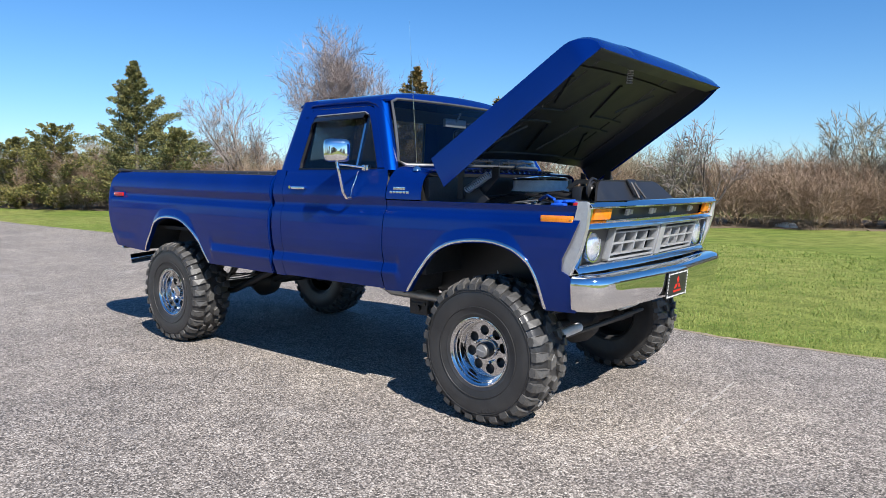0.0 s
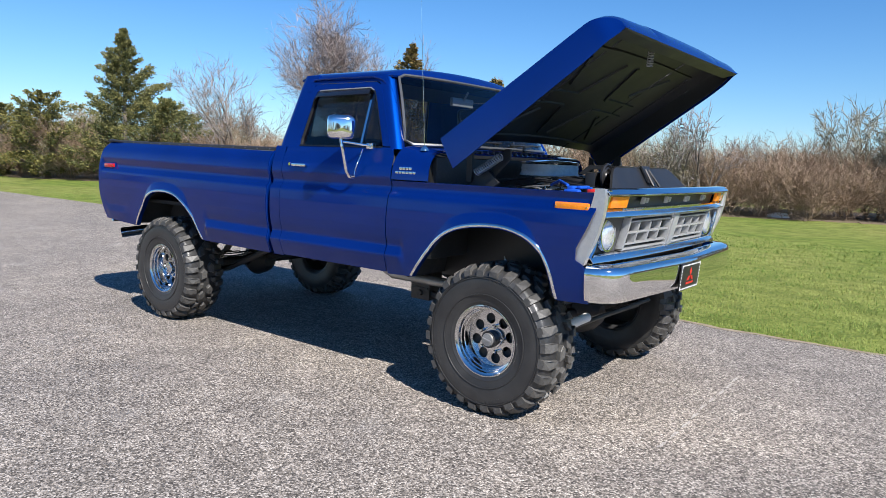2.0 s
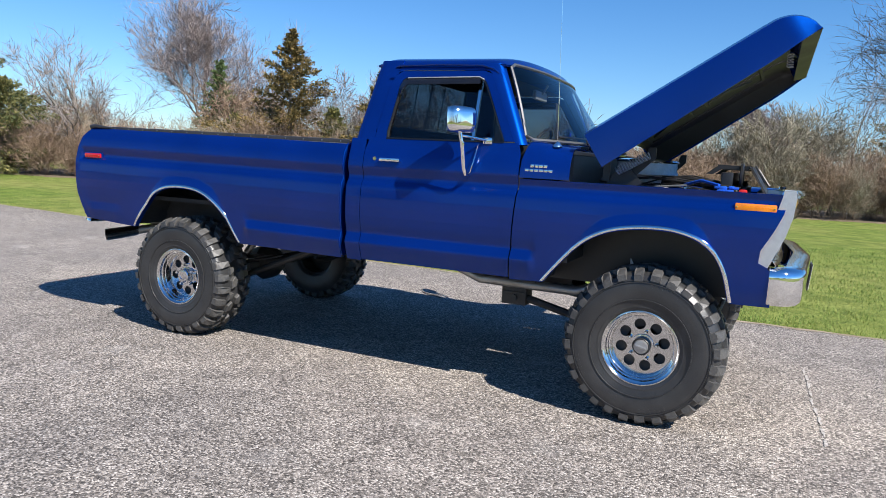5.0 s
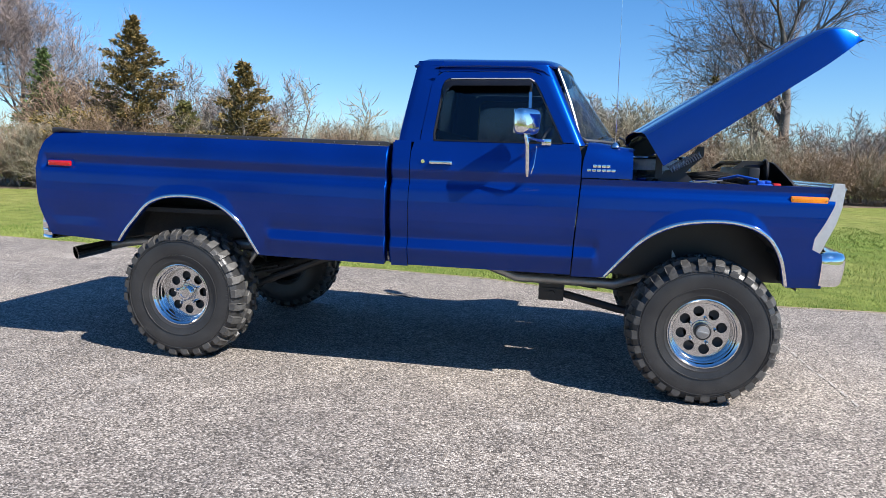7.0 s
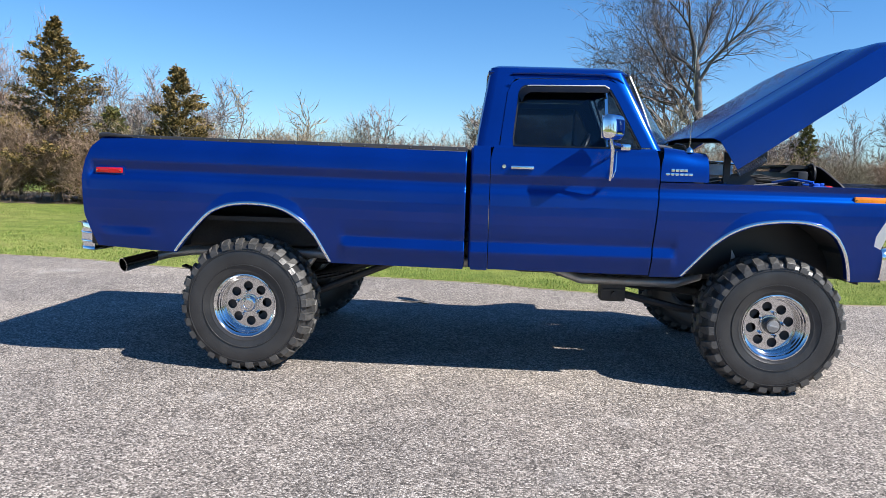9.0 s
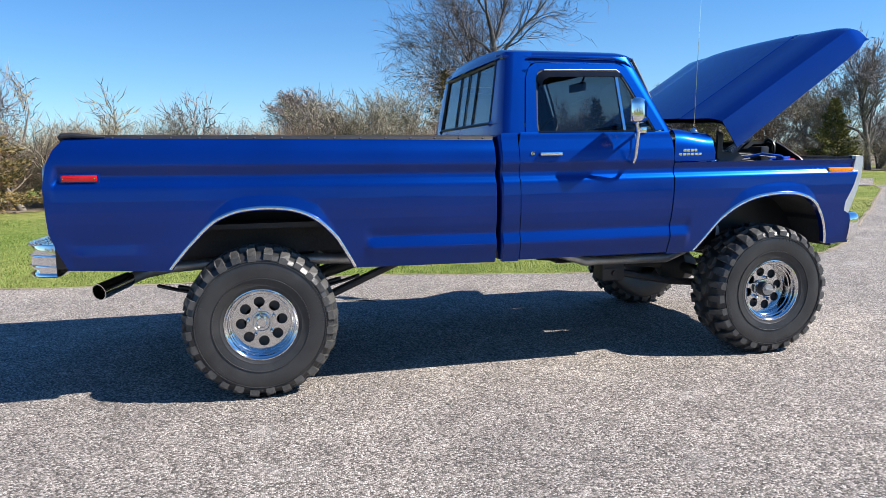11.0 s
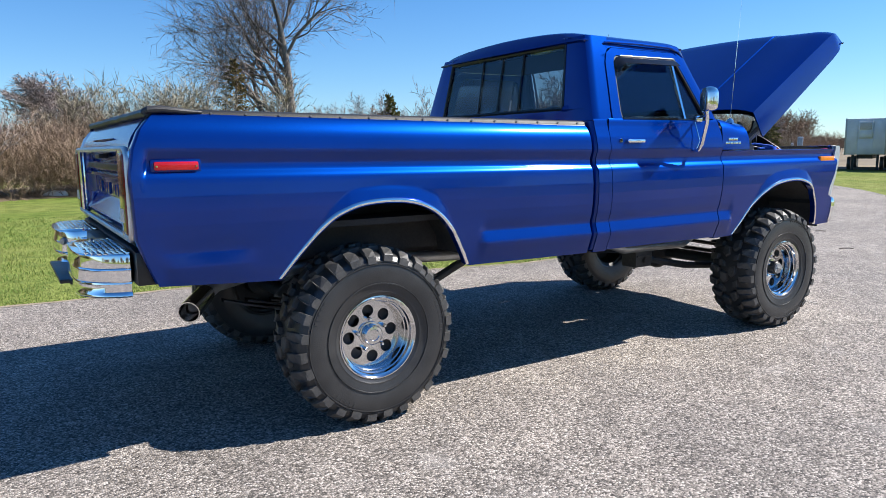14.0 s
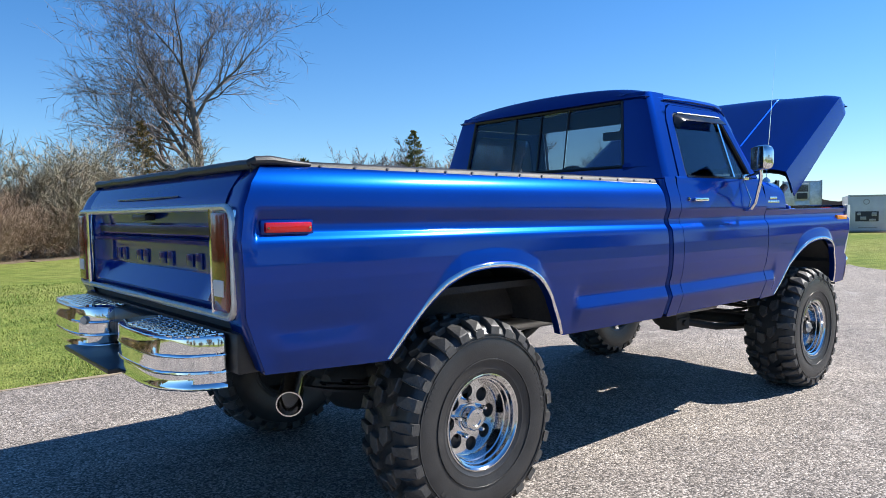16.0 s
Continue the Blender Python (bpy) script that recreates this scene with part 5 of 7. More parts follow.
# chrome outline round tailgate and lamps
bm = bmesh.new()
def rounded(y0, y1, z0, z1, r, x, n=5):
    pts = []
    for cy, cz, a0 in ((y1 - r, z1 - r, 0), (y0 + r, z1 - r, 90), (y0 + r, z0 + r, 180), (y1 - r, z0 + r, 270)):
        for k in range(n + 1):
            a = radians(a0 + 90 * k / n)
            pts.append((x, cy + r * math.cos(a), cz + r * math.sin(a)))
    return pts
tube(bm, rounded(-0.965, 0.965, 0.992, 1.362, 0.055, -2.745), 0.013, 8, closed=True)
trim = part("tailgate_trim", bm, SATIN_ALLOY, truck, "bright metal tailgate surround")
for s in (-1, 1):
    bm = tube(bmesh.new(), [(-2.745, s * 0.80, 0.998), (-2.748, s * 0.80, 1.358)], 0.011, 8)
    box(bm, -2.745, -2.65, s * 0.805, s * 0.975, 1.0, 1.355, 0.012)
    housing = part("tail_lamp_housing", bm, CHROME, trim)
    bm = box(bmesh.new(), -2.764, -2.74, s * 0.822, s * 0.946, 1.010, 1.346, 0.012)
    lamp = part("tail_lamp", bm, DARKRED, trim, "dark red upright tail lamp")
    bm = box(bmesh.new(), -2.768, -2.76, s * 0.845, s * 0.925, 1.062, 1.118, 0.004)
    part("reversing_lens", bm, WHITE, lamp, "clear reversing lens")
bm = bmesh.new()
box(bm, -2.70, -2.62, -0.93, 0.93, 0.80, 0.985, 0.02)
part("rear_valance", bm, BLACK, truck)
for s in (-1, 1):
    bm = bmesh.new()
    rows = []
    for z in [0.81, 0.84, 0.88, 0.92, 0.96, 1.0, 1.08, 1.16, 1.2, 1.24, 1.26, 1.28, 1.30, 1.33, 1.36, 1.40, 1.43, 1.46, 1.48, 1.495]:
        e, hw = rear_edge(-2.745, z), half_width(-2.74, z)
        rows.append([(e, s * hw, z), (e - 0.005, s * (hw - 0.005), z), (e - 0.008, s * (hw - 0.018), z), (e - 0.008, s * (hw - 0.04), z), (e + 0.002, s * 0.86, z)])
    grid(bm, rows)
    part("rear_corner", thicken(bm, 0.005), PAINT, truck)

# rear step bumper in two blocks
def step_block(s):
    planq = [(-2.735, 0.20), (-2.87, 0.20), (-2.945, 0.32), (-2.945, 0.72), (-2.87, 0.845), (-2.78, 0.89), (-2.735, 0.89)]
    if s < 0:
        planq = planq[::-1]
    for _ in range(2):
        cut = []
        for i, p in enumerate(planq):
            q = planq[(i + 1) % len(planq)]
            cut += [(p[0] * 0.8 + q[0] * 0.2, p[1] * 0.8 + q[1] * 0.2), (p[0] * 0.2 + q[0] * 0.8, p[1] * 0.2 + q[1] * 0.8)]
        planq = cut
    cx, cy = -2.80, 0.60
    bm = bmesh.new()
    levels = [(z - 0.020, k) for z, k in [(0.952, 0.970), (0.949, 0.984), (0.942, 0.992), (0.893, 0.992), (0.889, 1.008), (0.884, 1.012), (0.880, 0.992), (0.836, 0.992), (0.832, 1.010), (0.826, 1.014), (0.822, 0.992), (0.792, 0.992), (0.784, 1.014), (0.774, 1.018), (0.768, 0.985)]]
    rings = []
    for z, k in levels:
        rings.append([bm.verts.new((cx + (x - cx) * k, s * (cy + (y - cy) * k), z)) for x, y in planq])
    n = len(planq)
    for A, B in zip(rings, rings[1:]):
        for i in range(n):
            bm.faces.new((A[i], A[(i + 1) % n], B[(i + 1) % n], B[i]))
    bm.faces.new(rings[0])
    bm.faces.new(rings[-1][::-1])
    return bm


rear_bumper = None
for s in (-1, 1):
    block = part("rear_bumper_step", step_block(s), CHROME, truck, "chrome rear step bumper block", smooth=32)
    rear_bumper = block
    bm = bmesh.new()
    for i in range(9):
        for j in range(22):
            x, y = -2.920 + 0.021 * i, 0.26 + 0.03 * j + (0.015 if i % 2 else 0)
            if abs(x) - 2.735 + max(0, y - 0.80) * 1.3 + max(0, 0.36 - y) * 1.5 > 0.185 or y > 0.86:
                continue
            a = 0.7 if (i + j) % 2 else -0.7
            box(bm, -0.009, 0.009, -0.0028, 0.0028, 0.931, 0.9345, 0, Matrix.Translation((x, s * y, 0)) @ Matrix.Rotation(a, 4, "Z"))
    part("tread_bar", bm, CHROME, block, smooth=0)
bm = lathe(bmesh.new(), [(0.0, 0.012), (0.018, 0.012), (0.020, 0.0)], 16, (0, 0, 0), "x")
bmesh.ops.transform(bm, matrix=Matrix.Translation((-2.908, 0.262, 0.875)) @ Matrix.Rotation(radians(180 + 35), 4, "Z"), verts=bm.verts)
part("step_lamp", bm, STEEL, rear_bumper, "small round plate lamp")
bm = bmesh.new()
box(bm, -2.80, -2.73, -0.21, 0.21, 0.80, 0.93, 0.008)
box(bm, -2.98, -2.70, -0.34, 0.34, 0.742, 0.762, 0.006)
box(bm, -2.735, -2.65, -0.95, 0.95, 0.80, 0.94, 0.01)
part("hitch_plate", bm, SATIN, truck, "black tow hitch plate")

# ---------------------------------------------------------------- wheels
def block8(bm, a0, a1, y0, y1, r0, r1, skew=0.0, taper=0.82):
    """A tread lug between two angles and two widths."""
    vs = []
    for r, k in ((r0, 1.0), (r1, taper)):
        am, ym = (a0 + a1) / 2, (y0 + y1) / 2
        for aa, yy in ((a0, y0), (a1, y0), (a1, y1), (a0, y1)):
            an, yn = am + (aa - am) * k, ym + (yy - ym) * k
            an += skew * (yy - ym)
            vs.append(bm.verts.new((r * math.cos(an), yn, r * math.sin(an))))
    for f in ((3, 2, 1, 0), (4, 5, 6, 7), (0, 1, 5, 4), (1, 2, 6, 5), (2, 3, 7, 6), (3, 0, 4, 7)):
        bm.faces.new([vs[i] for i in f])


def tyre_mesh():
    bm = bmesh.new()
    half = [(0.203, -0.142), (0.212, -0.155), (0.225, -0.160), (0.228, -0.162), (0.236, -0.162), (0.240, -0.163), (0.275, -0.170), (0.300, -0.1735), (0.325, -0.1748), (0.350, -0.1738), (0.372, -0.169), (0.374, -0.1715), (0.380, -0.171), (0.383, -0.167), (0.398, -0.159), (0.409, -0.147), (0.415, -0.128), (0.420, -0.08)]
    prof = half + [(0.421, 0.0)] + [(r, -y) for r, y in half[::-1]]
    return lathe(bm, prof, 72)


def lug(bm, outline, foot, crown, side_drop=0.0, s=1):
    """A tread block over an outline of (angle, across) pairs; its outer end may step down the shoulder."""
    low, rim, top = [], [], []
    ca = sum(a for a, _ in outline) / len(outline)
    cy = sum(y for _, y in outline) / len(outline)
    for a, y in outline:
        e = smoothstep(0.120, 0.172, abs(y)) * side_drop
        low.append(bm.verts.new(((foot - e * 0.9) * math.cos(a), y, (foot - e * 0.9) * math.sin(a))))
        k, r = 0.955, crown - 0.004 - e
        a1, y1 = ca + (a - ca) * k, cy + (y - cy) * k
        rim.append(bm.verts.new((r * math.cos(a1), y1, r * math.sin(a1))))
        k, r = 0.86, crown - e
        a1, y1 = ca + (a - ca) * k, cy + (y - cy) * k
        top.append(bm.verts.new((r * math.cos(a1), y1, r * math.sin(a1))))
    n = len(outline)
    for A, B in ((low, rim), (rim, top)):
        for i in range(n):
            bm.faces.new((A[i], A[(i + 1) % n], B[(i + 1) % n], B[i]))
    bm.faces.new(top)


def tread_mesh():
    """Staggered shoulder blocks, long and short by turns, and hooked blocks along the middle."""
    bm = bmesh.new()
    n = 28
    w = 2 * math.pi / n
    rng = random.Random(4)
    for i in range(n):
        for s in (-1, 1):
            a = w * i + (0.0 if s < 0 else w * 0.5)
            long = i % 2 == 0
            inner = 0.068 if long else 0.086
            j = rng.uniform(-0.012, 0.012)
            lug(bm, [(a + j, s * 0.176), (a + j - 0.02 * w, s * 0.140), (a + 0.10 * w, s * inner), (a + 0.48 * w, s * (inner + 0.006)), (a + 0.58 * w, s * 0.140), (a + 0.57 * w, s * 0.176)], 0.408, 0.4460, 0.040 if long else 0.030)
            if long:
                # flat boss on the shoulder under each long block
                y0, y1 = sorted((s * 0.1745, s * 0.150))
                block8(bm, a + 0.14 * w, a + 0.50 * w, y0, y1, 0.384, 0.408, taper=0.9)
            b = a + 0.34 * w
            if long:
                lug(bm, [(b, s * 0.060), (b + 0.16 * w, s * 0.010), (b + 0.70 * w, s * 0.004), (b + 0.95 * w, s * 0.030), (b + 0.62 * w, s * 0.062)], 0.418, 0.4455)
            else:
                lug(bm, [(b + 0.05 * w, s * 0.078), (b + 0.30 * w, s * 0.040), (b + 0.66 * w, s * 0.034), (b + 0.60 * w, s * 0.074)], 0.418, 0.4445)
    return bm


def disc_mesh():
    """Dished wheel: lip, stepped barrel and a face with eight round holes."""
    bm = bmesh.new()
    lathe(bm, [(0.196, -0.150), (0.203, -0.157), (0.209, -0.156), (0.211, -0.148), (0.206, -0.138)], 64)
    lathe(bm, [(0.196, -0.150), (0.188, -0.146), (0.185, -0.130), (0.179, -0.126), (0.177, -0.105), (0.172, -0.101), (0.170, -0.070), (0.165, -0.058)], 64)
    edges = []
    R, N = 0.166, 64

    def circle(c, r, n):
        vs = [bm.verts.new((c[0] + r * math.cos(2 * math.pi * k / n), -0.058, c[1] + r * math.sin(2 * math.pi * k / n))) for k in range(n)]
        edges.extend(bm.edges.new((vs[k], vs[(k + 1) % n])) for k in range(n))
        return vs

    circle((0, 0), R, N)
    circle((0, 0), 0.062, 32)
    holes = []
    for k in range(8):
        a = 2 * math.pi * (k + 0.5) / 8
        c = (0.117 * math.cos(a), 0.117 * math.sin(a))
        holes.append(circle(c, 0.0310, 20))
    bmesh.ops.triangle_fill(bm, edges=edges, use_beauty=True)
    for vs in holes:
        back = [bm.verts.new((v.co.x, -0.035, v.co.z)) for v in vs]
        for k in range(20):
            bm.faces.new((vs[k], vs[(k + 1) % 20], back[(k + 1) % 20], back[k]))
    lathe(bm, [(0.062, -0.058), (0.060, -0.066), (0.045, -0.068), (0.030, -0.068)], 32)
    return bm


def wheel_set():
    rim = part("wheel", disc_mesh(), ALLOY, truck, "polished eight-hole aluminium wheel on a mud tyre", smooth=30)
    part("tyre", tyre_mesh(), RUBBER, rim, "black mud tyre sidewall", smooth=30)
    part("tread", tread_mesh(), TREAD, rim, "chunky lugged tread", smooth=0)
    bm = lathe(bmesh.new(), [(0.205, 0.14), (0.19, 0.13), (0.185, -0.03), (0.10, -0.03), (0.09, 0.06), (0.0, 0.06)], 40)
    part("brake_drum", bm, BLACK, rim)
    for k in range(5):
        a = 2 * math.pi * k / 5 + 0.3
        bm = lathe(bmesh.new(), [(0.0105, -0.058), (0.0105, -0.088), (0.006, -0.094), (0.0, -0.095)], 8, (0.078 * math.cos(a), 0, 0.078 * math.sin(a)))
        part("lug_nut", bm, CHROME, rim)
    # moulded ribs round the sidewall
    for r, y in ((0.272, -0.1700), (0.366, -0.1712)):
        bm = lathe(bmesh.new(), [(r - 0.0035, y + 0.006), (r - 0.0020, y - 0.0045), (r + 0.0020, y - 0.0045), (r + 0.0035, y + 0.006)], 72)
        part("sidewall_rib", bm, RUBBER, rim)
    # raised sidewall lettering as plain bars
    for a0, n, r in ((radians(60), 9, 0.340), (radians(205), 5, 0.338), (radians(285), 6, 0.336)):
        for k in range(n):
            a = a0 + k * 0.075
            bm = bmesh.new()
            block8(bm, a, a + 0.045, -0.1752, -0.170, r, r + 0.020, taper=0.97)
            part("sidewall_bar", bm, RUBBER, rim, smooth=0)
    return rim


def hub(rim, front):
    if front:
        bm = lathe(bmesh.new(), [(0.050, -0.070), (0.050, -0.108), (0.044, -0.114), (0.040, -0.114)], 24)
        part("locking_hub", bm, SATIN, rim, "black locking hub")
        bm = lathe(bmesh.new(), [(0.040, -0.112), (0.036, -0.124), (0.012, -0.127), (0.0, -0.127)], 24)
        box(bm, -0.030, 0.030, -0.134, -0.124, -0.006, 0.006, 0.003)
        part("hub_dial", bm, STEEL, rim, "grey hub dial")
    else:
        bm = lathe(bmesh.new(), [(0.052, -0.070), (0.050, -0.098), (0.044, -0.104), (0.030, -0.106), (0.026, -0.102), (0.0, -0.102)], 28)
        part("hub_cap", bm, ALLOY, rim, "polished centre cap")


def put_wheel(x, s, front, spin):
    rim = wheel_set() if not WHEELS else None
    if rim is None:
        src = WHEELS[0]
        rim = src.copy()
        scene.collection.objects.link(rim)
        for ch in SHARED:
            c = ch.copy()
            scene.collection.objects.link(c)
            c.parent = rim
    else:
        WHEELS.append(rim)
        SHARED.extend(rim.children)
    rim.matrix_basis = pose(x, s * 0.865, 0.436, 0, 0, 0 if s < 0 else 180) @ Matrix.Rotation(spin, 4, "Y")
    hub(rim, front)


WHEELS, SHARED = [], []
put_wheel(1.70, -1, True, 0.2)
put_wheel(-1.672, -1, False, 1.1)
put_wheel(1.70, 1, True, 2.0)
put_wheel(-1.672, 1, False, 0.7)

# ---------------------------------------------------------------- chassis
bm = bmesh.new()
for s in (-1, 1):
    box(bm, -2.66, 2.36, s * 0.38, s * 0.46, 0.72, 0.85, 0.006)
for x in (-2.3, -1.1, 0.0, 0.95, 1.9, 2.3):
    box(bm, x - 0.04, x + 0.04, -0.40, 0.40, 0.73, 0.80)
chassis = part("chassis_frame", bm, BLACK, truck, "black chassis frame")
for x, dy in ((1.70, 0.18), (-1.672, 0.0)):
    bm = tube(bmesh.new(), [(x, -0.72, 0.436), (x, 0.72, 0.436)], 0.045, 14)
    lathe(bm, [(0.0, -0.17), (0.06, -0.16), (0.12, -0.10), (0.155, 0.0), (0.12, 0.10), (0.06, 0.16), (0.0, 0.17)], 20, (x, dy, 0.436), "x")
    part("axle", bm, BLACK, chassis, "black live axle with round differential")
for s in (-1, 1):
    # leaf springs at the rear, coil and shock at the front
    bm = bmesh.new()
    for k in range(4):
        L = 0.62 - 0.12 * k
        pts = [(-1.672 + L * u, 0.60 - 0.012 * k - 0.10 * (1 - u * u) * (L / 0.62) ** 2 + 0.02) for u in np.linspace(-1, 1, 13)]
        rows = [[(x, s * 0.50, z), (x, s * 0.57, z), (x, s * 0.57, z - 0.01), (x, s * 0.50, z - 0.01), (x, s * 0.50, z)] for x, z in pts]
        grid(bm, rows)
    part("leaf_spring", bm, BLACK, chassis)
    part("traction_bar", tube(bmesh.new(), [(-1.50, s * 0.54, 0.41), (-1.40, s * 0.54, 0.43), (-0.80, s * 0.51, 0.68), (-0.68, s * 0.50, 0.73)], 0.026, 10), BLACK, chassis, "black traction bar")
    bm = coil(bmesh.new(), (1.70, s * 0.47, 0.50), (1.70, s * 0.47, 0.98), 0.06, 7, 0.011, 12)
    part("coil_spring", bm, BLACK, chassis)
    bm = tube(bmesh.new(), [(1.60, s * 0.60, 0.50), (1.56, s * 0.58, 0.74)], 0.022, 10)
    tube(bm, [(1.56, s * 0.58, 0.74), (1.53, s * 0.56, 1.02)], 0.030, 10)
    part("shock_absorber", bm, WHITE, chassis, "white shock absorber")
    bm = tube(bmesh.new(), [(-1.60, s * 0.62, 0.42), (-1.42, s * 0.55, 0.60)], 0.020, 10)
    tube(bm, [(-1.42, s * 0.55, 0.60), (-1.30, s * 0.50, 0.78)], 0.028, 10)
    part("shock_absorber", bm, STEEL, chassis, "grey shock absorber")
    bm = tube(bmesh.new(), [(0.70, s * 0.44, 0.545), (0.80, s * 0.45, 0.53), (1.25, s * 0.50, 0.44), (1.70, s * 0.52, 0.40)], 0.026, 8)
    box(bm, 0.70, 0.87, s * 0.36, s * 0.50, 0.47, 0.70, 0.008)
    box(bm, 0.71, 0.86, s * 0.37, s * 0.51, 0.545, 0.56, 0.003)
    tube(bm, [(0.79, s * 0.36, 0.52), (0.79, s * 0.52, 0.52)], 0.022, 8)
    part("radius_arm", bm, BLACK, chassis, "black drop bracket and radius arm")
    bm = bmesh.new()
    rows = []
    for a in np.linspace(0, math.pi, 14):
        rows.append([(1.63 + 0.56 * math.cos(a), s * y, 0.72 + 0.42 * math.sin(a)) for y in (0.60, 0.98)])
    grid(bm, rows)
    part("wheel_well", thicken(bm, 0.006), WELL, chassis)
    bm = bmesh.new()
    rows = []
    for a in np.linspace(0, math.pi, 14):
        rows.append([(-1.64 + 0.56 * math.cos(a), s * y, 0.78 + 0.36 * math.sin(a)) for y in (0.62, 0.985)])
    grid(bm, rows)
    prism(bm, [(-2.2, 0.80), (-1.08, 0.80), (-1.08, 1.0), (-1.25, 1.12), (-2.0, 1.12), (-2.2, 1.0)], lambda a, b, d: (a, s * (0.63 - d), b), 0.01)
    part("wheel_well", bm, WELL, chassis)
for a, b in (((-1.55, 0.0, 0.46), (-0.75, 0.03, 0.70)), ((-0.75, 0.03, 0.70), (0.10, 0.05, 0.68)), ((1.55, 0.16, 0.46), (0.45, 0.16, 0.58))):
    part("drive_shaft", tube(bmesh.new(), [a, b], 0.038, 12), BLACK, chassis)
bm = box(bmesh.new(), 0.10, 0.55, -0.14, 0.28, 0.60, 0.76, 0.04)
lathe(bm, [(0.0, 0.5), (0.12, 0.52), (0.20, 0.80), (0.24, 1.10)], 16, (0, 0.0, 0.72), "x")
part("gearbox", bm, BLACK, chassis, "dark grimy transfer case")
bm = tube(bmesh.new(), [(1.42, -0.42, 0.86), (1.36, -0.47, 0.66), (1.20, -0.50, 0.615), (0.55, -0.52, 0.625), (0.35, -0.50, 0.69), (0.0, -0.52, 0.71), (-0.9, -0.55, 0.72), (-1.3, -0.60, 0.745), (-1.8, -0.60, 0.755), (-2.20, -0.60, 0.735), (-2.34, -0.64, 0.715), (-2.42, -0.74, 0.695)], 0.034, 12)
pipe = part("exhaust_pipe", bm, STEEL, chassis, "grey exhaust pipe")
bm = lathe(bmesh.new(), [(0.032, 0.0), (0.043, 0.03), (0.047, 0.25), (0.048, 0.252), (0.043, 0.252), (0.041, 0.02)], 28, (0, 0, 0), "x")
bmesh.ops.transform(bm, matrix=Matrix.Translation((-2.405, -0.715, 0.70)) @ Matrix.Rotation(radians(180 + 58), 4, "Z") @ Matrix.Rotation(radians(9), 4, "Y"), verts=bm.verts)
part("tail_pipe_tip", bm, ALLOY, pipe, "chrome tail pipe tip")
bm = tube(bmesh.new(), [(-0.05, -0.26, 0.84), (-0.3, -0.26, 0.84), (-0.75, -0.26, 0.84)], 0.07, 14)
part("silencer", bm, STEEL, pipe)
for a, b, r in (((2.02, -0.55, 0.50), (2.04, 0.55, 0.52), 0.016), ((1.92, -0.60, 0.46), (1.94, 0.60, 0.46), 0.018)):
    part("steering_link", tube(bmesh.new(), [a, b], r, 8), BLACK, chassis)
for a, b in (((2.02, -0.62, 0.52), (2.02, -0.38, 0.53)), ((2.06, 0.12, 0.60), (2.06, 0.38, 0.60))):
    part("steering_damper", tube(bmesh.new(), [a, b], 0.030, 12), WHITE, chassis, "white steering damper")
bm = bmesh.new()
box(bm, -1.0, -0.25, 0.48, 0.88, 0.70, 0.82, 0.04)
part("fuel_tank", bm, BLACK, chassis)


# ---------------------------------------------------------------- trees
def limb(verts, faces, pts, rs, n=4):
    """Appends a tapered round limb to plain lists."""
    base, prev = len(verts), None
    for i, p in enumerate(pts):
        t = (pts[min(i + 1, len(pts) - 1)] - pts[max(i - 1, 0)])
        t = t.normalized() if t.length > 1e-6 else Vector((0, 0, 1))
        u = t.orthogonal().normalized() if prev is None else (prev - t * prev.dot(t)).normalized()
        prev = u
        v = t.cross(u)
        for j in range(n):
            a = 2 * math.pi * j / n
            verts.append(p + (u * math.cos(a) + v * math.sin(a)) * rs[i])
    for i in range(len(pts) - 1):
        for j in range(n):
            a, b = base + i * n + j, base + i * n + (j + 1) % n
            faces.append((a, b, b + n, a + n))


def sprig(verts, faces, pts, r, side):
    """A fine twig as a tapering two-sided sliver."""
    b = len(verts)
    d = (pts[-1] - pts[0]).normalized()
    u = d.cross(side).normalized()
    for p, k in zip(pts[:-1], (1.0, 0.75, 0.5, 0.4)):
        verts.append(p + u * r * k)
        verts.append(p - u * r * k)
    verts.append(pts[-1])
    m = len(pts) - 1
    for i in range(m - 1):
        a = b + 2 * i
        faces.append((a, a + 1, a + 3, a + 2))
    faces.append((b + 2 * m - 2, b + 2 * m - 1, b + 2 * m))


BARK = leafy("grey_bark", (0.10, 0.085, 0.075), (0.20, 0.175, 0.15), scale=3.0)
TWIG = leafy("bare_twigs", (0.14, 0.118, 0.110), (0.29, 0.25, 0.23), scale=0.8)
DARKTWIG = leafy("dark_bare_twigs", (0.085, 0.070, 0.064), (0.19, 0.155, 0.14), scale=0.8)
BRUSH = leafy("brown_brush_twigs", (0.15, 0.100, 0.066), (0.36, 0.260, 0.185), scale=0.9)
PURPLE = leafy("purplish_twigs", (0.17, 0.138, 0.130), (0.32, 0.265, 0.250), scale=0.8)
BUDS = leafy("budding_twigs", (0.17, 0.145, 0.10), (0.33, 0.295, 0.215), scale=0.9)
CEDAR = leafy("cedar_foliage", (0.050, 0.065, 0.022), (0.22, 0.19, 0.06), scale=0.9)
SPRUCE = leafy("spruce_foliage", (0.055, 0.075, 0.030), (0.23, 0.205, 0.075), scale=0.7)
RUST = leafy("rusty_cedar_foliage", (0.06, 0.055, 0.022), (0.24, 0.165, 0.06), scale=0.8)
PINE = leafy("pine_foliage", (0.05, 0.09, 0.03), (0.15, 0.20, 0.07), scale=0.8)


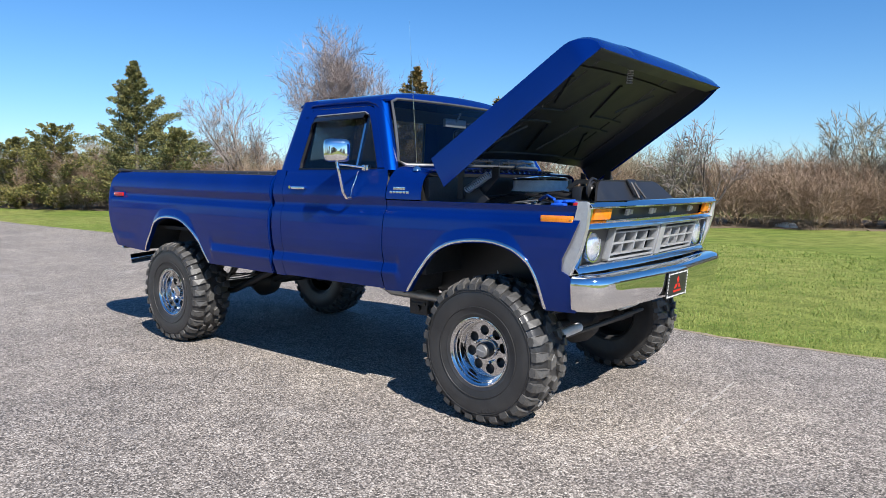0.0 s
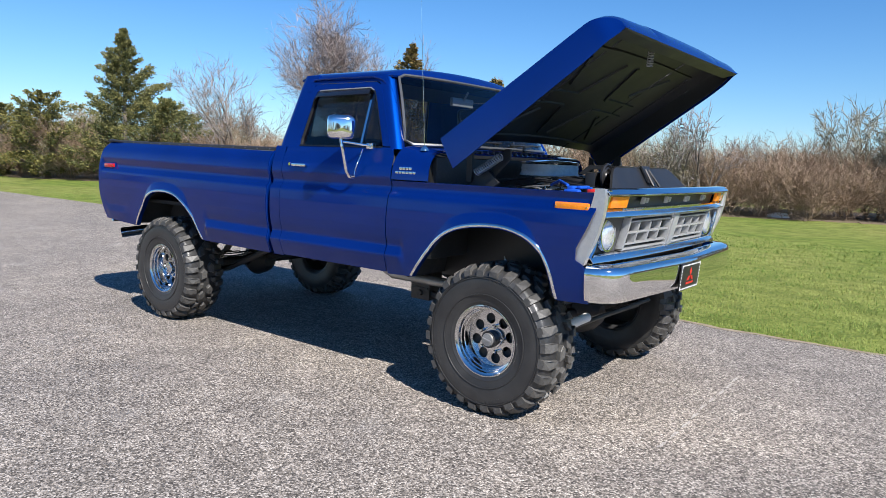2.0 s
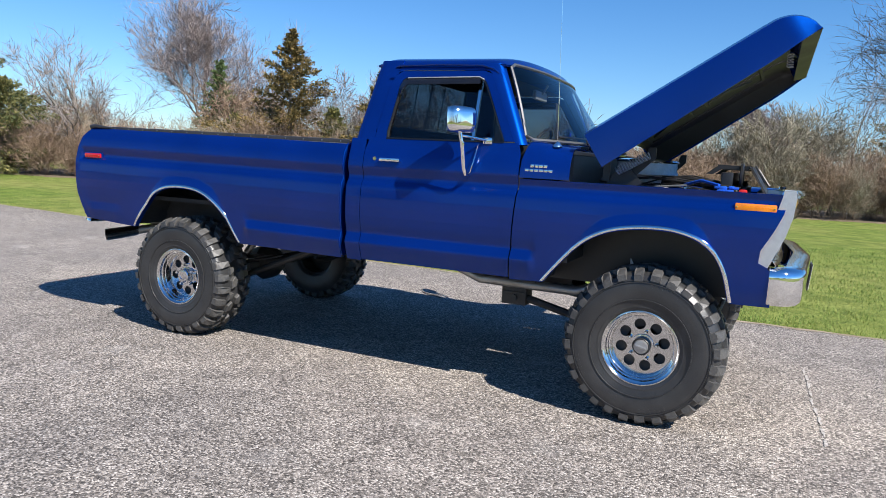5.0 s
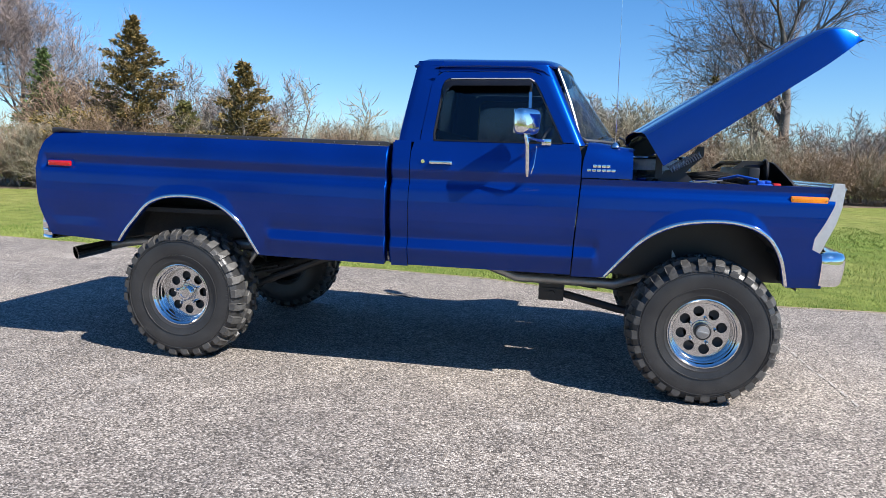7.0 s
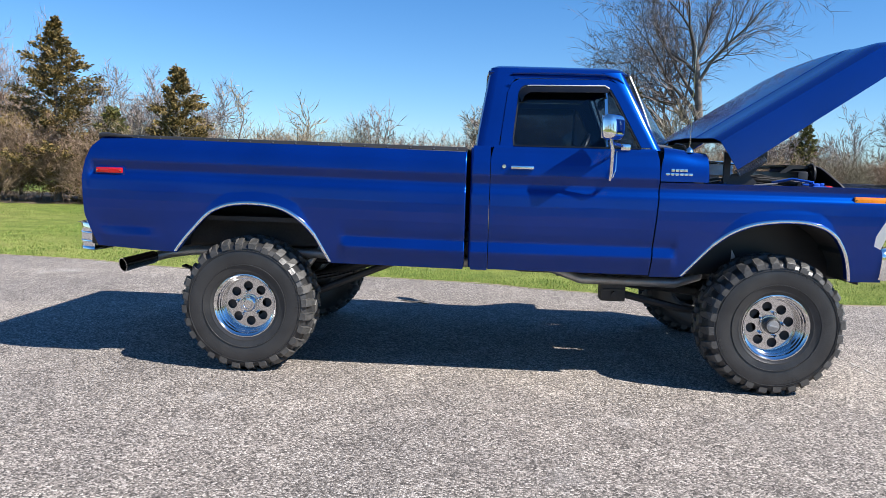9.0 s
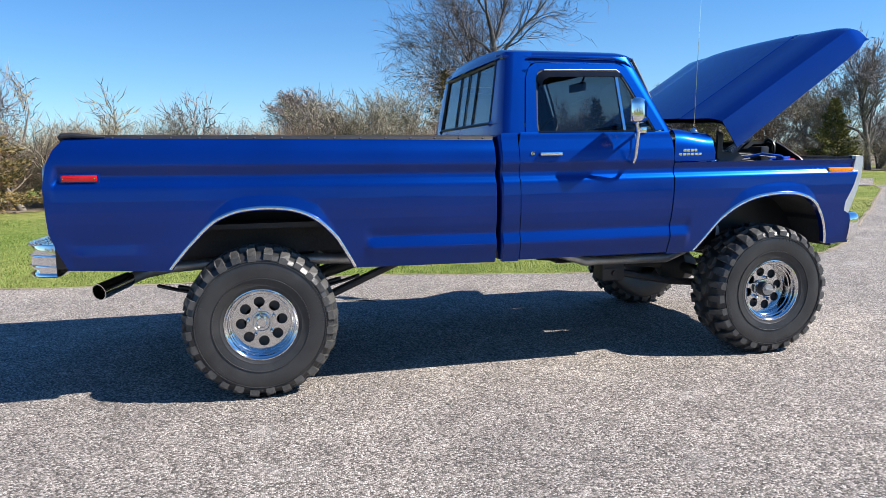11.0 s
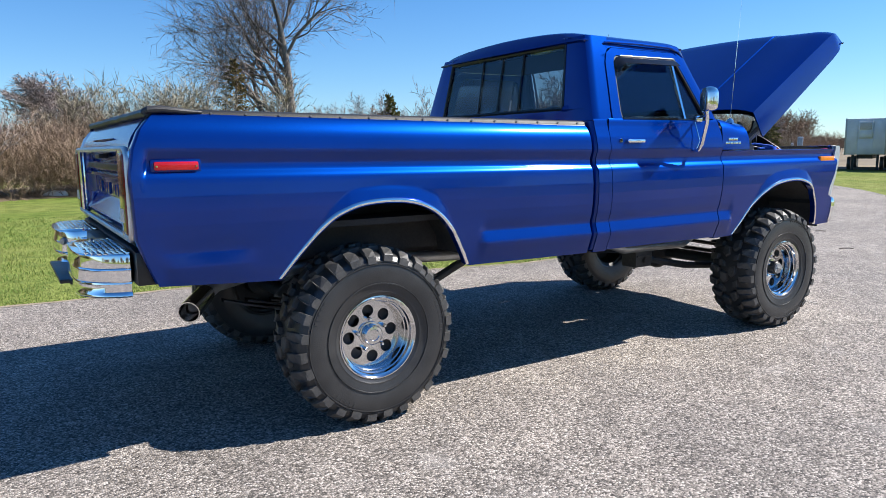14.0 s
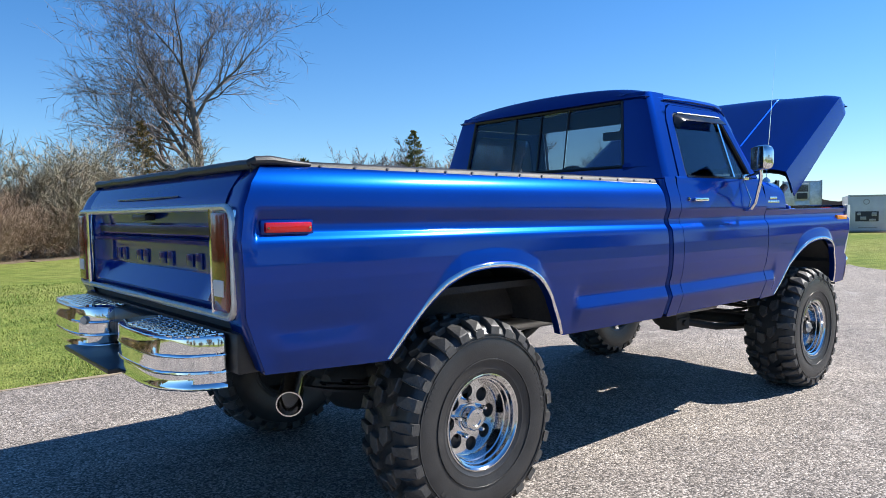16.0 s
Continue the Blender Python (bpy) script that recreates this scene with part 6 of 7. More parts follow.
def bare_tree(height, spread, seed, trunk_r=0.2, fork=0.25, stems=1, depth=4, kids=(5, 5, 5, 4), up=0.42, mat=TWIG, trunk_mat=BARK, twig_r=0.008, label="", name="tree", group=""):
    """A leafless tree: trunk and limbs that fork, down to twigs."""
    rng = random.Random(seed)
    tv, tf, cv, cf = [], [], [], []

    def grow(p, d, length, r, level):
        n = 6 if level == 0 else 4 if level < 3 and not (name == "shrub" and level) else 3 if level < depth else 1
        pts, rs = [p.copy()], [r]
        wob = 0.06 if level == 0 else 0.20
        q = p.copy()
        for k in range(1, n + 1):
            d = (d + Vector((rng.gauss(0, wob), rng.gauss(0, wob), rng.gauss(0, wob) + up * (0.30 if level == 1 else 0.16) * (level > 0)))).normalized()
            q = q + d * (length / n)
            pts.append(q.copy())
            rs.append(r * (1 - 0.72 * k / n))
        if level < 2 and not (name == "shrub" and level):
            limb(tv, tf, pts, rs, 7 if level == 0 and name != "shrub" else 4 if name == "shrub" else 5)
        elif level >= depth - 1 or name == "shrub":
            sprig(cv, cf, pts, max(r, twig_r) * (1.12 if name == "shrub" else 1.15), Vector((rng.gauss(0, 1), rng.gauss(0, 1), rng.gauss(0, 1))))
        else:
            limb(cv, cf, pts, [max(x, twig_r * 0.55) for x in rs], 3)
        if level >= depth:
            return
        c = kids[min(level, len(kids) - 1)]
        lo = fork if level == 0 else 0.2
        for i in range(c):
            t = lo + (1 - lo) * (i + rng.random() * 0.8) / c
            k = min(n - 1, int(t * n))
            f = t * n - k
            at = pts[k].lerp(pts[k + 1], min(1, f))
            rr = rs[k] + (rs[k + 1] - rs[k]) * min(1, f)
            axis = (pts[k + 1] - pts[k]).normalized()
            side = axis.orthogonal().normalized()
            side.rotate(Matrix.Rotation(rng.random() * 6.283, 3, axis))
            ang = rng.uniform(0.35, 0.85) if level else (1.15 - 0.75 * t + rng.uniform(-0.12, 0.12)) * spread
            nd = (axis * math.cos(ang) + side * math.sin(ang)).normalized()
            ln = length * rng.uniform(0.50, 0.78) * (1.05 - 0.40 * t if level == 0 else 0.92)
            grow(at, nd, ln, max(rr * 0.62, twig_r), level + 1)

    for s in range(stems):
        a = rng.random() * 6.283
        lean = 0.03 if stems == 1 else rng.uniform(0.1, 0.55)
        p0 = Vector((0, 0, -0.08)) if stems == 1 else Vector((rng.gauss(0, 0.35), rng.gauss(0, 0.35), -0.08))
        grow(p0, Vector((math.cos(a) * lean, math.sin(a) * lean, 1)).normalized(), height * (0.62 if stems == 1 else rng.uniform(0.35, 0.62)), trunk_r * (1 if stems == 1 else rng.uniform(0.5, 1)), 0)
    ob = tagged(new(name), label, "tree" if name != "shrub" else "shrub", group)
    top = max(max((v.z for v in cv), default=1), max((v.z for v in tv), default=1))
    k = height / top
    raw("trunk", [v * k for v in tv], tf, trunk_mat, ob, smooth=True)
    raw("crown", [v * k for v in cv], cf, mat, ob)
    return ob


def conifer(height, width, seed, mat, label, bare=0.06, ragged=0.3, count=2600, name="conifer", droop=-0.15, size=0.17, blunt=1.05):
    """An evergreen: tapered trunk, whorls of limbs, and many small flat sprays along them."""
    rng = random.Random(seed)
    tv, tf, cv, cf = [], [], [], []
    tip = Vector((rng.gauss(0, 0.1), rng.gauss(0, 0.1), height))
    limb(tv, tf, [Vector((0, 0, -0.1)), Vector((0, 0, height * 0.5)), tip], [height * 0.022, height * 0.012, 0.012], 7)
    n = int(height * 20)
    per = max(4, count // n)
    for i in range(n):
        t = bare + (1 - bare) * (i / n) ** 1.0
        z = t * height
        a = i * 2.399 + rng.gauss(0, 0.3)
        tier = 0.92 + 0.10 * math.sin(t * height * 4.3 + a * 1.5)
        reach = width * 0.5 * (1 - t) ** blunt * (0.75 + 0.25 * min(1, t * 6)) * tier * rng.uniform(1 - ragged * 0.9, 1 + ragged * 0.7) + 0.08
        rise = rng.uniform(0.0, 0.30) + (0.45 * t) + droop
        d = Vector((math.cos(a), math.sin(a), rise)).normalized()
        base = Vector((0, 0, z))
        end = base + d * reach
        limb(tv, tf, [base, end], [0.018 * (1 - t) + 0.006, 0.004], 3)
        for k in range(max(2, int(per * (0.35 + 1.3 * reach / width * 2)))):
            f = 0.15 + 0.87 * rng.random() ** 0.75
            c = base.lerp(end, f) + Vector((rng.gauss(0, 0.05), rng.gauss(0, 0.05), rng.gauss(0, 0.04))) * (0.7 + reach * (1.5 - f))
            dd = (d + Vector((rng.gauss(0, 0.55), rng.gauss(0, 0.55), rng.gauss(0.15, 0.45)))).normalized()
            u = dd.orthogonal().normalized()
            u.rotate(Matrix.Rotation(rng.random() * 6.283, 3, dd))
            L = size * rng.uniform(0.6, 1.3)
            w = L * rng.uniform(0.16, 0.30)
            b = len(cv)
            mid = c + dd * L * 0.45 + u.cross(dd) * L * 0.08
            cv.extend((c, mid + u * w, c + dd * L, mid - u * w))
            cf.append((b, b + 1, b + 2, b + 3))
    ob = tagged(new(name), label, "tree")
    raw("trunk", tv, tf, BARK, ob, smooth=True)
    raw("crown", cv, cf, mat, ob)
    return ob


def place(ob, x, y, turn=0.0, k=1.0):
    ob.matrix_basis = pose(x, y, -0.02, 0, 0, turn) @ Matrix.Diagonal((k, k, k, 1))
    return ob


place(conifer(6.6, 6.4, 11, SPRUCE, "tall dense olive-green spruce at the lawn's edge", count=60000, ragged=0.6, size=0.105, droop=0.05), -26.9, 12.0)
place(conifer(3.7, 5.0, 12, CEDAR, "low ragged dark green cedar beside the spruce", count=17000, ragged=0.85, size=0.12, blunt=0.55), -29.6, 9.6)
place(conifer(3.6, 5.0, 13, SPRUCE, "bushy olive cedar with a rounded top", count=17000, ragged=0.7, size=0.12, blunt=0.6), -24.6, 12.6)
place(conifer(3.2, 4.6, 14, CEDAR, "dark ragged cedar in the tree belt", count=14000, ragged=0.85, size=0.12, blunt=0.55), -33.0, 9.2)
place(conifer(5.7, 5.4, 15, RUST, "thin reddish cedar with a sparse top", count=28000, ragged=0.85, size=0.115), -13.8, 16.2)
place(conifer(4.9, 3.4, 16, PINE, "slim fresh green pine", count=11000, ragged=0.6, size=0.115), -18.5, 17.7)
place(conifer(4.2, 4.2, 17, RUST, "rust-tinged cedar in the tree belt", count=16000, ragged=0.6, size=0.115), -9.7, 15.9)
place(conifer(3.0, 3.0, 18, CEDAR, "small yellowish green cedar", count=10608, ragged=0.6, size=0.115), -12.2, 16.6)
place(conifer(2.7, 2.8, 19, CEDAR, "small yellowish green cedar", count=8840, ragged=0.6, size=0.115), -16.6, 16.4)
place(conifer(5.8, 4.4, 20, RUST, "brownish cedar beside the big bare tree", count=11000, ragged=0.7, size=0.115), 7.2, 31.5)
place(conifer(4.2, 2.6, 21, CEDAR, "dark green cedar far across the lawn", count=4680, ragged=0.6), 15.3, 30.5)
place(conifer(6.3, 4.2, 22, CEDAR, "ragged dark cedar far across the lawn", count=9000, ragged=0.9, size=0.13), 23.2, 31.0)
place(bare_tree(6.2, 0.85, 45, trunk_r=0.10, fork=0.10, stems=4, depth=4, kids=(9, 7, 6, 6), up=0.45, label="rounded grey bare tree beside the ragged cedar", twig_r=0.013), 23.6, 34.0)
place(bare_tree(5.6, 0.6, 46, trunk_r=0.07, fork=0.3, depth=4, kids=(6, 5, 4, 3), up=0.6, label="slender leafless tree far across the lawn", twig_r=0.012), 17.8, 30.5)

place(bare_tree(17.0, 1.12, 31, trunk_r=0.38, fork=0.17, depth=5, kids=(12, 9, 6, 5, 4), up=0.24, mat=DARKTWIG, label="large bare spreading tree with dark twigs", twig_r=0.0100), 11.4, 35.0, 35)
place(bare_tree(9.2, 0.66, 32, trunk_r=0.15, fork=0.16, depth=5, kids=(14, 9, 7, 6, 4), up=0.75, mat=PURPLE, label="bare rounded tree with fine purplish twigs", twig_r=0.0085), -19.8, 18.2)
place(bare_tree(6.2, 0.8, 33, trunk_r=0.10, fork=0.1, stems=3, depth=4, kids=(6, 6, 5, 5), label="leafless grey multi-stemmed tree in the belt", twig_r=0.007), -22.8, 15.6)
place(bare_tree(4.9, 0.8, 34, trunk_r=0.10, fork=0.15, stems=2, depth=4, kids=(6, 5, 4, 3), label="leafless grey tree behind the spruce", twig_r=0.010), -28.0, 16.6)
place(bare_tree(4.8, 0.8, 35, trunk_r=0.09, fork=0.1, stems=3, depth=4, kids=(5, 5, 4, 3), mat=BUDS, label="pale budding tree in the belt", twig_r=0.009), -8.6, 18.2)
place(bare_tree(3.9, 0.8, 36, trunk_r=0.09, fork=0.1, stems=3, depth=4, kids=(5, 5, 4, 3), label="bare bushy tree in the belt", twig_r=0.009), -4.6, 19.2)
round_tree = bare_tree(7.4, 1.0, 37, trunk_r=0.14, fork=0.12, depth=5, kids=(12, 9, 7, 6, 5), up=0.45, mat=PURPLE, label="rounded bare tree far across the lawn", twig_r=0.018)
round_tree.matrix_basis = pose(1.8, 66, -0.02) @ Matrix.Diagonal((1.9, 1.9, 1.16, 1))
place(bare_tree(7.0, 0.8, 38, trunk_r=0.10, fork=0.2, stems=1, depth=4, kids=(5, 5, 4, 3), label="thin crooked bare tree in the belt", twig_r=0.010), 5.4, 30.0)
place(bare_tree(5.2, 0.8, 39, trunk_r=0.09, fork=0.1, stems=3, depth=4, kids=(5, 5, 4, 3), mat=BUDS, label="yellowish budding tree in the belt", twig_r=0.010), 8.0, 28.0)
place(bare_tree(8.5, 0.85, 40, trunk_r=0.2, fork=0.2, depth=5, kids=(8, 6, 5, 4, 3), label="far bare rounded tree by the drive", twig_r=0.025), 40.0, 44.0)

# pale bushy bare trees that rise over the brush
belt = [bare_tree(4.7, 0.8, 70 + i, trunk_r=0.075, fork=0.08, stems=5, depth=4, kids=(7, 6, 6, 6), up=0.35, mat=(TWIG, BUDS, BRUSH)[i], label=("pale grey bare bushy tree in the belt", "yellowish budding bushy tree in the belt", "brownish bare bushy tree in the belt")[i], twig_r=0.0088, group="bare belt trees") for i in range(3)]
rng = random.Random(17)
spots = [(-36, 12.5), (-32.5, 14), (-25.8, 16.5), (-17.8, 19.5), (-13.2, 19.2), (-11.2, 20.4), (-7.0, 21.2), (-2.6, 22.0), (-0.4, 24.2), (1.8, 24.6), (4.0, 26.6), (9.6, 29.5), (13.6, 30.5), (16.0, 33), (19.0, 33.5), (23.5, 34), (27, 36.5), (30.5, 37), (35.5, 36), (39, 35.5), (44, 34.5), (49, 35.5), (55, 37), (62, 39), (70, 42), (78, 45)]
for i, (x, y) in enumerate(spots):
    ob = belt[i] if i < 3 else copy_thing(belt[rng.randrange(3)], Matrix.Identity(4))
    place(ob, x + rng.gauss(0, 0.4), y + rng.gauss(0, 0.4), rng.uniform(0, 360), rng.uniform(0.8, 1.12) * (1.25 if x > 26 else 0.62 if -9 < x < 0.5 else 1.15 if 0.5 <= x < 9 else 1.0))
place(conifer(4.4, 3.6, 23, CEDAR, "dark dense cedar beyond the drive", count=9000, ragged=0.5), 31.5, 31.6)
place(conifer(3.2, 2.4, 24, CEDAR, "dark cedar in the far brush", count=6000, ragged=0.6, size=0.12), 38.0, 22.6)
place(bare_tree(7.6, 1.25, 44, trunk_r=0.22, fork=0.16, depth=5, kids=(8, 6, 5, 4, 4), up=0.35, mat=TWIG, label="bare tree with a broad flat crown beyond the drive", twig_r=0.014), 45.2, 32.1)
place(bare_tree(9.5, 0.9, 41, trunk_r=0.24, fork=0.16, depth=5, kids=(9, 7, 5, 4, 3), up=0.5, label="bare spreading tree beyond the drive", twig_r=0.022), 36.0, 33.5)

# brush belt: bushes of many thin stems, copied round
protos = [bare_tree(3.1, 0.7, 50 + i, trunk_r=0.010, fork=0.12, stems=16, depth=3, kids=(9, 7, 6), mat=BRUSH if i < 3 else BUDS, trunk_mat=BRUSH if i < 3 else TWIG, twig_r=0.0050, name="shrub",
                    label="dense leafless brown brush bush" if i < 3 else "leafless olive-tinged brush bush", group="brush belt") for i in range(5)]
rng = random.Random(7)
line = [(-38, 8.2), (-30, 10.2), (-24, 13.4), (-16, 15.6), (-9, 17.6), (-3, 20.5), (3, 23.5), (12, 26.5), (22, 31), (32, 34.5), (42, 31.5), (52, 32.5), (66, 37), (84, 44)]
k = 0
for (xa, ya), (xb, yb) in zip(line, line[1:]):
    n = max(3, int(math.hypot(xb - xa, yb - ya) / (1.2 if xb < 25 else 1.9)))
    for i in range(n):
        t = (i + rng.random() * 0.7) / n
        x, y = xa + (xb - xa) * t, ya + (yb - ya) * t
        for row in range(3 if -10 < x < 8 else 2 if x < 26 else 1):
            m = pose(x + rng.gauss(0, 0.4), y + row * 1.6 + rng.gauss(0, 0.35), -0.05, 0, 0, rng.uniform(0, 360)) @ Matrix.Scale(rng.uniform(0.72, 1.12), 4)
            if k < 5:
                ob = protos[k]
                ob.matrix_basis = m
            else:
                src = protos[rng.randrange(5)]
                ob = copy_thing(src, Matrix.Identity(4))
                ob.matrix_basis = m
            k += 1

litter_bm = bmesh.new()
rows = []
for (xa, ya), (xb, yb) in zip(line, line[1:]):
    for t in np.linspace(0, 1, 60)[:-1]:
        x, y = xa + (xb - xa) * t, ya + (yb - ya) * t
        rag = 0.55 * noise.noise((x * 0.6, 2, 0)) + 0.35 * noise.noise((x * 2.3, 5, 0)) + 0.25 * noise.noise((x * 7.0, 8, 0))
        rows.append([(x + 0.35, y - 0.9 + rag, -0.03), (x + 0.2, y - 0.6 + rag, 0.010), (x, y + 2.0, 0.014), (x, y + 7.0, 0.010)])
grid(litter_bm, rows)
tagged(part("undergrowth", litter_bm, material("leaf_litter", (0.075, 0.055, 0.034), (0.20, 0.15, 0.095), rough=0.95, scale=1.4, fine=24, bump=0.8, fine_mix=0.5), smooth=0), "brown leaf litter lying under the brush belt", "leaf litter", kind="structure")
# the belt goes on behind the walk, across the road's other verge
for i in range(26):
    src = belt[rng.randrange(3)] if i % 3 == 0 else protos[rng.randrange(5)]
    copy_thing(src, Matrix.Identity(4)).matrix_basis = pose(-50 + 5.6 * i + rng.gauss(0, 0.8), -29 + rng.gauss(0, 1.2), -0.05, 0, 0, rng.uniform(0, 360)) @ Matrix.Scale(rng.uniform(1.2, 1.8), 4)

# ---------------------------------------------------------------- grass blades beside the road
rng = random.Random(3)
gv, gf = [], []
for i in range(190000):
    x = rng.uniform(-9, 8.0) if rng.random() < 0.8 else rng.uniform(-22, 14)
    y = road_edge(x) + 10.0 * rng.random() ** 1.7 - 0.02
    clump = noise.noise((x * 1.7, y * 1.7, 0)) + 0.6 * noise.noise((x * 5.1, y * 5.1, 3))
    if clump < -0.25 and rng.random() < 0.6:
        continue
    h = rng.uniform(0.012, 0.034) * (1 + 0.9 * max(0, clump))
    a = rng.random() * 6.283
    w = rng.uniform(0.002, 0.0042) * (1 + 0.14 * max(0.0, y - 2.5))
    lean = rng.uniform(0.2, 1.3) * h
    b = len(gv)
    dx, dy = math.cos(a) * w, math.sin(a) * w
    gv.extend(((x - dx, y - dy, -0.025), (x + dx, y + dy, -0.025), (x + math.sin(a) * lean, y - math.cos(a) * lean, h - 0.02)))
    gf.append((b, b + 1, b + 2))
grass = raw("grass", gv, gf, GRASS)
tagged(grass, "short green lawn grass along the asphalt edge", "grass", kind="stuff")

# ---------------------------------------------------------------- far yard
TRAILER = material("white_trailer_panel", (0.62, 0.63, 0.64), (0.50, 0.51, 0.52), rough=0.4, metal=0.2, scale=1.5)
QUILT = material("dented_bright_metal", (0.62, 0.63, 0.64), (0.38, 0.39, 0.40), rough=0.3, metal=0.7, scale=3.0, fine=7.0, bump=0.9)
DARKBOX = material("dark_unit", (0.03, 0.03, 0.035), (0.05, 0.05, 0.055), rough=0.6)


def trailer(x, y, turn, k, label, dark):
    ob = tagged(new("box_trailer"), label, "trailer", "parked trailers")
    bm = box(bmesh.new(), 0, 9.0, -1.28, 1.28, 1.15, 3.75, 0.06)
    body = part("body", bm, TRAILER, ob)
    for y0 in (-1.27, 1.27):
        part("corner_post", box(bmesh.new(), -0.03, 0.08, y0 - 0.05, y0 + 0.05, 1.12, 3.78, 0.01), STEEL, body)
    unit = part("cooling_unit", box(bmesh.new(), -0.22, 0.0, -0.45, 0.45, 2.35, 3.55, 0.05), TRAILER, ob, "cooling unit with a grille")
    part("unit_opening", box(bmesh.new(), -0.24, -0.21, -0.38, 0.38, 2.95, 3.45, 0.01), DARKBOX if dark else STEEL, unit, "dark opening")
    part("unit_motor", box(bmesh.new(), -0.25, -0.21, -0.36, 0.36, 2.42, 2.85, 0.04), DARKBOX if dark else TRAILER, unit)
    for i in range(6):
        part("louvre", box(bmesh.new(), -0.25, -0.235, -0.36, 0.36, 2.98 + i * 0.08, 3.0 + i * 0.08), STEEL, unit)
    for yy in (-0.86, 0.86):
        part("front_panel", box(bmesh.new(), -0.03, -0.004, yy - 0.34, yy + 0.34, 1.25, 3.62, 0.012), QUILT if dark else TRAILER, body, "dented bright metal panel")
    part("lower_panel", box(bmesh.new(), -0.03, -0.004, -0.46, 0.46, 1.25, 2.28, 0.012), QUILT if dark else TRAILER, body, "dented bright metal panel")
    for xx in (1.4, 6.5, 7.6):
        for yy in (-1.05, 1.05):
            bm = lathe(bmesh.new(), [(0.0, -0.13), (0.25, -0.14), (0.48, -0.12), (0.50, 0.0), (0.48, 0.12), (0.0, 0.13)], 20, (xx, yy, 0.50))
            part("wheel", bm, RUBBER, ob)
    part("underframe", box(bmesh.new(), 0.6, 8.6, -0.5, 0.5, 0.85, 1.15), BLACK, ob)
    for yy in (-0.8, 0.8):
        part("landing_leg", box(bmesh.new(), 0.8, 0.95, yy - 0.08, yy + 0.08, 0.0, 1.15), BLACK, ob)
    ob.matrix_basis = pose(x, y, -0.02, 0, 0, turn) @ Matrix.Scale(k, 4)
    return ob


trailer(34.8, 12.75, 23, 0.71, "silver box trailer with a dark cooling unit", True)
trailer(34.9, 15.25, 23, 0.71, "white box trailer with a grey cooling grille", False)
box_ob = tagged(new("cargo_container"), "white refrigerated container standing on the field edge", "container")
body = part("body", box(bmesh.new(), 0, 12.0, -1.22, 1.22, 0.06, 2.58, 0.03), TRAILER, box_ob)
for yy in (-1.17, 1.17):
    part("corner_post", box(bmesh.new(), -0.03, 0.12, yy - 0.06, yy + 0.06, 0.0, 2.62, 0.01), TRAILER, body)
for zz in (0.10, 2.54):
    part("end_rail", box(bmesh.new(), -0.025, 0.08, -1.12, 1.12, zz - 0.06, zz + 0.06, 0.01), STEEL, body)
part("machinery_recess", box(bmesh.new(), -0.02, 0.02, -0.62, 0.78, 0.75, 1.45, 0.01), DARKBOX, box_ob, "dark machinery opening")
for yy, zz, w, h in ((-0.35, 1.25, 0.30, 0.26), (0.30, 0.98, 0.36, 0.22), (-0.25, 0.86, 0.42, 0.14), (0.55, 1.28, 0.22, 0.18)):
    part("machinery_block", box(bmesh.new(), -0.05, -0.018, yy - w / 2, yy + w / 2, zz - h / 2, zz + h / 2, 0.008), STEEL, box_ob, "grey machinery block")
part("emblem", lathe(bmesh.new(), [(0.20, 0.0), (0.20, -0.02), (0.14, -0.02), (0.14, 0.0)], 24, (-0.012, 0.12, 2.12), "x"), STEEL, box_ob, "grey ring emblem")
part("writing_bar", box(bmesh.new(), -0.02, 0.0, -0.55, 0.6, 0.28, 0.36), STEEL, box_ob, "faded writing bar")
box_ob.matrix_basis = pose(34.9, 9.62, -0.02, 0, 0, 21.7) @ Matrix.Scale(0.71, 4)
crate = tagged(new("utility_box"), "low dark utility box with a pale end on the far lawn", "box")
part("body", box(bmesh.new(), -0.5, 0.5, -0.55, 0.55, 0.0, 0.5, 0.03), DARKBOX, crate)
part("end_panel", box(bmesh.new(), -0.52, -0.499, -0.5, -0.1, 0.05, 0.45, 0.01), WHITE, crate, "pale end panel")
crate.matrix_basis = pose(40.2, 27.0, -0.02, 0, 0, 35)
bin_ob = tagged(new("refuse_bin"), "dark green metal refuse bin on the far lawn", "bin")
part("body", box(bmesh.new(), -0.42, 0.42, -0.40, 0.40, 0.0, 0.92, 0.03), material("dark_green_bin", (0.015, 0.04, 0.03), (0.02, 0.05, 0.035), rough=0.6), bin_ob)
part("lid", box(bmesh.new(), -0.45, 0.45, -0.43, 0.43, 0.92, 0.99, 0.03), DARKBOX, bin_ob)
part("label_plate", box(bmesh.new(), -0.45, -0.42, -0.12, 0.12, 0.68, 0.76, 0.005), WHITE, bin_ob, "pale label plate")
bin_ob.matrix_basis = pose(34.5, 19.9, -0.02, 0, 0, 33) @ Matrix.Scale(1.12, 4)
for x, y, h, w in ((43.7, 24.0, 1.9, 1.0), (43.9, 24.7, 1.5, 0.45)):
    cab_ob = tagged(new("metal_cabinet"), "tall grey metal cabinet standing on the yard", "cabinet", "grey yard cabinets")
    part("body", box(bmesh.new(), -0.22 * w, 0.22 * w, -0.17 * w, 0.17 * w, 0.0, h, 0.02), TRAILER, cab_ob)
    part("door", box(bmesh.new(), -0.22 * w - 0.012, -0.22 * w + 0.002, -0.13 * w, 0.13 * w, 0.08, h - 0.08, 0.004), STEEL, cab_ob)
    cab_ob.matrix_basis = pose(x, y, -0.02, 0, 0, 30)
bm = bmesh.new()
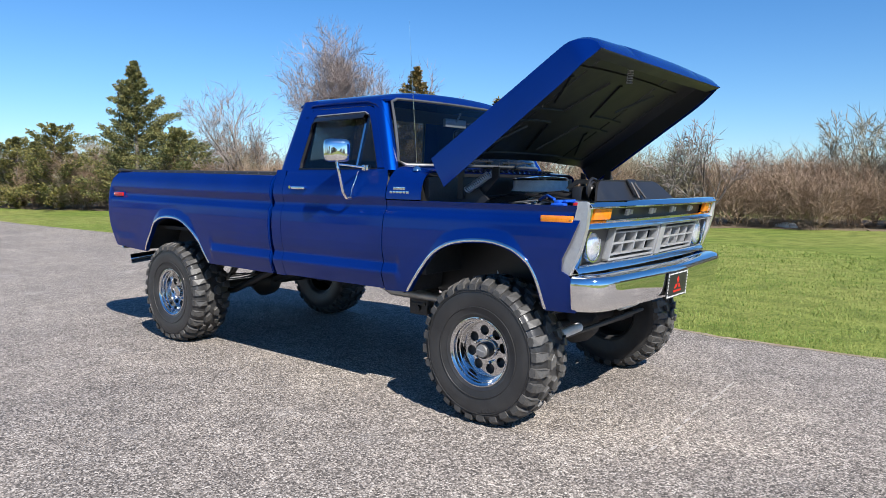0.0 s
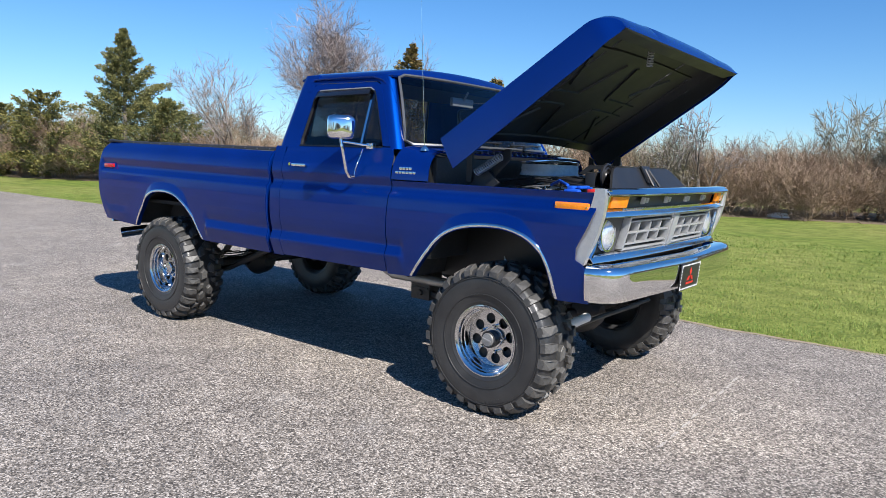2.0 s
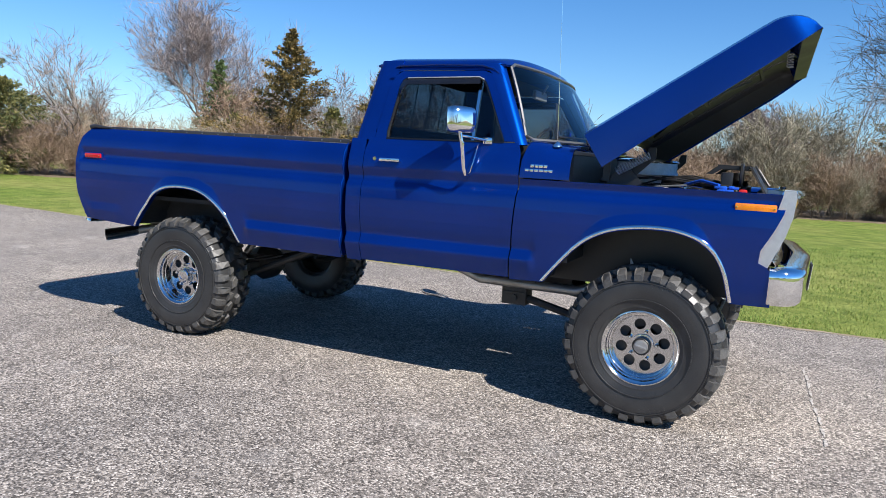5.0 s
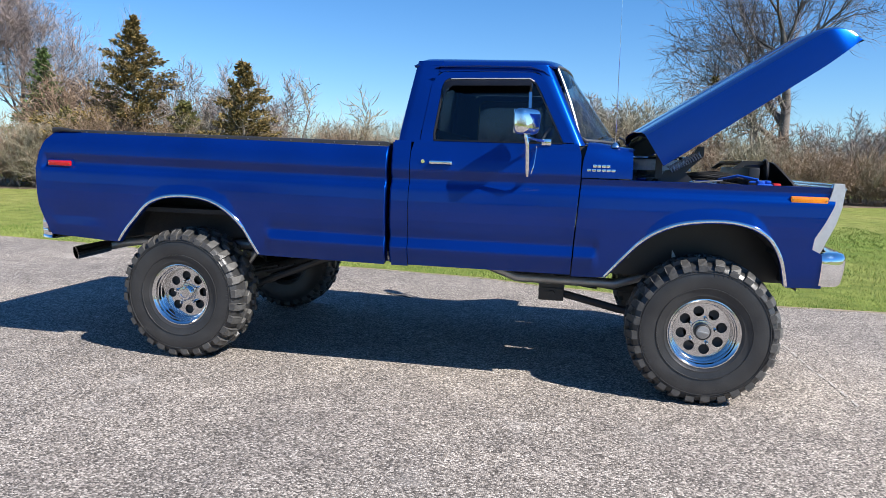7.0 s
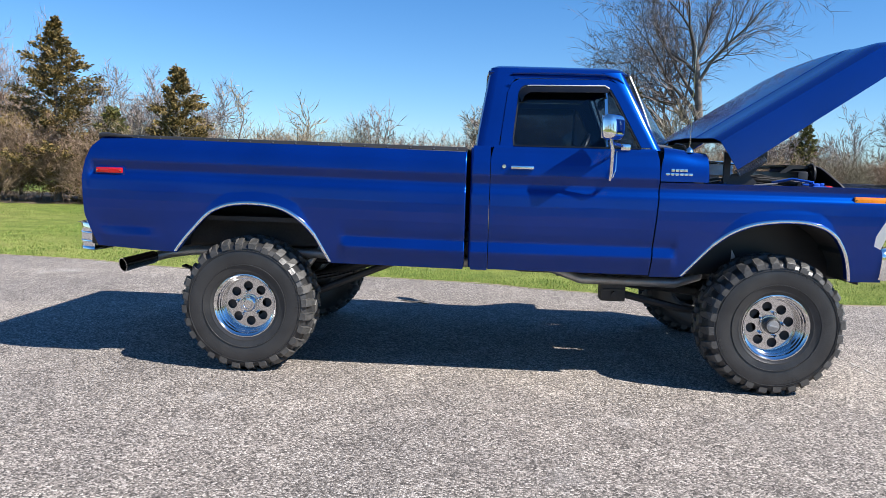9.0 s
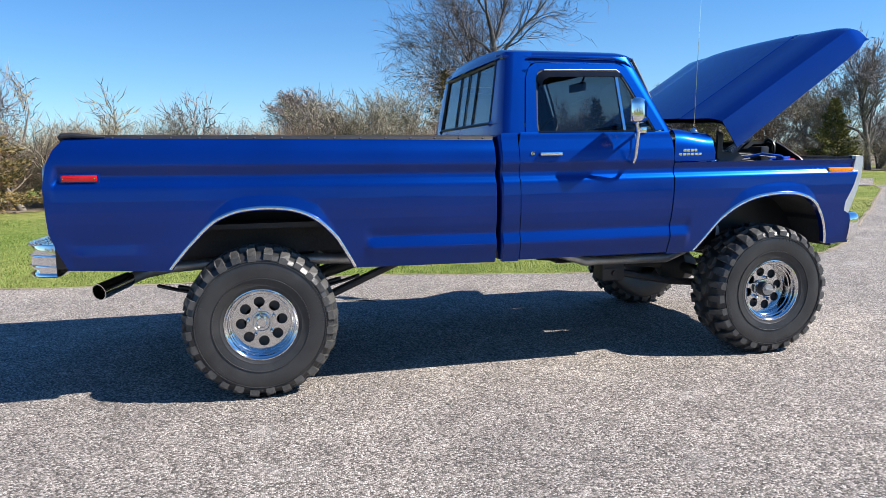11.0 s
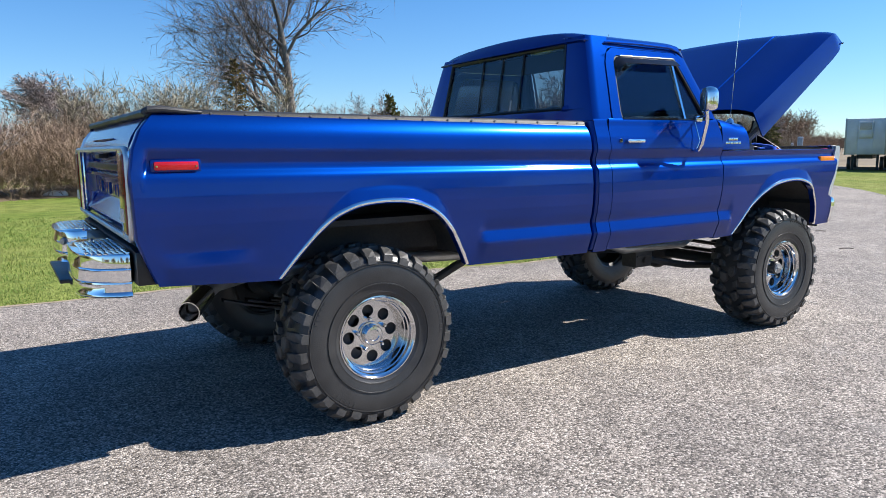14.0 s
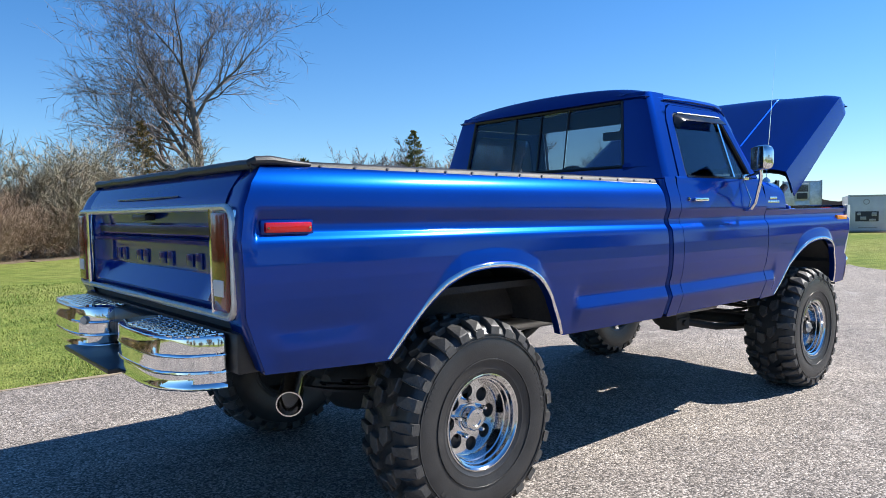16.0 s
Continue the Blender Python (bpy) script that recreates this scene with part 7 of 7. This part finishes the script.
grid(bm, [[(x, y, 0.006) for x in np.linspace(32.6 + 0.5 * max(0, y - 13), 400, 14)] for y in np.linspace(-20, 200, 12)])
tagged(part("field", bm, material("dry_field", (0.13, 0.10, 0.06), (0.23, 0.18, 0.115), rough=0.95, scale=0.05, fine=2.0), smooth=0), "dry brown field beyond the lawn", "field", kind="structure")
bm = bmesh.new()
rows = []
for i in range(90):
    a = radians(-5 + 50 * i / 89)
    h = 3.2 + 1.3 * noise.noise((i * 0.35, 0, 0)) + 0.6 * noise.noise((i * 1.3, 4, 0))
    rows.append([(260 * math.cos(a), 260 * math.sin(a), z) for z in (-0.5, h * 0.6, h)])
grid(bm, rows)
tagged(part("backdrop", bm, material("far_hedgerow", (0.10, 0.075, 0.055), (0.17, 0.13, 0.095), rough=1.0, scale=0.08, fine=0.9), smooth=0), "distant brown hedgerow along the horizon", "hedgerow", kind="structure")
bm = bmesh.new()
bmesh.ops.create_icosphere(bm, subdivisions=3, radius=0.5)
for v in bm.verts:
    v.co *= 1 + 0.25 * noise.noise(v.co * 3)
    v.co.x *= 0.75
    v.co.y *= 0.5
    v.co.z = max(-0.05, v.co.z * 0.34)
rock = part("rock", bm, material("pale_stone", (0.55, 0.54, 0.51), (0.70, 0.69, 0.66), rough=0.9, scale=3, bump=0.4))
tagged(rock, "pale flat stone lying on the lawn", "rock")
rock.location = (-1.6, 21.0, 0.0)

rng = random.Random(9)
for x, y, a, L in ((7.67, 2.05, -40, 0.16), (6.1, 0.82, -35, 0.18), (-0.82, 1.60, -30, 0.34), (9.1, 3.9, 10, 0.12)):
    bm = tube(bmesh.new(), [(-L / 2, 0, 0.006), (-L / 6, rng.uniform(-0.015, 0.015), 0.010), (L / 6, rng.uniform(-0.02, 0.02), 0.007), (L / 2, 0, 0.006)], 0.006, 6)
    tube(bm, [(0, 0, 0.008), (L * 0.2, L * 0.16, 0.010)], 0.003, 5)
    twig = part("twig", bm, BARK)
    tagged(twig, "small dry brown twig lying on the asphalt", "twig", "fallen twigs")
    twig.matrix_basis = pose(x, y, 0, 0, 0, a)
